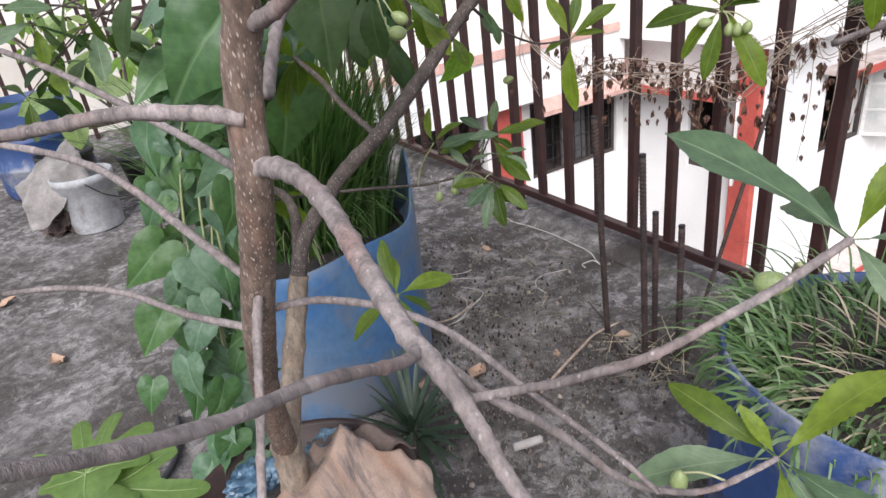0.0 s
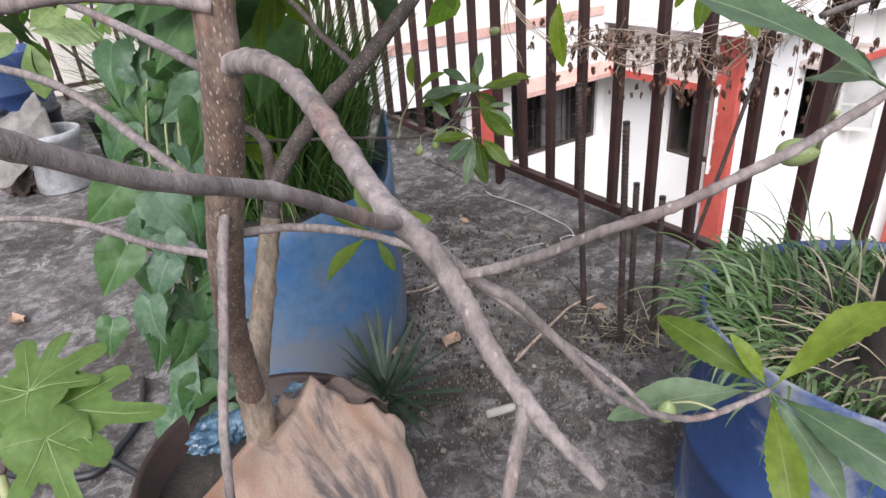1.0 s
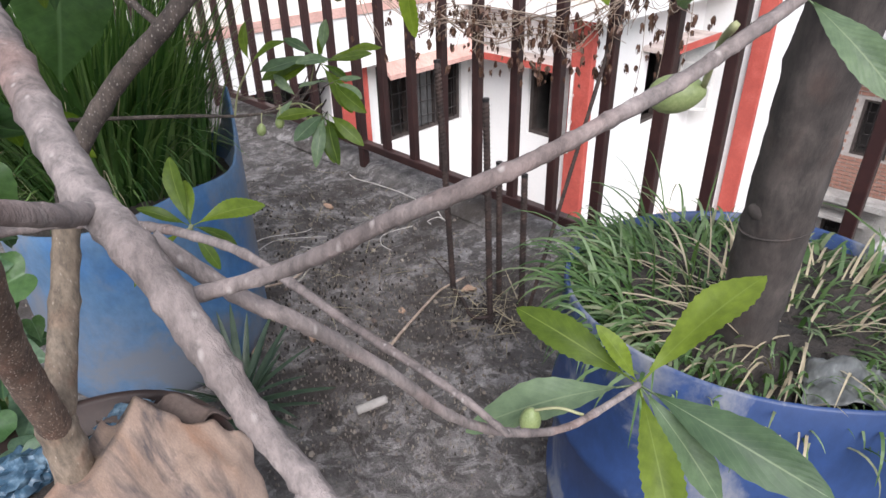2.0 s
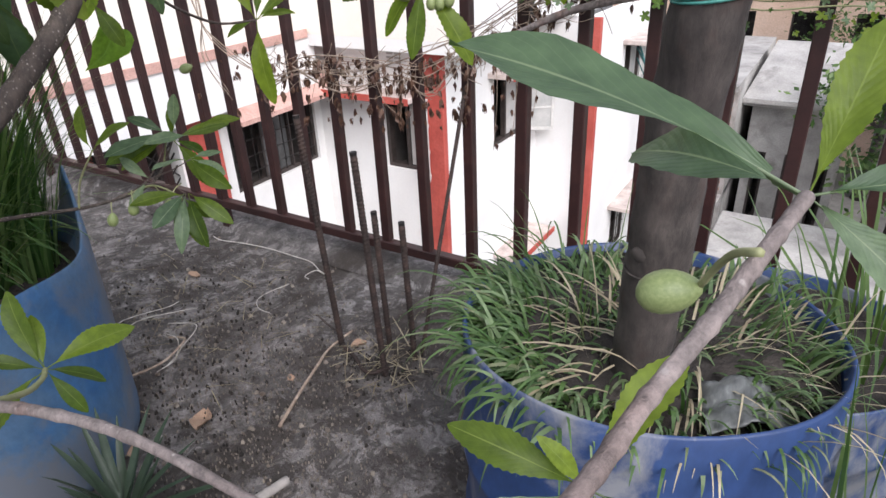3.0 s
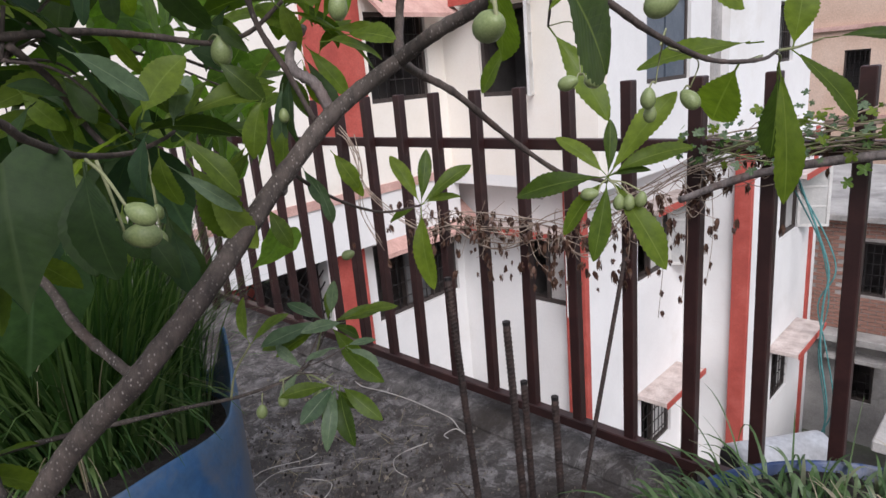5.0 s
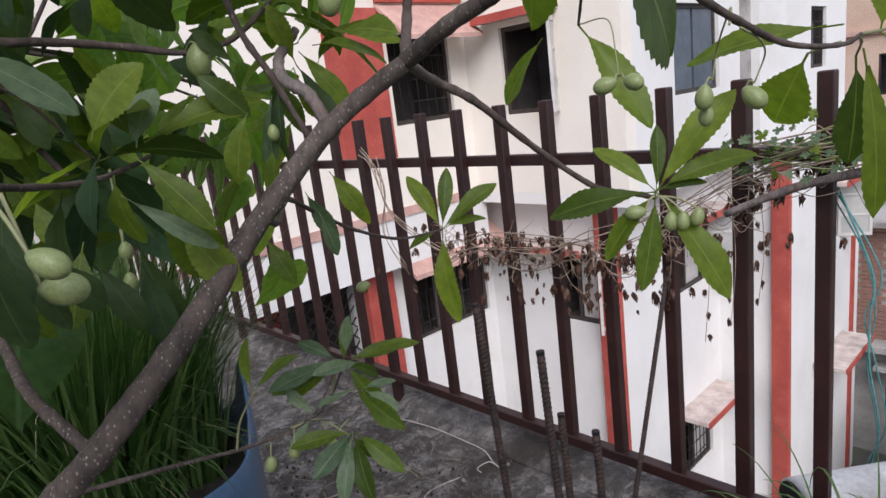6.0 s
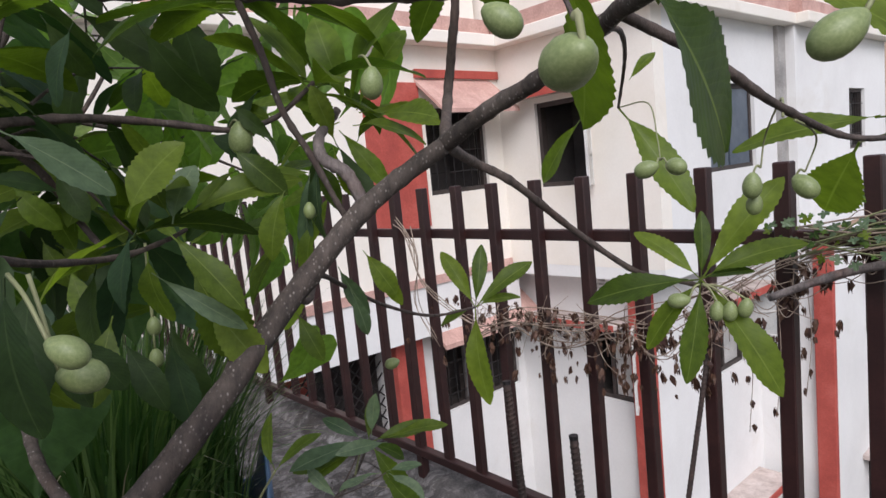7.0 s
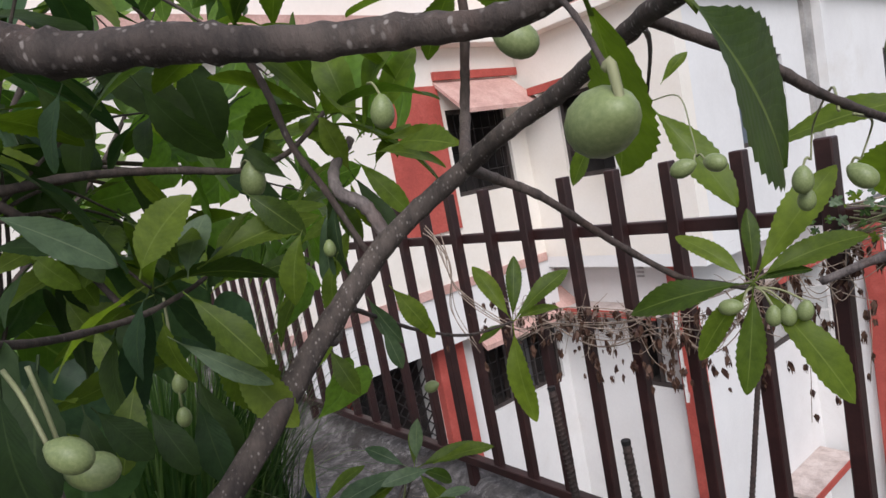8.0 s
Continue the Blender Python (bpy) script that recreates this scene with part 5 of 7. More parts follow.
lone_leaf((1.422, -1.304, 1.121), (1.448, -1.331, 1.07), 1.3, "o")
lone_leaf((1.384, -1.256, 1.105), (1.435, -1.265, 1.027), 1.2, "d")
lone_leaf((1.354, -1.17, 1.218), (1.356, -1.22, 1.193), 1, "l")
lone_leaf((1.365, -1.145, 1.2), (1.37, -1.096, 1.238), 1, "l")
lone_leaf((1.33, -1.18, 1.158), (1.368, -1.14, 1.173), 1.1, "l")
lone_leaf((1.311, -1.322, 1.214), (1.317, -1.294, 1.164), 1.2, "o")
lone_leaf((1.368, -1.143, 1.147), (1.373, -1.194, 1.11), 1, "l")
lone_leaf((1.229, -0.998, 0.864), (1.212, -1.098, 0.867), 1, "g")
lone_leaf((1.228, -0.999, 0.866), (1.192, -1.034, 0.902), 1, "g")
lone_leaf((1.233, -0.989, 0.868), (1.239, -0.982, 0.924), 1.1, "g")
lone_leaf((1.246, -0.973, 0.864), (1.307, -0.925, 0.891), 0.8, "o")
lone_leaf((1.247, -0.975, 0.859), (1.247, -1.044, 0.875), 0.9, "g")
lone_leaf((1.258, -0.985, 0.824), (1.314, -0.975, 0.809), 1.2, "g")
lone_leaf((1.255, -0.987, 0.826), (1.28, -0.947, 0.832), 1, "g")
lone_leaf((1.256, -0.988, 0.824), (1.329, -1.004, 0.797), 1.1, "l")
lone_leaf((1.251, -0.994, 0.826), (1.258, -1.058, 0.839), 0.9, "g")
lone_leaf((1.264, -1.017, 0.779), (1.306, -1.08, 0.723), 0.8, "g")
lone_leaf((1.266, -1.014, 0.778), (1.323, -1.055, 0.72), 1, "l")
lone_leaf((1.267, -1.013, 0.778), (1.343, -1.011, 0.751), 0.9, "l")
lone_leaf((1.263, -1.019, 0.779), (1.276, -1.091, 0.757), 1.2, "g")
lone_leaf((1.263, -1.021, 0.778), (1.248, -1.092, 0.802), 1, "o")
lone_leaf((1.261, -1.024, 0.777), (1.283, -1.058, 0.754), 1.3, "g")
lone_leaf((1.23, -1.047, 0.807), (1.199, -1.071, 0.846), 1, "g")
lone_leaf((1.228, -1.05, 0.808), (1.226, -1.093, 0.775), 0.9, "g")
lone_leaf((1.332, -1.221, 1.218), (1.344, -1.262, 1.261), 1, "l")
lone_leaf((1.372, -1.133, 1.252), (1.342, -1.16, 1.286), 1, "l")
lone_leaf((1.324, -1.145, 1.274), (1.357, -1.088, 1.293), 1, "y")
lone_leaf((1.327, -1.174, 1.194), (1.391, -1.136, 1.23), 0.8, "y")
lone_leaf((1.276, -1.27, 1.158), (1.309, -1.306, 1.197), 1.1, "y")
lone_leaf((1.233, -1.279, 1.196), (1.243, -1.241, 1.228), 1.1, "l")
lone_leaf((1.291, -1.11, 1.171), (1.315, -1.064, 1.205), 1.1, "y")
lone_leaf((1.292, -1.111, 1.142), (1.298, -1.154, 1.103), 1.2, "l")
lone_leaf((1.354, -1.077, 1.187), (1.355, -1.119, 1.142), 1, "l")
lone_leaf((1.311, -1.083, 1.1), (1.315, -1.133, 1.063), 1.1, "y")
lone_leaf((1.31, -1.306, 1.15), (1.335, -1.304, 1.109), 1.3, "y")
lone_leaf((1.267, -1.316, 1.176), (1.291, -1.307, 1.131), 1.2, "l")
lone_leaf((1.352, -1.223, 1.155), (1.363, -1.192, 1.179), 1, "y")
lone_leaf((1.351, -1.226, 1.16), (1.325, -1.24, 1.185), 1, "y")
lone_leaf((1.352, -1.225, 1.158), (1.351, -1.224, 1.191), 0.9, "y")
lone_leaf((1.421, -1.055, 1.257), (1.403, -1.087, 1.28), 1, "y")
lone_leaf((1.404, -1.075, 1.23), (1.425, -1.054, 1.276), 1, "l")
lone_leaf((1.34, -1.071, 1.111), (1.374, -1.068, 1.063), 1.1, "g")
lone_leaf((1.321, -1.115, 1.071), (1.357, -1.112, 1.026), 1.2, "l")
branch([(1.211, -1.106, 0.791), (1.228, -1.05, 0.808), (1.229, -0.998, 0.864)], 0.0012, 0.0009, "twig")
branch([(1.228, -1.05, 0.808), (1.243, -1.018, 0.814), (1.256, -0.988, 0.825)], 0.00105, 0.00075, "twig")
branch([(1.225, -1.061, 0.804), (1.245, -1.032, 0.796), (1.264, -1.017, 0.779)], 0.00105, 0.00075, "twig")
fruit(tree, (1.211, -1.112, 0.762), 0.022, (0.2, 0.1, 1), (1.211, -1.106, 0.789))
fruit(tree, (1.222, -1.082, 0.770), 0.022, (0.2, 0.1, 1), (1.222, -1.077, 0.799))
fruit(tree, (1.256, -1.044, 0.767), 0.022, (0.2, 0.1, 1), (1.256, -1.015, 0.794))
fruit(tree, (1.276, -1.052, 0.731), 0.022, (0.2, 0.1, 1), (1.275, -1.024, 0.757))
lone_leaf((1.313, -1.549, 1.204), (1.331, -1.6, 1.132), 1.1, "d")
lone_leaf((1.308, -1.603, 1.199), (1.31, -1.615, 1.137), 1.2, "l")
lone_leaf((1.257, -1.615, 1.207), (1.257, -1.647, 1.153), 1.1, "l")
lone_leaf((1.206, -1.664, 1.174), (1.21, -1.673, 1.112), 1, "l")
lone_leaf((1.21, -1.615, 1.123), (1.212, -1.659, 1.095), 1.3, "g")
lone_leaf((1.262, -1.591, 1.126), (1.271, -1.529, 1.104), 0.8, "g")
lone_leaf((1.306, -1.697, 1.195), (1.306, -1.64, 1.195), 1.3, "g")
lone_leaf((1.21, -1.624, 1.117), (1.214, -1.626, 1.08), 1.4, "d")
lone_leaf((1.215, -1.559, 1.12), (1.227, -1.504, 1.079), 0.7, "g")
lone_leaf((1.322, -1.501, 1.158), (1.319, -1.536, 1.13), 1.3, "g")
lone_leaf((1.327, -1.487, 1.135), (1.323, -1.497, 1.171), 1.2, "l")
lone_leaf((1.319, -1.518, 1.167), (1.327, -1.476, 1.174), 1, "l")
lone_leaf((1.207, -1.658, 1.152), (1.208, -1.698, 1.131), 1, "d")
lone_leaf((1.167, -1.548, 1.107), (1.173, -1.548, 1.058), 1, "l")
lone_leaf((1.205, -1.664, 1.208), (1.207, -1.689, 1.157), 1.1, "l")
lone_leaf((1.268, -1.515, 1.193), (1.27, -1.516, 1.145), 1.2, "d")
branch([(1.72, -1.60, 1.30), (1.324, -1.485, 1.215), (1.282, -1.556, 1.199), (1.205, -1.639, 1.207)], 0.00225, 0.0012, "twig")
for hub in ((1.24, -1.60, 1.16), (1.17, -1.66, 1.12), (1.28, -1.66, 1.18), (1.14, -1.58, 1.15), (1.22, -1.70, 1.09)):
    branch([(1.282, -1.556, 1.199), Vector((1.282, -1.556, 1.21)).lerp(Vector(hub), 0.6), hub], 0.0013, 0.0008, "twig")
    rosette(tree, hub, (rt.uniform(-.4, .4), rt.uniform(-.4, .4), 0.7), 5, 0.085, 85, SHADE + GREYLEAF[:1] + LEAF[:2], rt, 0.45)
lone_leaf((1.494, -1.299, 1.181), (1.504, -1.329, 1.142), 1.4, "d")
lone_leaf((1.502, -1.283, 1.177), (1.543, -1.257, 1.131), 1, "o")
lone_leaf((1.474, -1.272, 1.187), (1.488, -1.292, 1.22), 1.2, "l")
lone_leaf((1.4, -1.316, 1.207), (1.409, -1.354, 1.231), 1.2, "d")
lone_leaf((1.413, -1.287, 1.225), (1.451, -1.251, 1.201), 1.1, "l")
lone_leaf((1.4, -1.321, 1.227), (1.424, -1.31, 1.191), 1.3, "d")
lone_leaf((1.468, -1.184, 1.197), (1.473, -1.215, 1.151), 1.2, "l")
lone_leaf((1.45, -1.215, 1.231), (1.485, -1.194, 1.197), 1.2, "l")
lone_leaf((1.391, -1.341, 1.209), (1.4, -1.377, 1.182), 1.2, "d")
lone_leaf((1.483, -1.261, 1.13), (1.523, -1.243, 1.081), 1.3, "o")
lone_leaf((1.461, -1.309, 1.11), (1.495, -1.299, 1.069), 1.2, "d")
lone_leaf((1.447, -1.341, 1.12), (1.474, -1.343, 1.077), 1.3, "d")
lone_leaf((1.34, -1.34, 1.221), (1.365, -1.324, 1.184), 1.4, "y")
lone_leaf((1.462, -1.157, 1.174), (1.467, -1.19, 1.125), 1, "l")
lone_leaf((1.319, -1.251, 1.155), (1.321, -1.307, 1.121), 1.5, "d")
lone_leaf((1.356, -1.175, 1.203), (1.352, -1.227, 1.165), 1.3, "d")
lone_leaf((1.246, -1.303, 1.167), (1.28, -1.271, 1.133), 1.4, "l")
lone_leaf((1.374, -1.147, 1.219), (1.372, -1.193, 1.248), 1.3, "d")
lone_leaf((1.436, -1.144, 1.22), (1.468, -1.131, 1.183), 1.1, "l")
# the dense heart of the crown, with shade-coloured leaves mixed in, and its unseen top, shoot by shoot
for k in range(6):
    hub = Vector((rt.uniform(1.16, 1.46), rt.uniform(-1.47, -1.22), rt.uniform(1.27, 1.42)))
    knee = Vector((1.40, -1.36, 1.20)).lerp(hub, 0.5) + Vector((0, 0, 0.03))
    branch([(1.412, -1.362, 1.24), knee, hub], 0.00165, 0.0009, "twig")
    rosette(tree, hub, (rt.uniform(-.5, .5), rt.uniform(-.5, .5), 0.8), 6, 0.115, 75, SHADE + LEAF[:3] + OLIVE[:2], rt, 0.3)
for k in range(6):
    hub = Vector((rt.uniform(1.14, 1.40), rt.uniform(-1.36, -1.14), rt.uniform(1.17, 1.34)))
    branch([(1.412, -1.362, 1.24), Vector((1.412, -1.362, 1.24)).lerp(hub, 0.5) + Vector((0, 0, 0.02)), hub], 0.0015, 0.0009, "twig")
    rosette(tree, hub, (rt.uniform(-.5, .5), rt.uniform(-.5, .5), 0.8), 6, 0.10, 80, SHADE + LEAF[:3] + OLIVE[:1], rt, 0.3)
# Unseen shoots above the camera's view, added to shade the crown below.
for k in range(6):
    hub = Vector((rt.uniform(1.2, 1.8), rt.uniform(-1.6, -1.0), rt.uniform(1.50, 1.85)))
    branch([(1.52, -1.15, 1.42), Vector((1.53, -1.2, 1.48)).lerp(hub, 0.5) + Vector((0, 0, 0.06)), hub], 0.002625, 0.001125, "twig")
    rosette(tree, hub, (rt.uniform(-.5, .5), rt.uniform(-.5, .5), 0.8), 7, 0.13, 80, LEAF + OLIVE, rt, 0.25)
fruit(tree, (2.071, -1.436, 1.058), 0.0155, (0.8, 0.3, 0.2), (2.09, -1.452, 1.081))
fruit(tree, (1.985, -1.375, 0.828), 0.0185, (0.1, 0, 1), (2.012, -1.36, 0.84))
fruit(tree, (1.8178, -1.2915, 1.218), 0.0172, (0.75, -0.4, 0.12), (1.822, -1.294, 1.226))
fruit(tree, (1.838, -1.187, 1.226), 0.0185, (0.62, 0.45, 0.5), (1.85, -1.17, 1.24))
fruit(tree, (1.692, -1.174, 1.2664), 0.022, (-0.5, -0.4, 0.5), None)
fruit(tree, (1.566, -0.848, 1.1796), 0.024, (0.9, 0.3, 0.3), (1.558, -0.807, 1.187))
fruit(tree, (1.587, -0.829, 1.18), 0.024, (-0.9, 0.3, 0.2), (1.558, -0.807, 1.187))
fruit(tree, (1.682, -0.884, 1.161), 0.021, (0.1, 0, 1), (1.686, -0.876, 1.175))
fruit(tree, (1.679, -0.874, 1.145), 0.018, (0.1, 0, 1), None)
fruit(tree, (1.709, -0.848, 1.156), 0.024, (-0.6, 0, 0.6), (1.709, -0.848, 1.168))
fruit(tree, (1.611, -0.881, 1.059), 0.02, (0.9, 0.3, 0.1), (1.623, -0.865, 1.072))
fruit(tree, (1.64, -0.868, 1.049), 0.018, (0.1, 0, 1), (1.625, -0.863, 1.072))
fruit(tree, (1.65, -0.864, 1.049), 0.018, (0.1, 0, 1), (1.625, -0.863, 1.072))
fruit(tree, (1.661, -0.858, 1.052), 0.018, (0.3, 0, 1), (1.625, -0.863, 1.072))
fruit(tree, (1.435, -1.199, 1.238), 0.026, (0.2, 0, 1), (1.405, -1.194, 1.25))
fruit(tree, (1.543, -1.148, 1.262), 0.022, (0.2, 0, 1), (1.52, -1.14, 1.285))
fruit(tree, (1.632, -1.366, 1.144), 0.0172, (-0.5, -0.6, 0.5), (1.599, -1.377, 1.174))
fruit(tree, (1.605, -1.358, 1.127), 0.021, (-0.6, -0.75, 0.1), (1.59, -1.369, 1.172))
fruit(tree, (1.432, -1.281, 1.109), 0.014, (0.1, 0, 1), (1.42, -1.275, 1.168))
fruit(tree, (1.436, -1.284, 1.087), 0.014, (0.1, 0, 1), (1.42, -1.275, 1.168))
fruit(tree, (1.471, -1.168, 1.178), 0.013, (0.1, 0, 1), None)
fruit(tree, (1.238, -0.947, 0.955), 0.021, (0.7, 0.4, 0.3), None)
fruit(tree, (1.235, -1.035, 0.755), 0.02, (0.1, 0, 1), (1.215, -1.035, 0.79))
fruit(tree, (1.25, -1.03, 0.745), 0.018, (0.1, 0, 1), (1.25, -1.016, 0.77))
for ob in set(bpy.data.objects) - START:
    if ob.parent == tree:
        ob.matrix_parent_inverse = TREE_INV


def placed(t, build):
    """Builds parts in world places under the thing t and keeps them there."""
    before = set(bpy.data.objects)
    build()
    inv = Matrix.Translation(-Vector(t.location))
    for ob in bpy.data.objects:
        if ob not in before and ob.parent == t:
            ob.matrix_parent_inverse = inv
    return t


# ---- drums, pots ----
def lathe(bm, profile, sides=48, wobble=0.0, rim=None, seed=0.0):
    """Turns a profile of (radius, height) about z; rim(angle) lifts the rings near the top."""
    rings = []
    top = max(z for _, z in profile)
    for r, z in profile:
        ring = []
        for k in range(sides):
            a = 2 * math.pi * k / sides
            rr = r * (1 + wobble * noise.noise(Vector((math.cos(a) * 1.5 + seed, math.sin(a) * 1.5, z * 3))))
            zz = z + (rim(a) * (z / top) ** 3 if rim else 0)
            ring.append(bm.verts.new((rr * math.cos(a), rr * math.sin(a), zz)))
        rings.append(ring)
    for a, b in zip(rings, rings[1:]):
        for k in range(sides):
            bm.faces.new((a[k], a[(k + 1) % sides], b[(k + 1) % sides], b[k]))
    bm.faces.new(rings[0][::-1])
    bm.faces.new(rings[-1])
    return rings


def drum(name, at, r, h, material, label, rim=None, wobble=0.02, soil=0.08, ribs=True):
    d = thing(name, at, label, "planter")
    bm = bmesh.new()
    prof = [(r * 0.95, 0.0), (r * 0.985, 0.02), (r, 0.06)]
    if ribs:
        for z in (0.33, 0.62):
            prof += [(r, h * z - 0.02), (r + 0.008, h * z - 0.008), (r + 0.008, h * z + 0.008), (r, h * z + 0.02)]
    prof += [(r * (1 + 0.01), h * 0.9), (r * 1.012, h), (r * 1.0, h + 0.004), (r * 0.985, h), (r * 0.97, h * 0.85), (r * 0.96, h - soil - 0.03)]
    lathe(bm, prof, 56, wobble, rim, at[0])
    part("barrel", bm, material, d, "", True)
    bm = bmesh.new()
    n = 14
    c = bm.verts.new((0, 0, h - soil + 0.01))
    last = None
    for j in range(1, n):
        ring = [bm.verts.new((r * 0.975 * j / (n - 1) * math.cos(2 * math.pi * k / 28), r * 0.975 * j / (n - 1) * math.sin(2 * math.pi * k / 28), h - soil + 0.02 * noise.noise(Vector((j * 0.9, k * 0.7, at[0] * 5))))) for k in range(28)]
        for k in range(28):
            bm.faces.new((c, ring[k], ring[(k + 1) % 28]) if last is None else (last[k], ring[k], ring[(k + 1) % 28], last[(k + 1) % 28]))
        last = ring
    part("soil", bm, "soil", d, "", True)
    return d


def tongue(a):
    """The ragged cut of the faded drum: a dip in front, one torn tongue standing up at the back."""
    off = (a - radians(72) + math.pi) % (2 * math.pi) - math.pi
    return 0.155 * math.exp(-(off / 0.27) ** 2) - 0.055 * max(0.0, math.cos(a + radians(75))) ** 2 + 0.006 * math.sin(5 * a + 1)


drum("drum_planter", (0.55, -1.16, 0), 0.285, 0.525, "drum", "cut-down faded blue plastic drum planted with tall grass", rim=tongue, wobble=0.03, soil=0.06, ribs=False)
drum("drum_planter", (1.92, -0.745, 0), 0.275, 0.60, "drumdeep", "deep blue plastic drum holding a tree and straggly grass", rim=lambda a: 0.015 - 0.04 * (0.5 + 0.5 * math.cos(a - radians(140))) ** 1.3 - 0.024 * max(0.0, math.cos(a - radians(30))) ** 2, wobble=0.012, soil=0.04)
drum("drum_planter", (-2.75, -1.87, 0), 0.29, 0.6, "drumdeep", "blue plastic drum at the far roof edge", soil=0.1)


def pot():
    d = thing("plant_pot", (1.49, -1.565, 0), "brown plastic pot with a rolled rim around the fruit tree", "pot")
    bm = bmesh.new()
    h, r = 0.5, 0.178
    lathe(bm, [(r * 0.72, 0), (r * 0.74, 0.01), (r * 0.95, h - 0.05), (r * 0.97, h - 0.045), (r * 1.02, h - 0.03), (r * 1.03, h - 0.01), (r * 1.0, h), (r * 0.96, h - 0.006), (r * 0.93, h - 0.06)], 48, 0.01)
    part("pot_body", bm, "pot", d, "", True)
    bm = bmesh.new()
    lathe(bm, [(r * 0.945, h - 0.07), (r * 0.94, h - 0.055), (r * 0.5, h - 0.045), (0.02, h - 0.04)], 32, 0.03)
    part("soil", bm, "soil", d, "", True)


pot()

# ---- grasses in the drums ----
def tuft(n, cx, cy, z, rad, length, spread, droop, wf=(0.7, 1.3), rnd=random):
    out = []
    for _ in range(n):
        a, q = rnd.uniform(0, 6.283), rad * math.sqrt(rnd.random())
        l = (math.cos(a) * spread * rnd.uniform(0, 1), math.sin(a) * spread * rnd.uniform(0, 1), 1)
        out.append(((cx + q * math.cos(a), cy + q * math.sin(a), z), l, length * rnd.uniform(0.5, 1.15), droop * rnd.uniform(0.4, 1.5), rnd.uniform(*wf)))
    return out


rg = random.Random(3)
root(ribbons("tall_grass", tuft(1700, 0.50, -1.17, 0.43, 0.17, 0.60, 0.55, 1.1, (0.7, 1.5), rg) + tuft(600, 0.49, -1.15, 0.43, 0.17, 0.42, 0.6, 1.8, (0.7, 1.5), rg) + tuft(420, 0.50, -1.19, 0.44, 0.15, 0.22, 0.7, 2.2, (0.8, 1.8), rg) + tuft(260, 0.59, -1.03, 0.44, 0.08, 0.40, 0.3, 0.9, (0.7, 1.5), rg), "grass", None, 0.007, segs=8), "dense tall green grass growing in the faded drum", "grass", kind="stuff")
root(ribbons("grass_straw", tuft(60, 0.52, -1.2, 0.45, 0.16, 0.5, 0.9, 2.0, (0.3, 0.6), rg), "hay", None, 0.006, segs=7), "pale dry stalks among the tall grass", "straw", kind="stuff")


def rim_grass(count, a0, a1, length, out, rnd):
    """Blades that root inside the deep blue drum and flop outwards over its rim between two angles."""
    blades = []
    for _ in range(count):
        a = radians(rnd.uniform(a0, a1))
        r = rnd.uniform(0.17, 0.262)
        lean = (math.cos(a + rnd.uniform(-.9, .9)) * out, math.sin(a + rnd.uniform(-.9, .9)) * out, rnd.uniform(0.5, 1.2))
        blades.append(((1.92 + r * math.cos(a), -0.745 + r * math.sin(a), 0.565), lean, length * rnd.uniform(0.5, 1.2), rnd.uniform(1.6, 4.2), rnd.uniform(0.5, 1.3)))
    return blades


root(ribbons("straggly_grass", tuft(330, 1.88, -0.72, 0.555, 0.22, 0.075, 2.6, 3.4, (0.5, 1.1), rg) + tuft(60, 1.79, -0.66, 0.555, 0.12, 0.085, 1.6, 3.2, (0.5, 1.1), rg) + rim_grass(90, 60, 170, 0.075, 0.8, rg) + rim_grass(190, 165, 262, 0.095, 0.8, rg) + rim_grass(110, 170, 265, 0.14, 0.9, rg) + rim_grass(14, 120, 250, 0.17, 0.8, rg) + rim_grass(70, 255, 330, 0.07, 0.4, rg) + tuft(260, 1.97, -0.76, 0.56, 0.23, 0.08, 2.6, 3.4, (0.4, 1.0), rg) + rim_grass(90, -40, 70, 0.09, 0.5, rg) + tuft(26, 1.80, -0.66, 0.56, 0.18, 0.17, 0.7, 1.6, (0.3, 0.55), rg), "drygrass", None, 0.0064, segs=8), "straggly half-dry grass flopping over the deep blue drum's rim", "grass", kind="stuff")
root(ribbons("straw", tuft(120, 2.0, -0.76, 0.572, 0.2, 0.14, 4.0, 2.0, (0.5, 1.0), rg), "hay", None, 0.004), "dry straw lying on the drum's soil", "straw", kind="stuff")

# ---- the old tree trunk in the drum ----
old = thing("old_tree", (1.93, -0.83, 0.52), "thick dark leaning tree trunk tied with green rope", "tree")
placed(old, lambda: stem("trunk", [(1.935, -0.815, 0.467), (1.938, -0.828, 0.554), (1.95, -0.85, 0.762), (1.96, -0.868, 0.94), (1.98, -0.885, 1.127), (2.0, -0.89, 1.35), (2.03, -0.88, 1.7)], 0.041, 0.035, "barkold", old, 18, 10, 0.1, 0.05))



def old_scars():
    bm = bmesh.new()
    bmesh.ops.create_uvsphere(bm, u_segments=14, v_segments=8, radius=0.011)
    for v in bm.verts:
        q = v.co.copy()
        v.co = Vector((q.x * 1.3, q.y * 0.5, q.z)) * (1 + 0.25 * noise.noise(q * 150)) + Vector((1.938, -0.884, 0.772))
    part("knot", bm, "barkold", old, "", True)
    bm = bmesh.new()
    ring = [(1.949 + 0.0395 * math.cos(a), -0.848 + 0.0395 * math.sin(a), 0.745 + 0.008 * math.sin(a + 1)) for a in [2 * math.pi * i / 16 for i in range(17)]]
    tube(bm, ring, 0.0018, 0.0014, 6, 3, 0.5)
    part("bark_ring", bm, "barkold", old, "", True)


placed(old, old_scars)


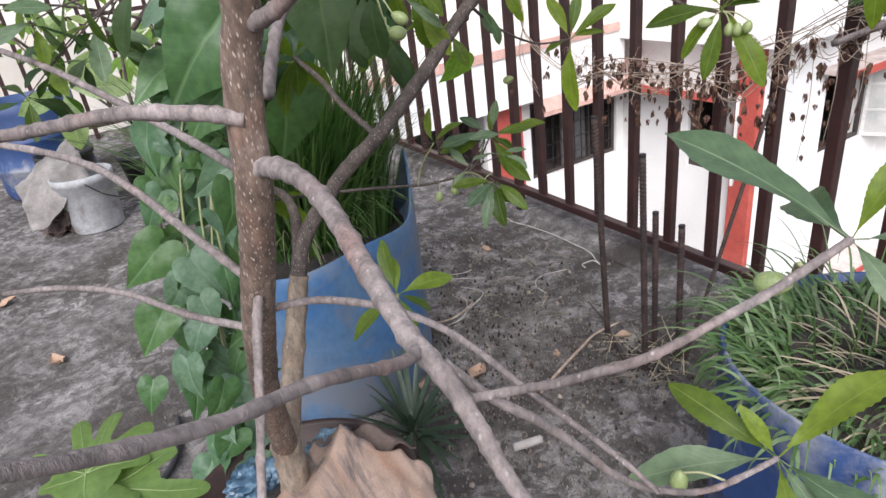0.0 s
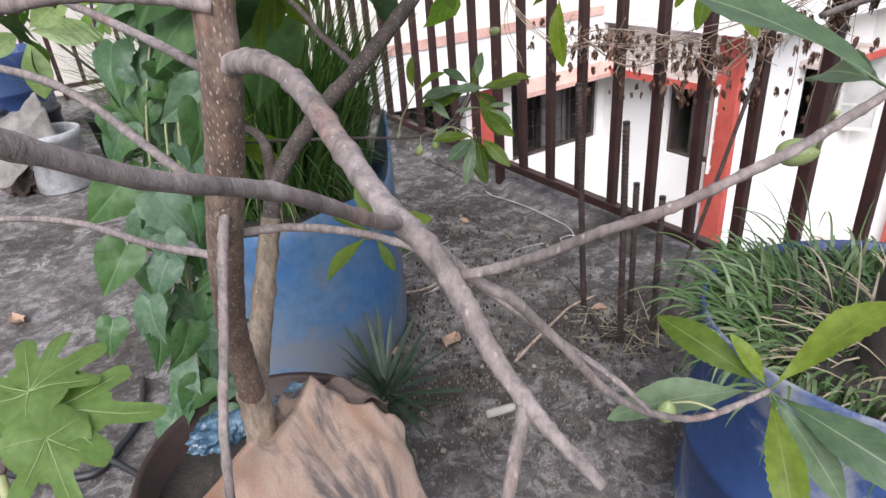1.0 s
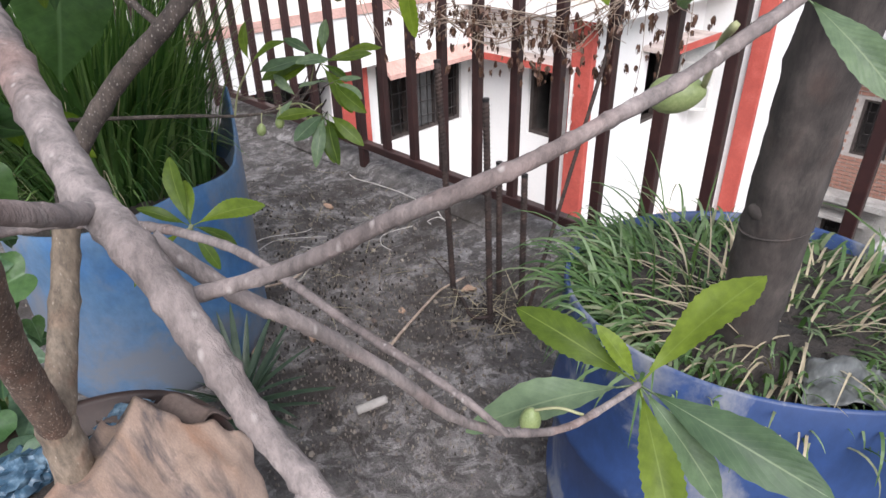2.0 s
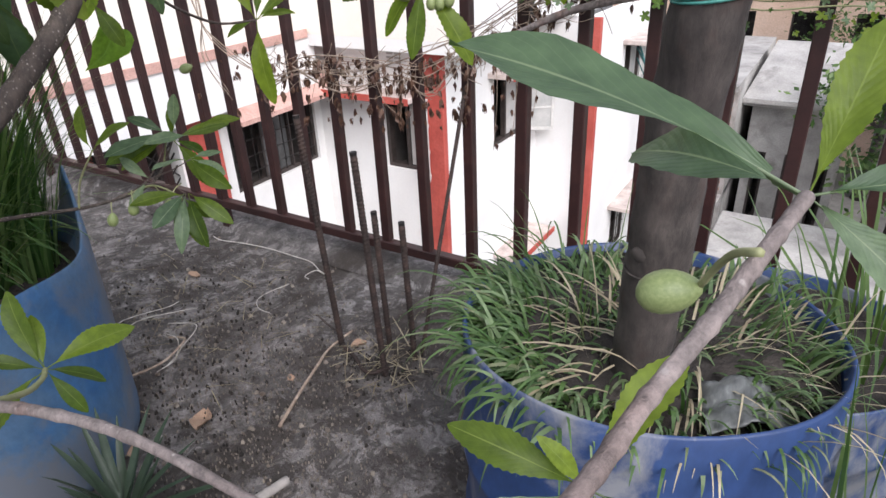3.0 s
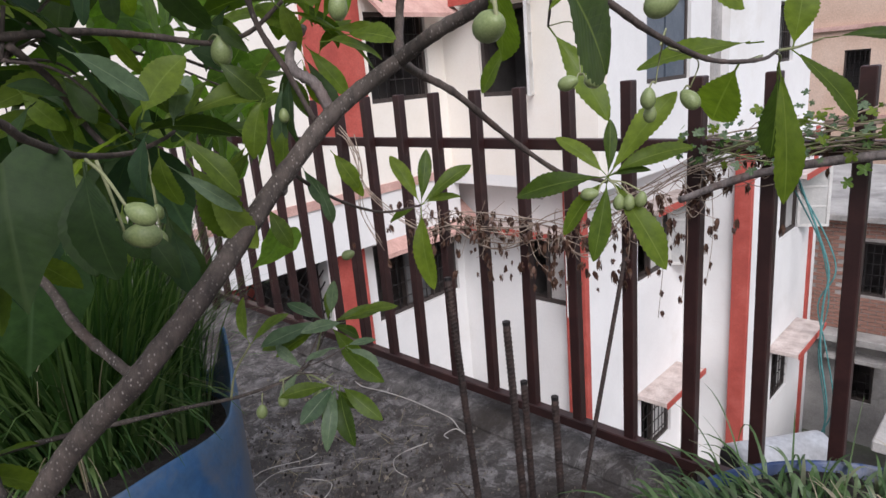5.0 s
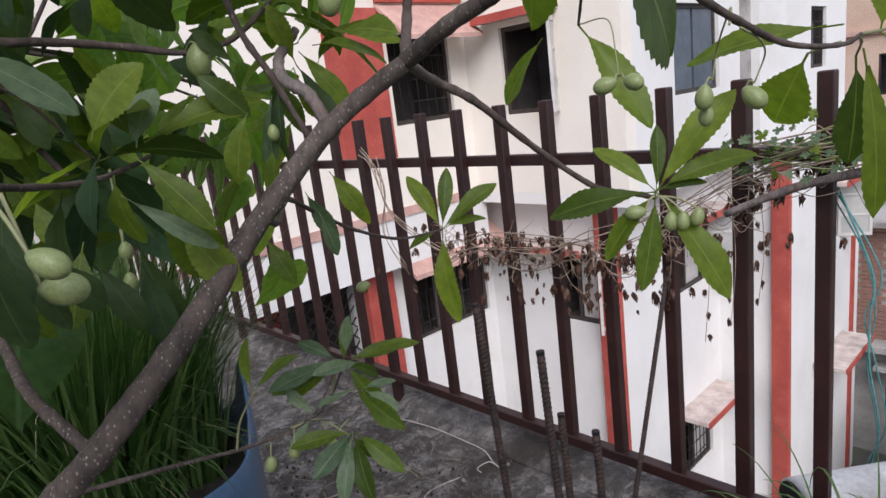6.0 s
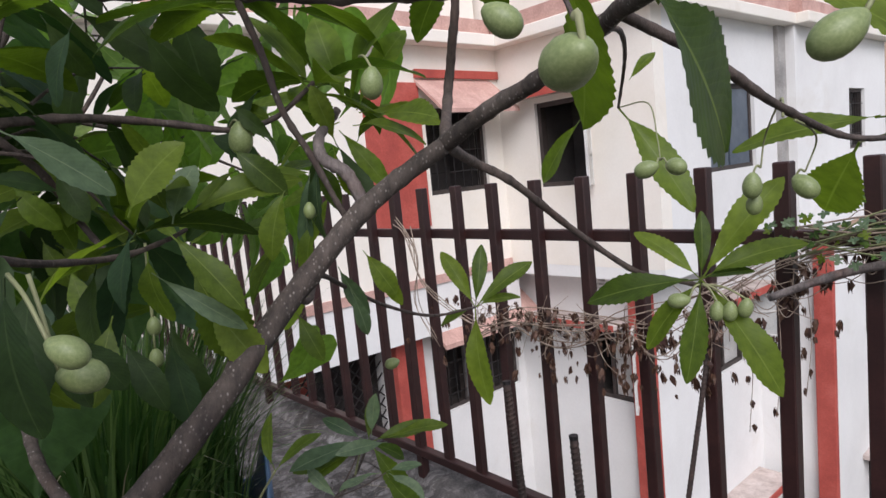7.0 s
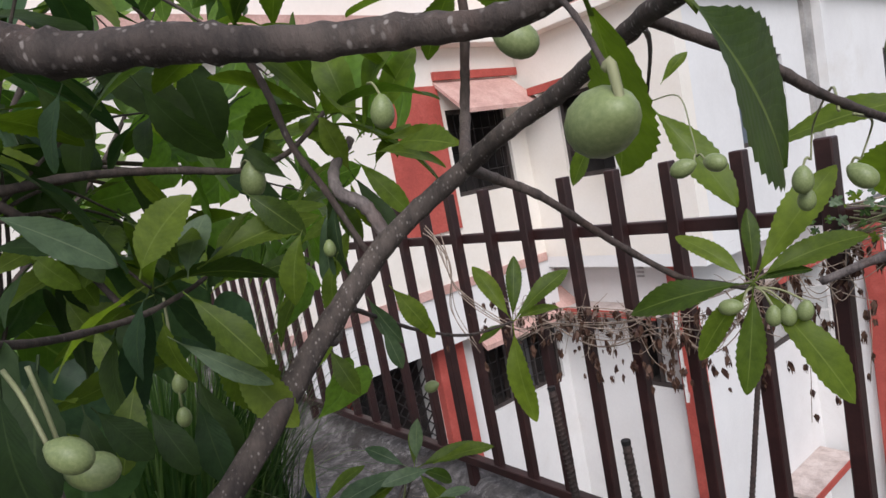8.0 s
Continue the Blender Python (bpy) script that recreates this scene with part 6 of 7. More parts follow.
def rope():
    bm = bmesh.new()
    for k in range(4):
        z = 1.066 + k * 0.0036
        pts = [(1.974 + 0.0385 * math.cos(a), -0.88 + 0.0385 * math.sin(a), z + 0.003 * math.sin(a + k) + 0.004 * math.cos(a)) for a in [2 * math.pi * i / 18 for i in range(19)]]
        tube(bm, pts, 0.0017, 0.0017, 6, 2)
    root(part("rope", bm, "rope", None, "", True), "green nylon rope wound round the dark trunk", "rope")


rope()

# ---- iron stakes ----
def stake(base, top, r, label):
    """A reinforcing bar: plain core, slanting ribs and a bright sawn end."""
    b, t = Vector(base), Vector(top)
    d = (t - b).normalized()
    s = d.orthogonal().normalized()
    u = d.cross(s)
    st = thing("iron_stake", base, label, "stake", "rusty reinforcing bars")

    def ring(bm, q, rr, tilt=0.0):
        return [bm.verts.new(q + (s * math.cos(a) + u * math.sin(a)) * rr + d * tilt * math.cos(a)) for a in [2 * math.pi * k / 10 for k in range(10)]]

    def skin(bm, rings):
        for p, c in zip(rings, rings[1:]):
            for k in range(10):
                bm.faces.new((p[k], p[(k + 1) % 10], c[(k + 1) % 10], c[k]))
        bm.faces.new(rings[0][::-1])
        bm.faces.new(rings[-1])

    def go():
        bm = bmesh.new()
        n = 14
        skin(bm, [ring(bm, b.lerp(t, i / n), r * 0.94 * (1 + 0.05 * noise.noise(Vector((i * 0.9, b.x * 9, b.y * 9))))) for i in range(n + 1)])
        part("core", bm, "rust", st, "", True)
        bm = bmesh.new()
        step = 0.011
        for i in range(1, int((t - b).length / step)):
            q = b + d * step * i
            skin(bm, [ring(bm, q - d * 0.0032, r * 0.94, 0.003), ring(bm, q - d * 0.0012, r * 1.08, 0.003), ring(bm, q + d * 0.0012, r * 1.08, 0.003), ring(bm, q + d * 0.0032, r * 0.94, 0.003)])
        part("ribs", bm, "rust", st)
        bm = bmesh.new()
        skin(bm, [ring(bm, t - d * 0.006, r * 1.02), ring(bm, t + d * 0.002, r * 1.02)])
        part("sawn_end", bm, "grille", st)
    before = set(bpy.data.objects)
    go()
    for ob in bpy.data.objects:
        if ob not in before and ob.parent == st:
            ob.matrix_parent_inverse = Matrix.Translation(-b)


stake((0.97, -0.42, -0.01), (0.90, -0.40, 0.70), 0.0095, "rusty ribbed reinforcing bar standing on the roof floor")
stake((1.17, -0.47, -0.01), (1.145, -0.474, 0.658), 0.009, "rusty ribbed reinforcing bar, tall and paint-flecked")
stake((1.10, -0.35, -0.01), (1.086, -0.348, 0.439), 0.009, "short rusty reinforcing bar sawn off square")
stake((1.205, -0.37, -0.01), (1.191, -0.366, 0.437), 0.009, "short rusty reinforcing bar sawn off square")
stake((1.215, -0.35, 0.0), (1.20, -0.025, 0.72), 0.006, "thin rusty bar leaning against the railing")

# ---- what lies in the pot ----
def sheet(bm, corners, nu, nv, height, seed, amp, thick=0.003, freq=14.0):
    """A crumpled cloth over four corners, with folds and a ragged edge, lifted by height(u, v)."""
    c = [Vector(q) for q in corners]
    top, bot = [], []
    for i in range(nu + 1):
        ra, rb = [], []
        for j in range(nv + 1):
            u, v = i / nu, j / nv
            q = c[0].lerp(c[1], u).lerp(c[3].lerp(c[2], u), v)
            e = noise.noise(Vector((u * 5 + seed, v * 5, seed)))
            if i in (0, nu) or j in (0, nv):
                q = q + Vector((e, noise.noise(Vector((u * 7, v * 7 + seed, 2))), 0)) * 0.012
            z = height(u, v) + amp * noise.noise(Vector((q.x * freq + seed, q.y * freq, 0))) + amp * 0.6 * noise.noise(Vector((q.x * freq * 2.7, q.y * freq * 2.7, seed)))
            ra.append(bm.verts.new(q + Vector((0, 0, z))))
            rb.append(bm.verts.new(q + Vector((0, 0, z - thick))))
        top.append(ra)
        bot.append(rb)
    for i in range(nu):
        for j in range(nv):
            bm.faces.new((top[i][j], top[i + 1][j], top[i + 1][j + 1], top[i][j + 1]))
            bm.faces.new((bot[i][j], bot[i][j + 1], bot[i + 1][j + 1], bot[i + 1][j]))
    for i in range(nu):
        for r in (0, nv):
            bm.faces.new((top[i][r], bot[i][r], bot[i + 1][r], top[i + 1][r]))
    for j in range(nv):
        for r in (0, nu):
            bm.faces.new((top[r][j], top[r][j + 1], bot[r][j + 1], bot[r][j]))
    bmesh.ops.recalc_face_normals(bm, faces=bm.faces)


CLOTH = [(1.425, -1.51, 0.50), (1.54, -1.385, 0.49), (1.80, -1.43, 0.50), (1.62, -1.78, 0.50)]


def cloth_lie(u, v):
    """Peaked at the back, sagging in folds, falling over the pot's front rim."""
    q = Vector(CLOTH[0]).lerp(Vector(CLOTH[1]), u).lerp(Vector(CLOTH[3]).lerp(Vector(CLOTH[2]), u), v)
    over = max(0.0, math.hypot(q.x - 1.49, q.y + 1.565) - 0.182)
    fold = 0.05 * abs(noise.noise(Vector((u * 2.6 + v * 1.1, v * 0.8, 7)))) + 0.02 * abs(noise.noise(Vector((u * 5 - v * 2, v * 1.5, 3))))
    return 0.034 + 0.045 * max(0.0, 1 - abs(u - 0.3) * 4) * (1 - v) ** 2 - 0.55 * fold - 1.6 * over


bm = bmesh.new()
sheet(bm, CLOTH, 48, 48, cloth_lie, 3.0, 0.005, 0.002, 9)
root(part("orange_cloth", bm, "cloth", None, "", True), "faded orange cloth with dark patches draped over the pot", "cloth")
bm = bmesh.new()
sheet(bm, [(1.37, -1.51, 0.49), (1.40, -1.42, 0.495), (1.50, -1.375, 0.495), (1.46, -1.45, 0.51)], 18, 18, lambda u, v: 0.03 * math.sin(math.pi * u) * math.sin(math.pi * v), 8.0, 0.022, 0.004, 24)
root(part("rag", bm, "rag", None, "", True), "crumpled dark brown rag behind the orange cloth", "rag")


def crumple(name, at, size, material, label, category, seed, flat=0.7):
    bm = bmesh.new()
    bmesh.ops.create_icosphere(bm, subdivisions=4, radius=1.0)
    for v in bm.verts:
        q = v.co.copy()
        f = 0.75 + 0.55 * abs(noise.noise(q * 1.7 + Vector((seed, 0, 0)))) + 0.35 * abs(noise.noise(q * 4.5 + Vector((0, seed, 0)))) + 0.15 * noise.noise(q * 11)
        v.co = Vector((q.x * size[0], q.y * size[1], max(q.z, -flat) * size[2])) * f + Vector(at)
    return root(part(name, bm, material, None, "", False), label, category)


crumple("plastic_bag", (1.362, -1.60, 0.462), (0.036, 0.05, 0.03), "bluebag", "crumpled dull blue plastic bag in the pot", "bag", 2.0)
crumple("plastic_bag", (1.385, -1.475, 0.475), (0.035, 0.045, 0.022), "bluebag", "crumpled dull blue plastic bag under the rag", "bag", 7.0)

# ---- heart-leaved creeper, lobed seedling, spiky plant ----
rv = random.Random(11)
creeper = thing("creeper", (1.26, -1.62, 0.0), "green creeper with heart-shaped leaves hanging in a curtain", "creeper")


def build_creeper():
    runs = [[(1.22 + 0.02 * k, -1.67 + 0.018 * k, 0.0), (1.24 + 0.02 * k, -1.66 + 0.02 * k, 0.4), (1.25 + 0.016 * k, -1.64 + 0.02 * k, 0.7), (1.24 + 0.014 * k, -1.61 + 0.022 * k, 0.95), (1.22, -1.54 + 0.03 * k, 1.2), (1.20, -1.48 + 0.03 * k, 1.5)] for k in (2.2, 2.7, 3.2, 3.7, 4.3)]
    for pts in runs:
        path = smooth_path([Vector(q) + Vector((rv.uniform(-.015, .015), rv.uniform(-.015, .015), 0)) for q in pts], 8)
        stem("stem", path[::4], 0.0022, 0.0015, "stalk", creeper, 6, 4, 0, 0)
        for q in path[5:]:
            for _ in range(2):
                d = Vector((rv.uniform(-0.3, 0.7), rv.uniform(-0.7, 0.6), rv.uniform(-1.0, -0.1))).normalized()
                b = q + Vector((rv.uniform(-.04, .04), rv.uniform(-.04, .04), rv.uniform(-.03, .04)))
                n = Vector((0.8, -0.25 + rv.uniform(-.9, .9), 0.6 + rv.uniform(-.6, .6)))
                if rv.random() < 0.72:
                    share("leaf", rv.choice(HEART + GREYHEART), creeper, leaf_pose(b, b + d * (0.03 + 0.05 * rv.random() ** 1.6), n, rv.uniform(0.8, 1.0)))


def creeper_front():
    for b, t in (((1.428, -1.479, 1.164), (1.42, -1.569, 1.083)), ((1.384, -1.49, 1.076), (1.38, -1.574, 1.023)), ((1.447, -1.516, 0.999), (1.446, -1.578, 0.969)), ((1.497, -1.537, 0.996), (1.518, -1.549, 0.93)), ((1.267, -1.604, 0.866), (1.285, -1.685, 0.815)), ((1.327, -1.588, 0.854), (1.359, -1.564, 0.788)), ((1.349, -1.594, 0.802), (1.374, -1.587, 0.754)), ((1.346, -1.639, 0.802), (1.378, -1.701, 0.74)), ((1.363, -1.598, 0.773), (1.385, -1.64, 0.729)), ((1.381, -1.637, 0.735), (1.418, -1.656, 0.676)), ((1.409, -1.602, 0.694), (1.437, -1.63, 0.649)), ((1.386, -1.685, 0.726), (1.414, -1.712, 0.683)), ((1.24, -1.594, 0.952), (1.266, -1.594, 0.871)), ((1.19, -1.55, 0.962), (1.192, -1.608, 0.936))):
        n = Vector((0.8, -0.15 + rv.uniform(-.7, .7), 0.5 + rv.uniform(-.4, .5)))
        b, t = Vector(b), Vector(t)
        share("leaf", rv.choice(HEART + GREYHEART), creeper, leaf_pose(b, b + (t - b) * rv.uniform(0.75, 1.1), n, 0.92))


placed(creeper, build_creeper)
placed(creeper, creeper_front)

# big-leaved climber above the tall grass
climber = thing("climber", (1.22, -1.64, 0.0), "climber with very large soft heart-shaped leaves", "creeper")


def build_climber():
    pts = [(1.22, -1.64, 0.0), (1.22, -1.60, 0.5), (1.20, -1.50, 0.9), (1.20, -1.36, 1.15), (1.22, -1.32, 1.4)]
    stem("stem", pts, 0.0022, 0.0018, "twig", climber, 6, 6, 0, 0)
    for b, t, n in (((1.524, -1.401, 1.177), (1.562, -1.418, 1.097), (0.9, -0.3, 0.3)), ((1.093, -1.216, 1.177), (1.104, -1.226, 1.023), (0.9, -0.3, 0.3)), ((1.027, -1.299, 1.007), (1.048, -1.345, 0.86), (0.9, -0.2, 0.2)), ((1.122, -1.158, 1.113), (1.147, -1.133, 1.021), (0.8, -0.4, 0.6)), ((1.25, -1.40, 1.12), (1.27, -1.44, 1.0), (0.9, -0.2, 0.4)), ((1.20, -1.25, 1.20), (1.25, -1.20, 1.10), (0.8, -0.4, 0.6)), ((1.22, -1.42, 1.26), (1.25, -1.44, 1.16), (0.9, -0.2, 0.3)), ((1.15, -1.33, 1.10), (1.17, -1.36, 0.99), (0.9, -0.3, 0.4))):
        # The near heart takes the shade-coloured copy; the others mix it in.
        share("leaf", SHADEHEART[0] if b[0] > 1.4 else rv.choice(SHADEHEART + HEART), climber, leaf_pose(b, t, n, 0.95))
    top = (((1.273, -1.043, 1.385), (1.248, -1.051, 1.301)), ((1.254, -0.98, 1.395), (1.233, -0.981, 1.316)), ((1.356, -0.995, 1.354), (1.355, -0.974, 1.281)), ((1.205, -1.316, 1.174), (1.215, -1.292, 1.094)), ((1.185, -1.045, 1.198), (1.197, -1.026, 1.126)), ((1.212, -1.104, 1.177), (1.222, -1.093, 1.111)), ((1.299, -1.078, 1.035), (1.293, -1.112, 0.994)), ((1.146, -1.179, 1.334), (1.134, -1.2, 1.3)), ((1.109, -1.091, 1.209), (1.114, -1.083, 1.143)), ((1.179, -1.064, 1.118), (1.173, -1.092, 1.068)), ((1.138, -0.953, 1.349), (1.106, -0.991, 1.281)), ((1.149, -1.066, 1.398), (1.126, -1.088, 1.344)), ((1.203, -1.333, 1.187), (1.202, -1.359, 1.14)), ((1.254, -0.958, 1.344), (1.245, -0.954, 1.287)))
    more = [Vector((rv.uniform(1.0, 1.25), rv.uniform(-1.30, -1.0), rv.uniform(1.12, 1.42))) for _ in range(13)] + [Vector((x, -1.32 + 0.42 * rv.random() * (1.5 - x) / 0.6, rv.uniform(1.12, 1.55))) for x in [rv.uniform(0.75, 1.2) for _ in range(30)]]
    top += tuple((q, q + Vector((rv.uniform(-.07, .05), rv.uniform(-.08, .08), rv.uniform(-.09, .03)))) for q in more)
    for b, t in top:
        n = Vector((0.3, 0.75, 0.5)) + Vector((rv.uniform(-.5, .5), rv.uniform(-.5, .5), rv.uniform(-.5, .5)))
        # Hearts nearer the railing get the backlit lime tone, the rest darker copies.
        share("leaf", rv.choice(LIMEHEART if b[1] > -1.22 else HEART + SHADEHEART), climber, leaf_pose(b, Vector(b) + (Vector(t) - Vector(b)) * 1.2, n, 0.95))


placed(climber, build_climber)

seedling = thing("fig_seedling", (1.80, -1.80, 0.0), "young fig plant with light green deeply lobed leaves", "plant")


def build_seedling():
    stem("stem", [(1.80, -1.80, 0.0), (1.795, -1.80, 0.4), (1.785, -1.79, 0.70), (1.77, -1.775, 0.845)], 0.006, 0.0035, "stalk", seedling, 8, 6, 0, 0)
    top = Vector((1.765, -1.762, 0.862))
    stem("shoot", [(1.77, -1.775, 0.845), (1.764, -1.764, 0.856), top], 0.0035, 0.003, "twig", seedling, 8, 4, 0, 0)
    for mesh, hub, tip, n in ((HAND, (1.740, -1.745, 0.879), (1.715, -1.692, 0.886), (0.3, 0.05, 0.95)), (PALM, (1.752, -1.735, 0.866), (1.784, -1.670, 0.856), (0.3, 0.05, 0.95)), (PALM, (1.777, -1.742, 0.862), (1.825, -1.738, 0.832), (0.3, 0.15, 0.9))):
        h = Vector(hub)
        stem("leaf_stalk", [top, top.lerp(h, 0.5) + Vector((0, 0, -0.003)), h], 0.0014, 0.001, "stalk", seedling, 6, 4, 0, 0)
        share("leaf", mesh, seedling, leaf_pose(h, tip, n, 1.0))
    stem("leaf_stalk", [top, (1.763, -1.774, 0.868), (1.758, -1.79, 0.871)], 0.0022, 0.0018, "stalk", seedling, 6, 4, 0, 0)


placed(seedling, build_seedling)

spiky = thing("spiky_plant", (1.04, -1.18, 0.0), "dark spiky plant with stiff narrow leaves", "plant")


def build_spiky():
    me = leaf_mesh("spiky_leaf", "spike", 0.075, 0.35, 0.0, 0.12, 0.5, 0.0, 8, 2, 0.0, 77)
    rs = random.Random(5)
    stem("stem", [(1.04, -1.18, 0.0), (1.04, -1.18, 0.1)], 0.012, 0.01, "twig", spiky, 8, 4, 0, 0)
    for k in range(44):
        a, e = 2.4 * k, radians(rs.uniform(5, 75))
        d = Vector((math.cos(a) * math.cos(e), math.sin(a) * math.cos(e), math.sin(e)))
        b = Vector((1.04, -1.18, 0.05 + 0.05 * k / 44))
        share("leaf", me, spiky, leaf_pose(b, b + d * rs.uniform(0.13, 0.24), (0, 0, 1)))


placed(spiky, build_spiky)

# ---- shrubs behind the drum and along the far roof edge ----
def shrub(at, label, stems, clumps, meshes, size, seed, category="shrub"):
    """A bush: tapered stems and loose sprays of leaves with gaps between."""
    sh = thing("leafy_shrub", at, label, category)
    r = random.Random(seed)

    def go():
        for pts, r0 in stems:
            stem("stem", pts, r0, r0 * 0.5, "twig", sh, 8, 5, 0.1, 0.1)
        for c, rad, count in clumps:
            c = Vector(c)
            for _ in range(max(count // 6, 1)):
                q = c + Vector((r.uniform(-1, 1), r.uniform(-1, 1), r.uniform(-1, 1))) * rad
                near = min((Vector(p) for pts, _ in stems for p in pts), key=lambda p: (p - q).length)
                stem("twig", [near, near.lerp(q, 0.55) + Vector((0, 0, 0.02)), q], 0.004, 0.0015, "twig", sh, 5, 4, 0, 0)
                ax = (q - near).normalized() + Vector((0, 0, 0.4))
                rosette(sh, q, ax, 6, size * r.uniform(0.8, 1.2), 70, meshes, r, 0.35)
    placed(sh, go)
    return sh


shrub((0.28, -1.33, 0), "bushy plant with broad bright green leaves behind the drum", [([(0.28, -1.33, 0.0), (0.36, -1.32, 0.6), (0.55, -1.38, 1.1), (0.70, -1.42, 1.6)], 0.009), ([(0.36, -1.32, 0.6), (0.62, -1.35, 1.0), (0.84, -1.3, 1.35), (0.9, -1.15, 1.6)], 0.008)], [((0.85, -1.42, 1.33), 0.26, 24), ((0.85, -1.05, 1.32), 0.20, 30), ((0.62, -0.85, 1.28), 0.18, 18), ((0.75, -1.05, 1.62), 0.25, 30), ((0.75, -1.70, 1.28), 0.16, 18), ((1.0, -1.40, 1.6), 0.2, 18)], SHRUB, 0.125, 21)
shrub((-0.55, -1.5, 0), "tall bush with dense mid-green leaves, some paled as if sunlit", [([(-0.55, -1.5, 0.0), (-0.5, -1.45, 0.7), (-0.45, -1.35, 1.4), (-0.4, -1.2, 2.0)], 0.007), ([(-0.5, -1.45, 0.7), (-0.3, -1.8, 1.2), (-0.2, -2.0, 1.6)], 0.005), ([(-0.48, -1.4, 1.0), (-0.3, -1.0, 1.4), (-0.2, -0.8, 1.7)], 0.01)], [((-0.35, -1.35, 1.35), 0.42, 60), ((-0.25, -0.95, 1.6), 0.30, 36), ((-0.2, -1.85, 1.35), 0.26, 42), ((-0.4, -1.3, 1.95), 0.35, 36)], SHRUB[:1] + PALE, 0.15, 22)
shrub((-2.2, -1.05, 0), "loose bush with light green leaves, some paled as if sunlit, at the roof edge", [([(-2.2, -1.05, 0.0), (-2.15, -1.0, 0.8), (-2.1, -0.9, 1.6)], 0.014), ([(-2.15, -1.0, 0.8), (-2.0, -1.5, 1.2), (-1.9, -1.7, 1.5)], 0.01)], [((-2.1, -1.0, 1.1), 0.4, 60), ((-1.95, -1.55, 1.2), 0.35, 54), ((-2.1, -0.8, 1.7), 0.4, 48)], PALE + LIME, 0.17, 23)
shrub((-1.1, -2.35, 0), "low bush with light green leaves beside the sack", [([(-1.1, -2.35, 0.0), (-1.08, -2.3, 0.5), (-1.05, -2.2, 1.1)], 0.012)], [((-1.05, -2.2, 1.35), 0.26, 48), ((-1.0, -2.3, 1.7), 0.3, 42)], LIME + SHRUB, 0.15, 24)

# ---- far corner clutter ----
def bucket():
    b = thing("paint_bucket", (-1.62, -1.70, 0), "dirty white plastic bucket with a rim and wire handle", "bucket")
    bm = bmesh.new()
    lathe(bm, [(0.125, 0), (0.13, 0.01), (0.15, 0.27), (0.158, 0.275), (0.158, 0.31), (0.15, 0.315), (0.142, 0.30), (0.13, 0.05)], 40, 0.006)
    part("bucket_body", bm, "bucketgrey", b, "", True)
    bm = bmesh.new()
    tube(bm, [(-0.16, 0, 0.285), (-0.14, 0.08, 0.20), (0.0, 0.165, 0.13), (0.14, 0.08, 0.20), (0.16, 0, 0.285)], 0.003, 0.003, 6, 5)
    part("handle", bm, "grille", b, "", True)


bucket()
bm = bmesh.new()
sheet(bm, [(-2.0, -2.03, 0.16), (-1.50, -2.0, 0.10), (-1.52, -1.66, 0.26), (-2.0, -1.70, 0.34)], 24, 24, lambda u, v: 0.14 * math.sin(math.pi * u) + 0.03 * v, 5.0, 0.06, 0.006, 6)
root(part("sack", bm, "sack", None, "", True), "empty grey woven sack slumped against the bucket", "sack")
crumple("earth_sack", (-1.75, -1.86, 0.11), (0.17, 0.14, 0.19), "rag", "dark heap of earth-stained sacking under the grey sack", "sack", 4.0, 0.55)


def small_pot(at, r, h, label):
    p = thing("nursery_pot", at, label, "pot")
    bm = bmesh.new()
    lathe(bm, [(r * 0.75, 0), (r, h * 0.9), (r * 1.08, h * 0.91), (r * 1.08, h), (r * 0.98, h), (r * 0.93, h * 0.8)], 28, 0.01)
    part("pot_body", bm, "black", p, "", True)


small_pot((-1.95, -1.35, 0), 0.14, 0.28, "black nursery pot on the roof floor")
small_pot((-2.35, -1.75, 0), 0.16, 0.30, "black nursery pot beside the bush")

# ---- more of the drum corner: second drum, sacks, sheets ----
drum("drum_planter", (2.10, -0.30, 0), 0.26, 0.36, "drumdeep", "low blue plastic drum filled with rubbish by the railing", wobble=0.02, soil=0.03)
crumple("plastic_sack", (1.97, -0.36, 0.37), (0.09, 0.07, 0.07), "white", "crumpled white plastic sack in the low drum", "bag", 12.0)
crumple("plastic_sack", (2.12, -0.32, 0.36), (0.08, 0.08, 0.06), "sack", "crumpled grey plastic sack in the low drum", "bag", 15.0)
bm = bmesh.new()
sheet(bm, [(1.58, -0.16, 0.20), (2.10, -0.10, 0.24), (1.86, -0.30, 0.24), (1.62, -0.34, 0.16)], 26, 14, lambda u, v: 0.02 * math.sin(5 * u), 9.0, 0.02, 0.003, 9)
root(part("plastic_sheet", bm, "sack", None, "", True), "grey plastic sheet slumped over the rubbish by the railing", "sheet")
bm = bmesh.new()
sheet(bm, [(2.05, -0.93, 0.572), (2.15, -0.86, 0.572), (2.10, -0.78, 0.572), (2.02, -0.84, 0.572)], 16, 16, lambda u, v: 0.012 * math.sin(4 * u), 14.0, 0.010, 0.002, 34)
root(part("wrapper", bm, "wrapper", None, "", True), "crumpled striped plastic wrapper on the drum's soil", "wrapper")
bm = bmesh.new()
tube(bm, [(1.455, 0.075, 0.107), (1.50, 0.13, 0.107), (1.62, 0.28, 0.104)], 0.062, 0.062, 28, 4)
pipe = part("pipe_wall", bm, "white", None, "", True)
pipe.name = "drain_pipe"
root(pipe, "short white plastic drain pipe lying through the kerb", "pipe")
# The pipe end is closed; a black disc paints the hollow's shade.
bm = bmesh.new()
tube(bm, [(1.4515, 0.0707, 0.107), (1.456, 0.0762, 0.107)], 0.055, 0.055, 28, 2)
part("bore", bm, "black", pipe, "black disc painted as the pipe's shaded inside")
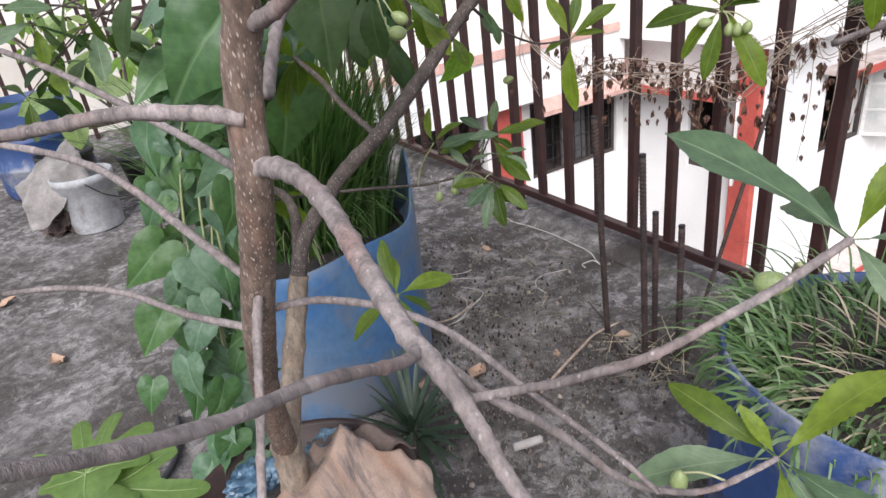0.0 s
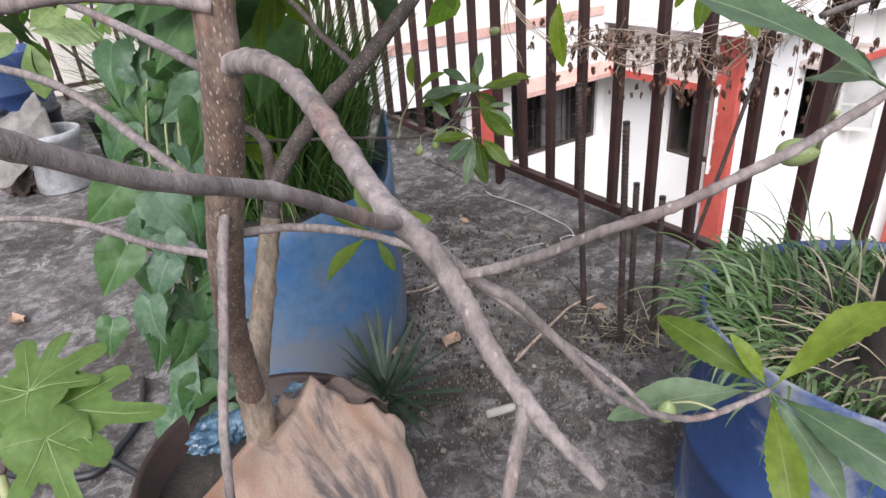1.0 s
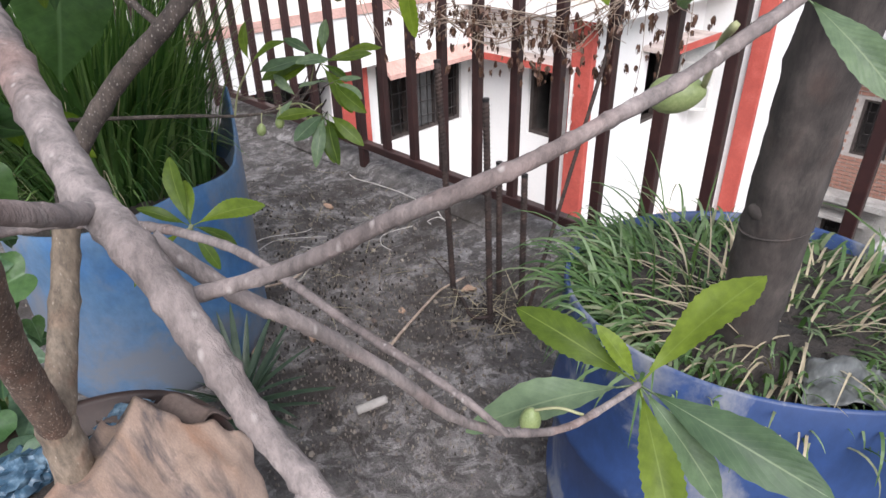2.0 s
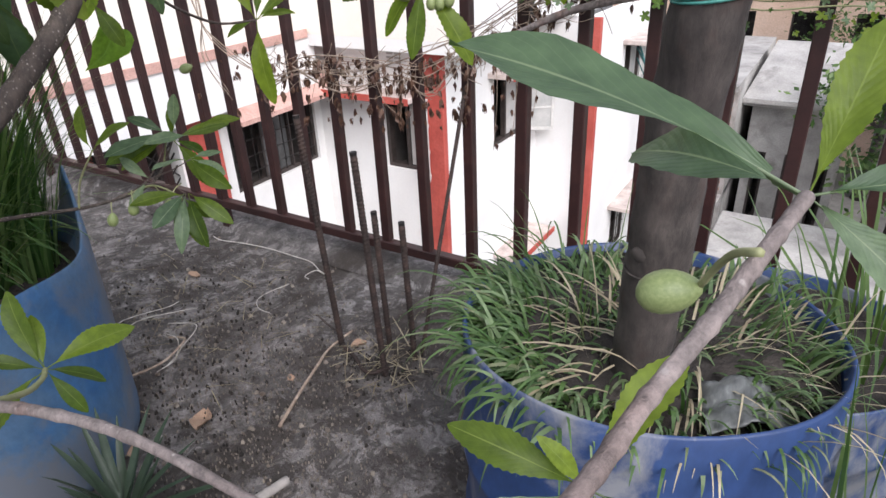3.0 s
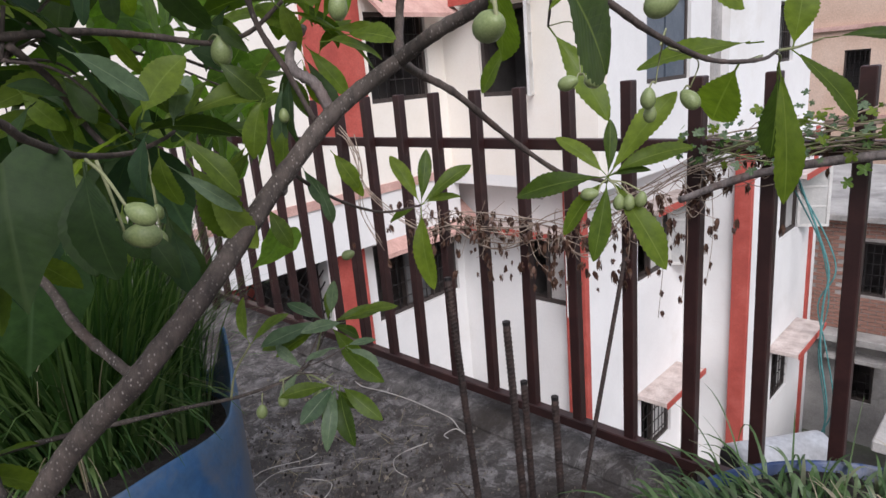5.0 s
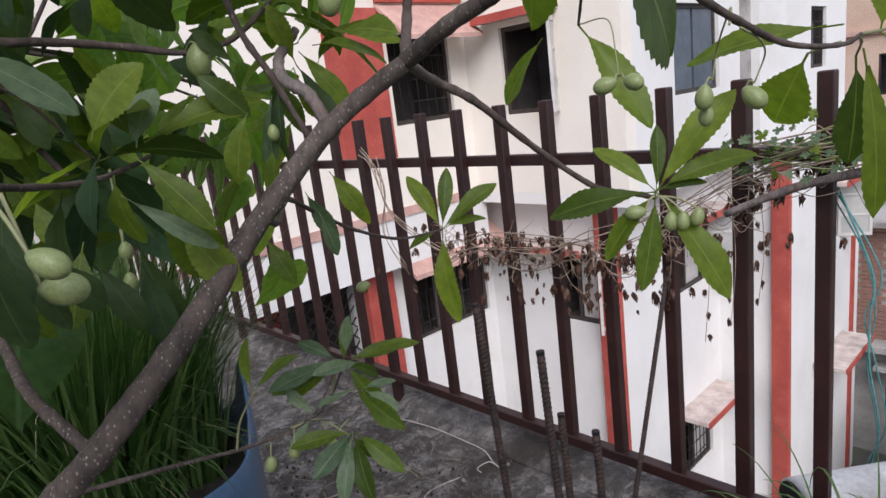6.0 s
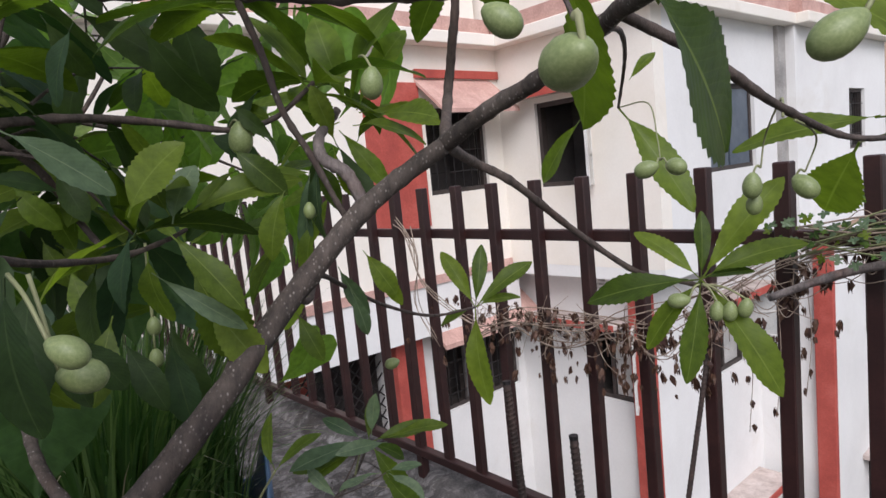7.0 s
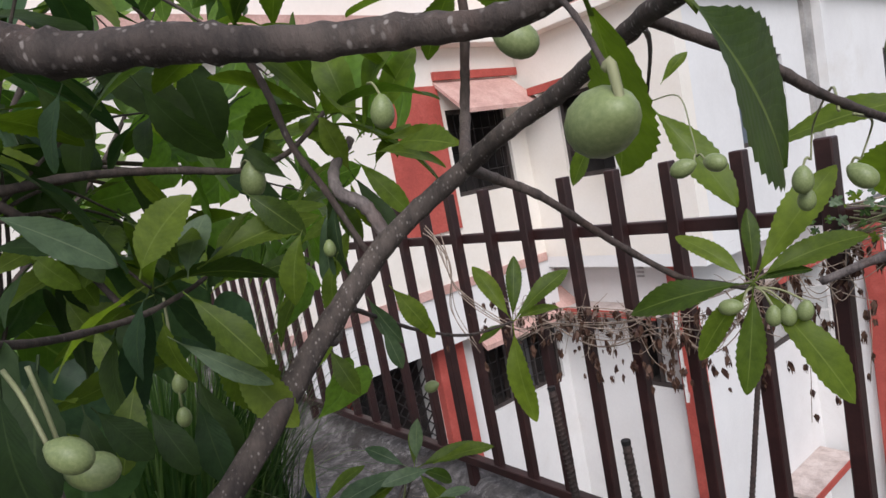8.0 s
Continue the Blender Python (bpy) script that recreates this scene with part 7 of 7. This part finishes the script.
gv = ribbons("weeds", tuft(70, 2.40, -0.72, 0.0, 0.2, 0.75, 0.35, 0.8, (0.8, 1.6), rg) + tuft(60, 2.28, -0.25, 0.3, 0.15, 0.4, 0.7, 1.6, (0.7, 1.4), rg), "weed", None, 0.008)
root(gv, "light green weeds growing beside the drums", "weeds", kind="stuff")

# ---- dead creeper along the railing ----
dead = thing("dead_creeper", (0.8, -0.03, 0.75), "dried brown creeper with shrivelled leaves tangled along the railing", "creeper")


def build_dead():
    rd = random.Random(17)
    lines = ([(0.03, -0.03, 1.03), (0.10, -0.035, 0.98), (0.18, -0.03, 0.82), (0.44, -0.04, 0.70), (0.62, -0.03, 0.755), (0.9, -0.035, 0.755), (1.07, -0.03, 0.75), (1.22, -0.04, 0.83), (1.36, -0.03, 0.93), (1.5, -0.03, 0.98), (1.75, -0.03, 1.0)],
             [(0.40, -0.03, 0.66), (0.6, -0.035, 0.72), (0.85, -0.04, 0.735), (1.0, -0.03, 0.79), (1.2, -0.035, 0.86), (1.4, -0.04, 0.95)],
             [(0.52, -0.035, 0.73), (0.77, -0.04, 0.67), (0.95, -0.03, 0.74), (1.1, -0.04, 0.70), (1.25, -0.03, 0.86)],
             [(0.09, -0.03, 1.02), (0.15, -0.03, 0.9), (0.12, -0.03, 0.75), (0.19, -0.03, 0.6)])
    for pts in lines:
        for _ in range(3):
            path = [Vector(q) + Vector((rd.uniform(-.02, .02), rd.uniform(-.02, .012), rd.uniform(-.022, .022))) for q in pts]
            stem("stem", path, 0.0022, 0.0012, "vinestem", dead, 5, 6, 0, 0)
    for _ in range(190):
        x = rd.uniform(0.4, 1.6)
        z = 0.74 + max(0, x - 1.0) * 0.45 + rd.uniform(-.05, .04)
        a = Vector((x, -0.035, z))
        b = a + Vector((rd.uniform(-.1, .1), rd.uniform(-.03, .02), rd.uniform(-.08, .05)))
        stem("tendril", [a, a.lerp(b, 0.5) + Vector((0, -0.01, rd.uniform(-.03, .03))), b], 0.0012, 0.0008, "vinestem", dead, 4, 4, 0, 0)
    me = []
    for k in range(4):
        r = random.Random(60 + k)
        bm = bmesh.new()
        for _ in range(5):
            b = Vector((r.uniform(-.15, .15), r.uniform(-.15, .15), 0))
            tw = r.uniform(0, 6)
            cr = lambda: r.uniform(0.45, 1.7)
            vs = [bm.verts.new(b + Vector((math.cos(tw + q * r.uniform(0.4, 1.8)) * w * cr(), math.sin(tw + q * r.uniform(0.4, 1.8)) * w * cr(), -z * r.uniform(0.8, 1.1)))) for z, w, q in ((0, 0.03, 0), (0, -0.03, 0), (0.35, 0.16, 0.5), (0.35, -0.13, 0.9), (0.7, 0.13, 1.2), (0.7, -0.12, 1.5), (1.0, 0.01, 2), (1.0, -0.02, 2.2))]
            for q in range(3):
                bm.faces.new((vs[2 * q], vs[2 * q + 1], vs[2 * q + 3], vs[2 * q + 2]))
        m = bpy.data.meshes.new("dry_leaf")
        bm.to_mesh(m)
        bm.free()
        m.materials.append(M["dry"])
        me.append(m)
    for _ in range(270):
        x = min(max(rd.gauss(0.98, 0.34), 0.05), 1.65)
        z = 0.75 + max(0, x - 1.05) * 0.45 + rd.uniform(-.05, .035)
        if rd.random() < 0.45:
            z -= rd.uniform(0.02, 0.15)
        s = rd.uniform(0.012, 0.04)
        share("dry_leaf", rd.choice(me), dead, Matrix.Translation((x, -0.035 + rd.uniform(-.02, .015), z)) @ Matrix.Rotation(rd.uniform(0, 6.28), 4, "Z") @ Matrix.Rotation(rd.uniform(-.5, .5), 4, "X") @ Matrix.Diagonal((s, s, s, 1)))
    for x, z0, z1 in ((1.21, 0.84, 0.66), (1.36, 0.92, 0.6), (1.42, 0.92, 0.66), (1.30, 0.88, 0.55), (0.98, 0.74, 0.6)):
        stem("tendril", [(x, -0.04, z0), (x + 0.01, -0.045, (z0 + z1) / 2), (x - 0.005, -0.04, z1)], 0.001, 0.0008, "vinestem", dead, 4, 5, 0, 0)
        for k in range(6):
            z = z0 + (z1 - z0) * (k + 0.6) / 6
            s = rd.uniform(0.018, 0.032)
            share("dry_leaf", rd.choice(me), dead, Matrix.Translation((x + rd.uniform(-.01, .01), -0.042, z)) @ Matrix.Rotation(rd.uniform(0, 6.28), 4, "Z") @ Matrix.Diagonal((s, s, s, 1)))


placed(dead, build_dead)

# green creeper and pale pole on the top rail
bm = bmesh.new()
tube(bm, [(1.36, -0.07, 0.87), (1.5, -0.06, 0.93), (1.64, -0.06, 0.965), (1.8, -0.06, 0.99), (2.0, -0.065, 1.0), (2.3, -0.06, 1.03)], 0.008, 0.011, 10, 6, 0.15, 0.1)
root(part("dry_branch", bm, "bark", None, "", True), "pale dry branch tied along the top rail", "branch")
green = thing("green_creeper", (1.8, -0.05, 1.05), "living creeper with small lobed green leaves on the top rail", "creeper")


def build_green():
    rd = random.Random(19)
    for k in range(16):
        path = [Vector((1.42 + 0.16 * i, -0.05 + rd.uniform(-.03, .03), 0.97 + 0.02 * k * (i / 7) + rd.uniform(-.03, .05))) for i in range(8)]
        stem("stem", path, 0.002, 0.0015, "vinestem" if k % 2 else "stalk", green, 5, 5, 0, 0)
    for _ in range(420):
        x = 1.34 + 1.2 * rd.random() ** 0.8
        b = Vector((x, -0.06 + rd.uniform(-.06, .04), 1.0 + (x - 1.4) * rd.uniform(-0.15, 0.28) + rd.uniform(-.03, .05)))
        d = Vector((rd.uniform(-1, 1), rd.uniform(-1, .3), rd.uniform(-.8, .5))).normalized()
        share("leaf", rd.choice(VINE_HANDS), green, leaf_pose(b, b + d * rd.uniform(0.012, 0.03), (rd.uniform(-.4, .4), -0.8, 0.7)))


placed(green, build_green)

# ---- floor litter ----
def dry_leaf(at, size, turn, seed, mat="dry"):
    bm = bmesh.new()
    r = random.Random(seed)
    n = 7
    rows = []
    for i in range(n + 1):
        v = i / n
        w = 0.32 * math.sin(math.pi * min(max(v, 0.03), 0.97)) ** 0.7
        rows.append([bm.verts.new((u * w, v - 0.5, 0.16 * abs(u) ** 2 + 0.09 * math.sin(5 * v + seed) + 0.05 * r.uniform(-1, 1) + 0.08)) for u in (-1, -0.5, 0, 0.5, 1)])
    for a, b in zip(rows, rows[1:]):
        for k in range(4):
            bm.faces.new((a[k], a[k + 1], b[k + 1], b[k]))
    ob = part("fallen_leaf", bm, mat, None, "", True)
    ob.matrix_basis = Matrix.Translation(at) @ Matrix.Rotation(turn, 4, "Z") @ Matrix.Diagonal((size, size, size, 1))
    return root(ob, "curled tan dry leaf fallen on the roof floor", "leaf", "fallen leaves")


for at, sz, turn, sd in (((0.865, -0.865, 0), 0.085, 0.6, 1), ((-0.2, -1.98, 0), 0.08, 2.0, 2), ((0.62, -0.95, 0), 0.06, 1.2, 3), ((-0.9, -2.15, 0), 0.08, 0.3, 4), ((1.02, -0.40, 0), 0.05, 2.6, 5), ((0.80, -1.02, 0), 0.05, 4.0, 6), ((0.2, -0.35, 0), 0.05, 5.0, 7), ((0.95, -0.62, 0), 0.035, 1.0, 8)):
    dry_leaf(at, sz, turn, sd, "tan")
bm = bmesh.new()
tube(bm, [(1.188, -0.978, 0.014), (1.20, -0.94, 0.015), (1.209, -0.902, 0.014)], 0.012, 0.011, 10, 3, 0.1)
root(part("chalk_stick", bm, "mortar", None, "", True), "short white stick lying on the floor", "stick")


def wire(name, pts, r, mat, label, cat):
    bm = bmesh.new()
    tube(bm, pts, r, r * 0.8, 6, 6)
    root(part(name, bm, mat, None, "", True), label, cat)


wire("dry_twig", [(1.06, -0.78, 0.006), (1.02, -0.66, 0.012), (0.99, -0.55, 0.02), (0.955, -0.46, 0.008), (0.962, -0.36, 0.012)], 0.005, "vinestem", "pale dry twig on the floor", "twig")
wire("dry_twig", [(0.52, -0.86, 0.005), (0.56, -0.76, 0.01), (0.56, -0.68, 0.03), (0.51, -0.64, 0.008), (0.46, -0.66, 0.006)], 0.004, "vinestem", "curled pale vine stem on the floor", "twig")
wire("string", [(0.001, -0.09, 0.006), (0.06, -0.10, 0.006), (0.149, -0.085, 0.008), (0.225, -0.07, 0.006), (0.331, -0.07, 0.012), (0.433, -0.065, 0.006), (0.526, -0.07, 0.006), (0.60, -0.105, 0.006), (0.64, -0.12, 0.008), (0.589, -0.112, 0.006), (0.582, -0.162, 0.006), (0.609, -0.172, 0.006)], 0.0022, "string", "loose pale string looped on the floor by the railing", "string")
wire("string", [(0.568, -0.23, 0.005), (0.547, -0.315, 0.008), (0.549, -0.367, 0.006), (0.60, -0.405, 0.01), (0.651, -0.404, 0.006)], 0.0018, "string", "short pale string on the floor", "string")
wire("string", [(0.392, -0.608, 0.006), (0.472, -0.573, 0.01), (0.524, -0.604, 0.02), (0.549, -0.684, 0.008), (0.58, -0.732, 0.006), (0.578, -0.79, 0.005)], 0.002, "string", "curled pale string beside the faded drum", "string")
wire("string", [(0.432, -0.65, 0.005), (0.50, -0.656, 0.012), (0.561, -0.706, 0.006), (0.582, -0.76, 0.006)], 0.0018, "string", "curled pale string beside the faded drum", "string")
wire("string", [(0.30, -0.80, 0.005), (0.247, -0.68, 0.01), (0.303, -0.546, 0.006), (0.305, -0.50, 0.005)], 0.002, "string", "pale string on the floor behind the drum", "string")
wire("string", [(0.34, -0.80, 0.005), (0.297, -0.66, 0.012), (0.361, -0.543, 0.006), (0.40, -0.50, 0.006)], 0.0018, "string", "pale string on the floor behind the drum", "string")
wire("string", [(1.228, -0.132, 0.005), (1.222, -0.18, 0.006), (1.219, -0.219, 0.005)], 0.002, "string", "short pale straw on the floor", "string")
wire("dry_twig", [(0.794, -0.335, 0.005), (0.88, -0.371, 0.01), (0.934, -0.384, 0.006)], 0.003, "twig", "thin dark twig on the floor", "twig")
wire("rusty_rod", [(0.98, -0.43, 0.01), (1.05, -0.46, 0.012), (1.13, -0.50, 0.01), (1.18, -0.46, 0.02)], 0.007, "rust", "bent rusty rod on the floor at the bars' feet", "rod")
wire("hose", [(0.55, -2.1, 0.012), (0.70, -1.95, 0.012), (0.76, -1.85, 0.012), (0.70, -1.78, 0.012), (0.62, -1.72, 0.012), (0.45, -1.68, 0.012)], 0.012, "black", "black rubber hose on the floor beside the pot", "hose")
wire("hose", [(0.60, -2.0, 0.012), (0.72, -1.84, 0.03), (0.86, -1.75, 0.012), (0.95, -1.72, 0.012)], 0.009, "black", "thin black hose beside the pot", "hose")


def scatter(name, count, spots, size, material, label, cat, seed, flat=0.35):
    """Small clods or flakes strewn over the floor, one mesh."""
    r = random.Random(seed)
    verts, faces = [], []
    for _ in range(count):
        x, y, sx, sy = r.choice(spots)
        c = Vector((r.gauss(x, sx), r.gauss(y, sy), 0))
        if c.y > -0.06 or c.x > 3 or c.x < -3.8:
            continue
        s = size * r.uniform(0.35, 1.0) ** 2 + 0.0012
        i = len(verts)
        a0 = r.uniform(0, 6)
        k = 5
        for q in range(k):
            a = a0 + q * 6.283 / k
            w = s * r.uniform(0.6, 1.2)
            verts.append(c + Vector((math.cos(a) * w, math.sin(a) * w, -0.001)))
        for q in range(k):
            a = a0 + q * 6.283 / k
            w = s * r.uniform(0.3, 0.7)
            verts.append(c + Vector((math.cos(a) * w, math.sin(a) * w, s * flat * r.uniform(0.6, 1.6) + 0.004)))
        for q in range(k):
            q2 = (q + 1) % k
            faces.append((i + q, i + q2, i + k + q2, i + k + q))
        faces.append(tuple(i + k + q for q in range(k)))
    me = bpy.data.meshes.new(name)
    me.from_pydata(verts, [], faces)
    me.materials.append(M[material])
    root(new(name, me), label, cat, kind="stuff")


AREA = [(0.6, -0.55, 0.45, 0.25), (0.95, -0.75, 0.3, 0.25), (0.3, -0.6, 0.4, 0.3), (1.3, -0.7, 0.25, 0.3), (1.1, -1.0, 0.3, 0.25), (-0.3, -1.9, 0.9, 0.4), (0.5, -0.8, 1.0, 0.6)]
scatter("grit", 5200, AREA, 0.0017, "litter", "loose grit and crumbs of earth on the roof floor", "grit", 31, 0.7)
scatter("leaf_litter", 420, AREA[:5] + [(0.35, -0.45, 0.3, 0.2)], 0.009, "litter", "crumbled dry leaf litter on the roof floor", "litter", 32, 0.25)
scatter("soil_clods", 700, [(0.75, -0.78, 0.12, 0.12), (0.95, -1.0, 0.10, 0.12), (1.15, -0.45, 0.07, 0.05), (0.5, -0.6, 0.25, 0.18), (0.25, -0.45, 0.25, 0.15), (0.9, -0.7, 0.2, 0.15)], 0.005, "soil", "dark moist crumbs of soil spilled on the roof floor", "soil", 33, 0.6)
rl = random.Random(41)
root(ribbons("dry_stems", [((rl.gauss(0.35, 0.25), min(rl.gauss(-0.5, 0.2), -0.1), 0.008), (rl.uniform(-1, 1), rl.uniform(-1, 1), 0.05), rl.uniform(0.04, 0.14), 0.02, rl.uniform(0.4, 0.9)) for _ in range(80)] + [((rl.gauss(1.15, 0.08), rl.gauss(-0.42, 0.06), 0.01), (rl.uniform(-1, 1), rl.uniform(-1, 1), 0.1), rl.uniform(0.04, 0.12), 0.05, rl.uniform(0.5, 1.0)) for _ in range(70)], "hay", None, 0.003), "thin dry stems strewn over the roof floor", "stems", kind="stuff")

# ---- teal cables hanging down the gap beside the white building ----
for k, (dx, dy, r) in enumerate(((0.0, 0.0, 0.022), (0.09, 0.05, 0.016), (-0.06, 0.1, 0.014))):
    cable = [(-1.22, 10.5 + dy, -0.9 - 0.2 * k), (-0.75 + dx, 10.5 + dy, -2.1), (-0.58 + dx, 10.5 + dy, -2.7), (-0.63 - dx, 10.5 + dy, -3.33), (-0.61 + dx, 10.5 + dy, -4.22), (-0.44 + dx, 10.5 + dy, -5.3), (-0.52 - dx, 10.5 + dy, -6.2), (-0.55, 10.5 + dy, GROUND)]
    wire("hanging_cable", cable, r, "netting", "teal cable hanging from the wall to the ground", "cable")

# ---- beyond: brick house, hut, far block, trees ----
def brick_house():
    bh = thing("brick_house", (-1.0, 13.0, GROUND), "unplastered old brick house over a concrete ground floor", "building")
    X0b, X1b, yb, zt = -2.6, 0.35, 13.0, -2.3

    def go():
        wins = [(-0.75, -0.1, -3.9, -2.75), (-2.2, -1.5, -3.9, -2.75)]
        lows = [(-0.85, -0.15, -6.3, -5.4), (-2.2, -1.4, -6.6, -5.3)]
        wall_y(bh, yb + 0.012, X0b, X1b, -4.7, zt, wins, "mortar", 0.25)
        wall_y(bh, yb, X0b, X1b, GROUND, -4.85, lows, "concrete", 0.25)
        slab("floor_slab", (X0b - 0.2, yb - 0.45, -4.85), (X1b, yb + 6, -4.7), "concrete", bh, 0.01)
        slab("floor_slab", (X0b - 0.2, yb - 0.3, zt), (X1b, yb + 6, zt + 0.13), "concrete", bh, 0.01)
        wall_x(bh, X1b, yb + 0.3, yb + 6, GROUND, zt, [], "concrete")
        wall_x(bh, X0b + 0.2, yb + 0.3, yb + 6, GROUND, zt, [], "concrete")
        for w in wins:
            window(bh, (w[0], yb, w[2]), (1, 0, 0), (0, -1, 0), w[1] - w[0], w[3] - w[2], "a black grille")
        for w in lows:
            window(bh, (w[0], yb, w[2]), (1, 0, 0), (0, -1, 0), w[1] - w[0], w[3] - w[2], "a black grille")
        slab("sunshade", (-1.0, yb - 0.4, -5.25), (0.1, yb - 0.001, -5.17), "concrete", bh)
        # bricks, the first bays one by one, the rest joined
        one = bmesh.new()
        box(one, (-0.118, 0, -0.034), (0.118, 0.016, 0.034), 0.004)
        me = bpy.data.meshes.new("brick")
        one.to_mesh(me)
        one.free()
        me.materials.append(M["brick"])
        rest = bmesh.new()
        rb = random.Random(51)
        count = 0
        for j in range(28):
            z = -4.7 + 0.045 + j * 0.084
            for i in range(40):
                x = X0b + 0.13 + i * 0.25 + (0.125 if j % 2 else 0)
                if x > X1b - 0.15 or z > zt - 0.04 or any(w[0] - 0.12 < x < w[1] + 0.12 and w[2] - 0.04 < z < w[3] + 0.04 for w in wins):
                    continue
                y = yb - 0.003 - rb.uniform(0, 0.008)
                if count < 300:
                    share("brick", me, bh, Matrix.Translation((x, y, z)) @ Matrix.Rotation(rb.uniform(-.01, .01), 4, "Y"))
                    count += 1
                else:
                    box(rest, (x - 0.118, y, z - 0.034), (x + 0.118, y + 0.016, z + 0.034))
        ob = part("brickwork", rest, "brick", bh)
        ob["kind"] = "stuff"
    placed(bh, go)


brick_house()


def far_block(name, lo, hi, mat, label, floors, cols, shade=True):
    """A plain far house: walls with real openings, windows, floor bands and a parapet."""
    fb = thing(name, ((lo[0] + hi[0]) / 2, (lo[1] + hi[1]) / 2, lo[2]), label, "building")

    def go():
        fh, fw = (hi[2] - lo[2]) / floors, (hi[0] - lo[0]) / cols
        holes = [(lo[0] + fw * (c + 0.3), lo[0] + fw * (c + 0.7), lo[2] + fh * (f + 0.3), lo[2] + fh * (f + 0.75)) for f in range(floors) for c in range(cols)]
        wall_y(fb, lo[1], lo[0], hi[0], lo[2], hi[2], holes, mat, 0.25)
        wall_x(fb, hi[0], lo[1] + 0.26, hi[1], lo[2], hi[2], [], mat)
        wall_x(fb, lo[0] + 0.22, lo[1] + 0.26, hi[1], lo[2], hi[2], [], mat)
        slab("roof", (lo[0] - 0.3, lo[1] - 0.3, hi[2]), (hi[0] + 0.3, hi[1], hi[2] + 0.18), "concrete", fb, 0.02)
        for f in range(1, floors):
            slab("floor_band", (lo[0] - 0.1, lo[1] - 0.12, lo[2] + fh * f - 0.08), (hi[0] + 0.1, lo[1] - 0.001, lo[2] + fh * f + 0.06), "pink" if mat == "peach" else "concrete", fb)
        for h in holes:
            window(fb, (h[0], lo[1], h[2]), (1, 0, 0), (0, -1, 0), h[1] - h[0], h[3] - h[2], "a black grille")
    placed(fb, go)


far_block("peach_house", (-6.0, 24.0, GROUND), (3.5, 32.0, 4.5), "peach", "peach painted house with grey floor bands far behind", 4, 5)
far_block("grey_hut", (0.55, 14.2, GROUND), (2.5, 18.0, -2.85), "concrete", "small grey rendered house with a pitched roof", 1, 3)
far_block("pale_house", (5.5, 20.0, GROUND), (15.0, 28.0, -1.5), "farwall", "pale washed house beyond the huts", 2, 5)
far_block("low_house", (0.9, 8.6, GROUND), (3.2, 11.5, -4.6), "concrete", "low grey rendered house close to the brick house", 1, 4)
bm = bmesh.new()
vs = [bm.verts.new(q) for q in ((0.35, 13.8, -2.66), (2.7, 13.8, -2.66), (2.3, 16.6, -1.85), (0.6, 16.6, -1.85), (0.35, 18.3, -2.66), (2.7, 18.3, -2.66), (0.35, 13.8, -2.76), (2.7, 13.8, -2.76))]
for f in ((0, 1, 2, 3), (3, 2, 5, 4), (0, 3, 4), (1, 5, 2), (6, 7, 1, 0)):
    bm.faces.new([vs[i] for i in f])
hr = part("hut_roof", bm, "concrete", None)
root(hr, "grey sheet pitched roof over the small rendered house", "roof")


def tree_far(at, height, spread, seed, label):
    """A tapered trunk with limbs and a loose crown of many small leaf clumps."""
    t = thing("tree", at, label, "tree")
    r = random.Random(seed)

    def go():
        base = Vector(at)
        top = base + Vector((r.uniform(-.4, .4), r.uniform(-.4, .4), height * 0.8))
        stem("trunk", [base, base.lerp(top, 0.4) + Vector((r.uniform(-.2, .2), r.uniform(-.2, .2), 0)), top], 0.22, 0.07, "barkold", t, 10, 5)
        ends = []
        for k in range(9):
            a = base.lerp(top, r.uniform(0.45, 0.95))
            ang = 2.4 * k
            e = a + Vector((math.cos(ang) * spread * r.uniform(0.4, 0.9), math.sin(ang) * spread * r.uniform(0.4, 0.9), height * r.uniform(0.08, 0.25)))
            stem("limb", [a, a.lerp(e, 0.5) + Vector((0, 0, 0.15)), e], 0.07, 0.02, "barkold", t, 7, 4)
            ends.append(e)
        verts, faces = [], []
        for e in ends + [top]:
            for _ in range(420):
                q = e + Vector((r.gauss(0, 0.42), r.gauss(0, 0.42), r.gauss(0, 0.3))) * spread * 0.6
                d = Vector((r.uniform(-1, 1), r.uniform(-1, 1), r.uniform(-1, .3))).normalized() * r.uniform(0.12, 0.24)
                s = d.cross(Vector((r.uniform(-1, 1), r.uniform(-1, 1), 1))).normalized() * d.length * 0.25
                i = len(verts)
                verts += [q, q + d * 0.5 + s, q + d, q + d * 0.5 - s]
                faces.append((i, i + 1, i + 2, i + 3))
        me = bpy.data.meshes.new("crown")
        me.from_pydata(verts, [], faces)
        me.materials.append(M["grass"])
        cr = new("crown", me)
        cr.parent = t
    placed(t, go)


tree_far((3.6, 13.5, GROUND), 7.0, 1.5, 61, "dark leafy tree between the houses")
tree_far((4.6, 11.0, GROUND), 7.5, 1.7, 62, "tall leafy tree behind the low house")
tree_far((3.4, 21.0, GROUND), 8.5, 2.6, 63, "broad leafy tree far behind the hut")
tree_far((9.0, 25.0, GROUND), 9.5, 3.4, 64, "broad leafy tree among far houses")
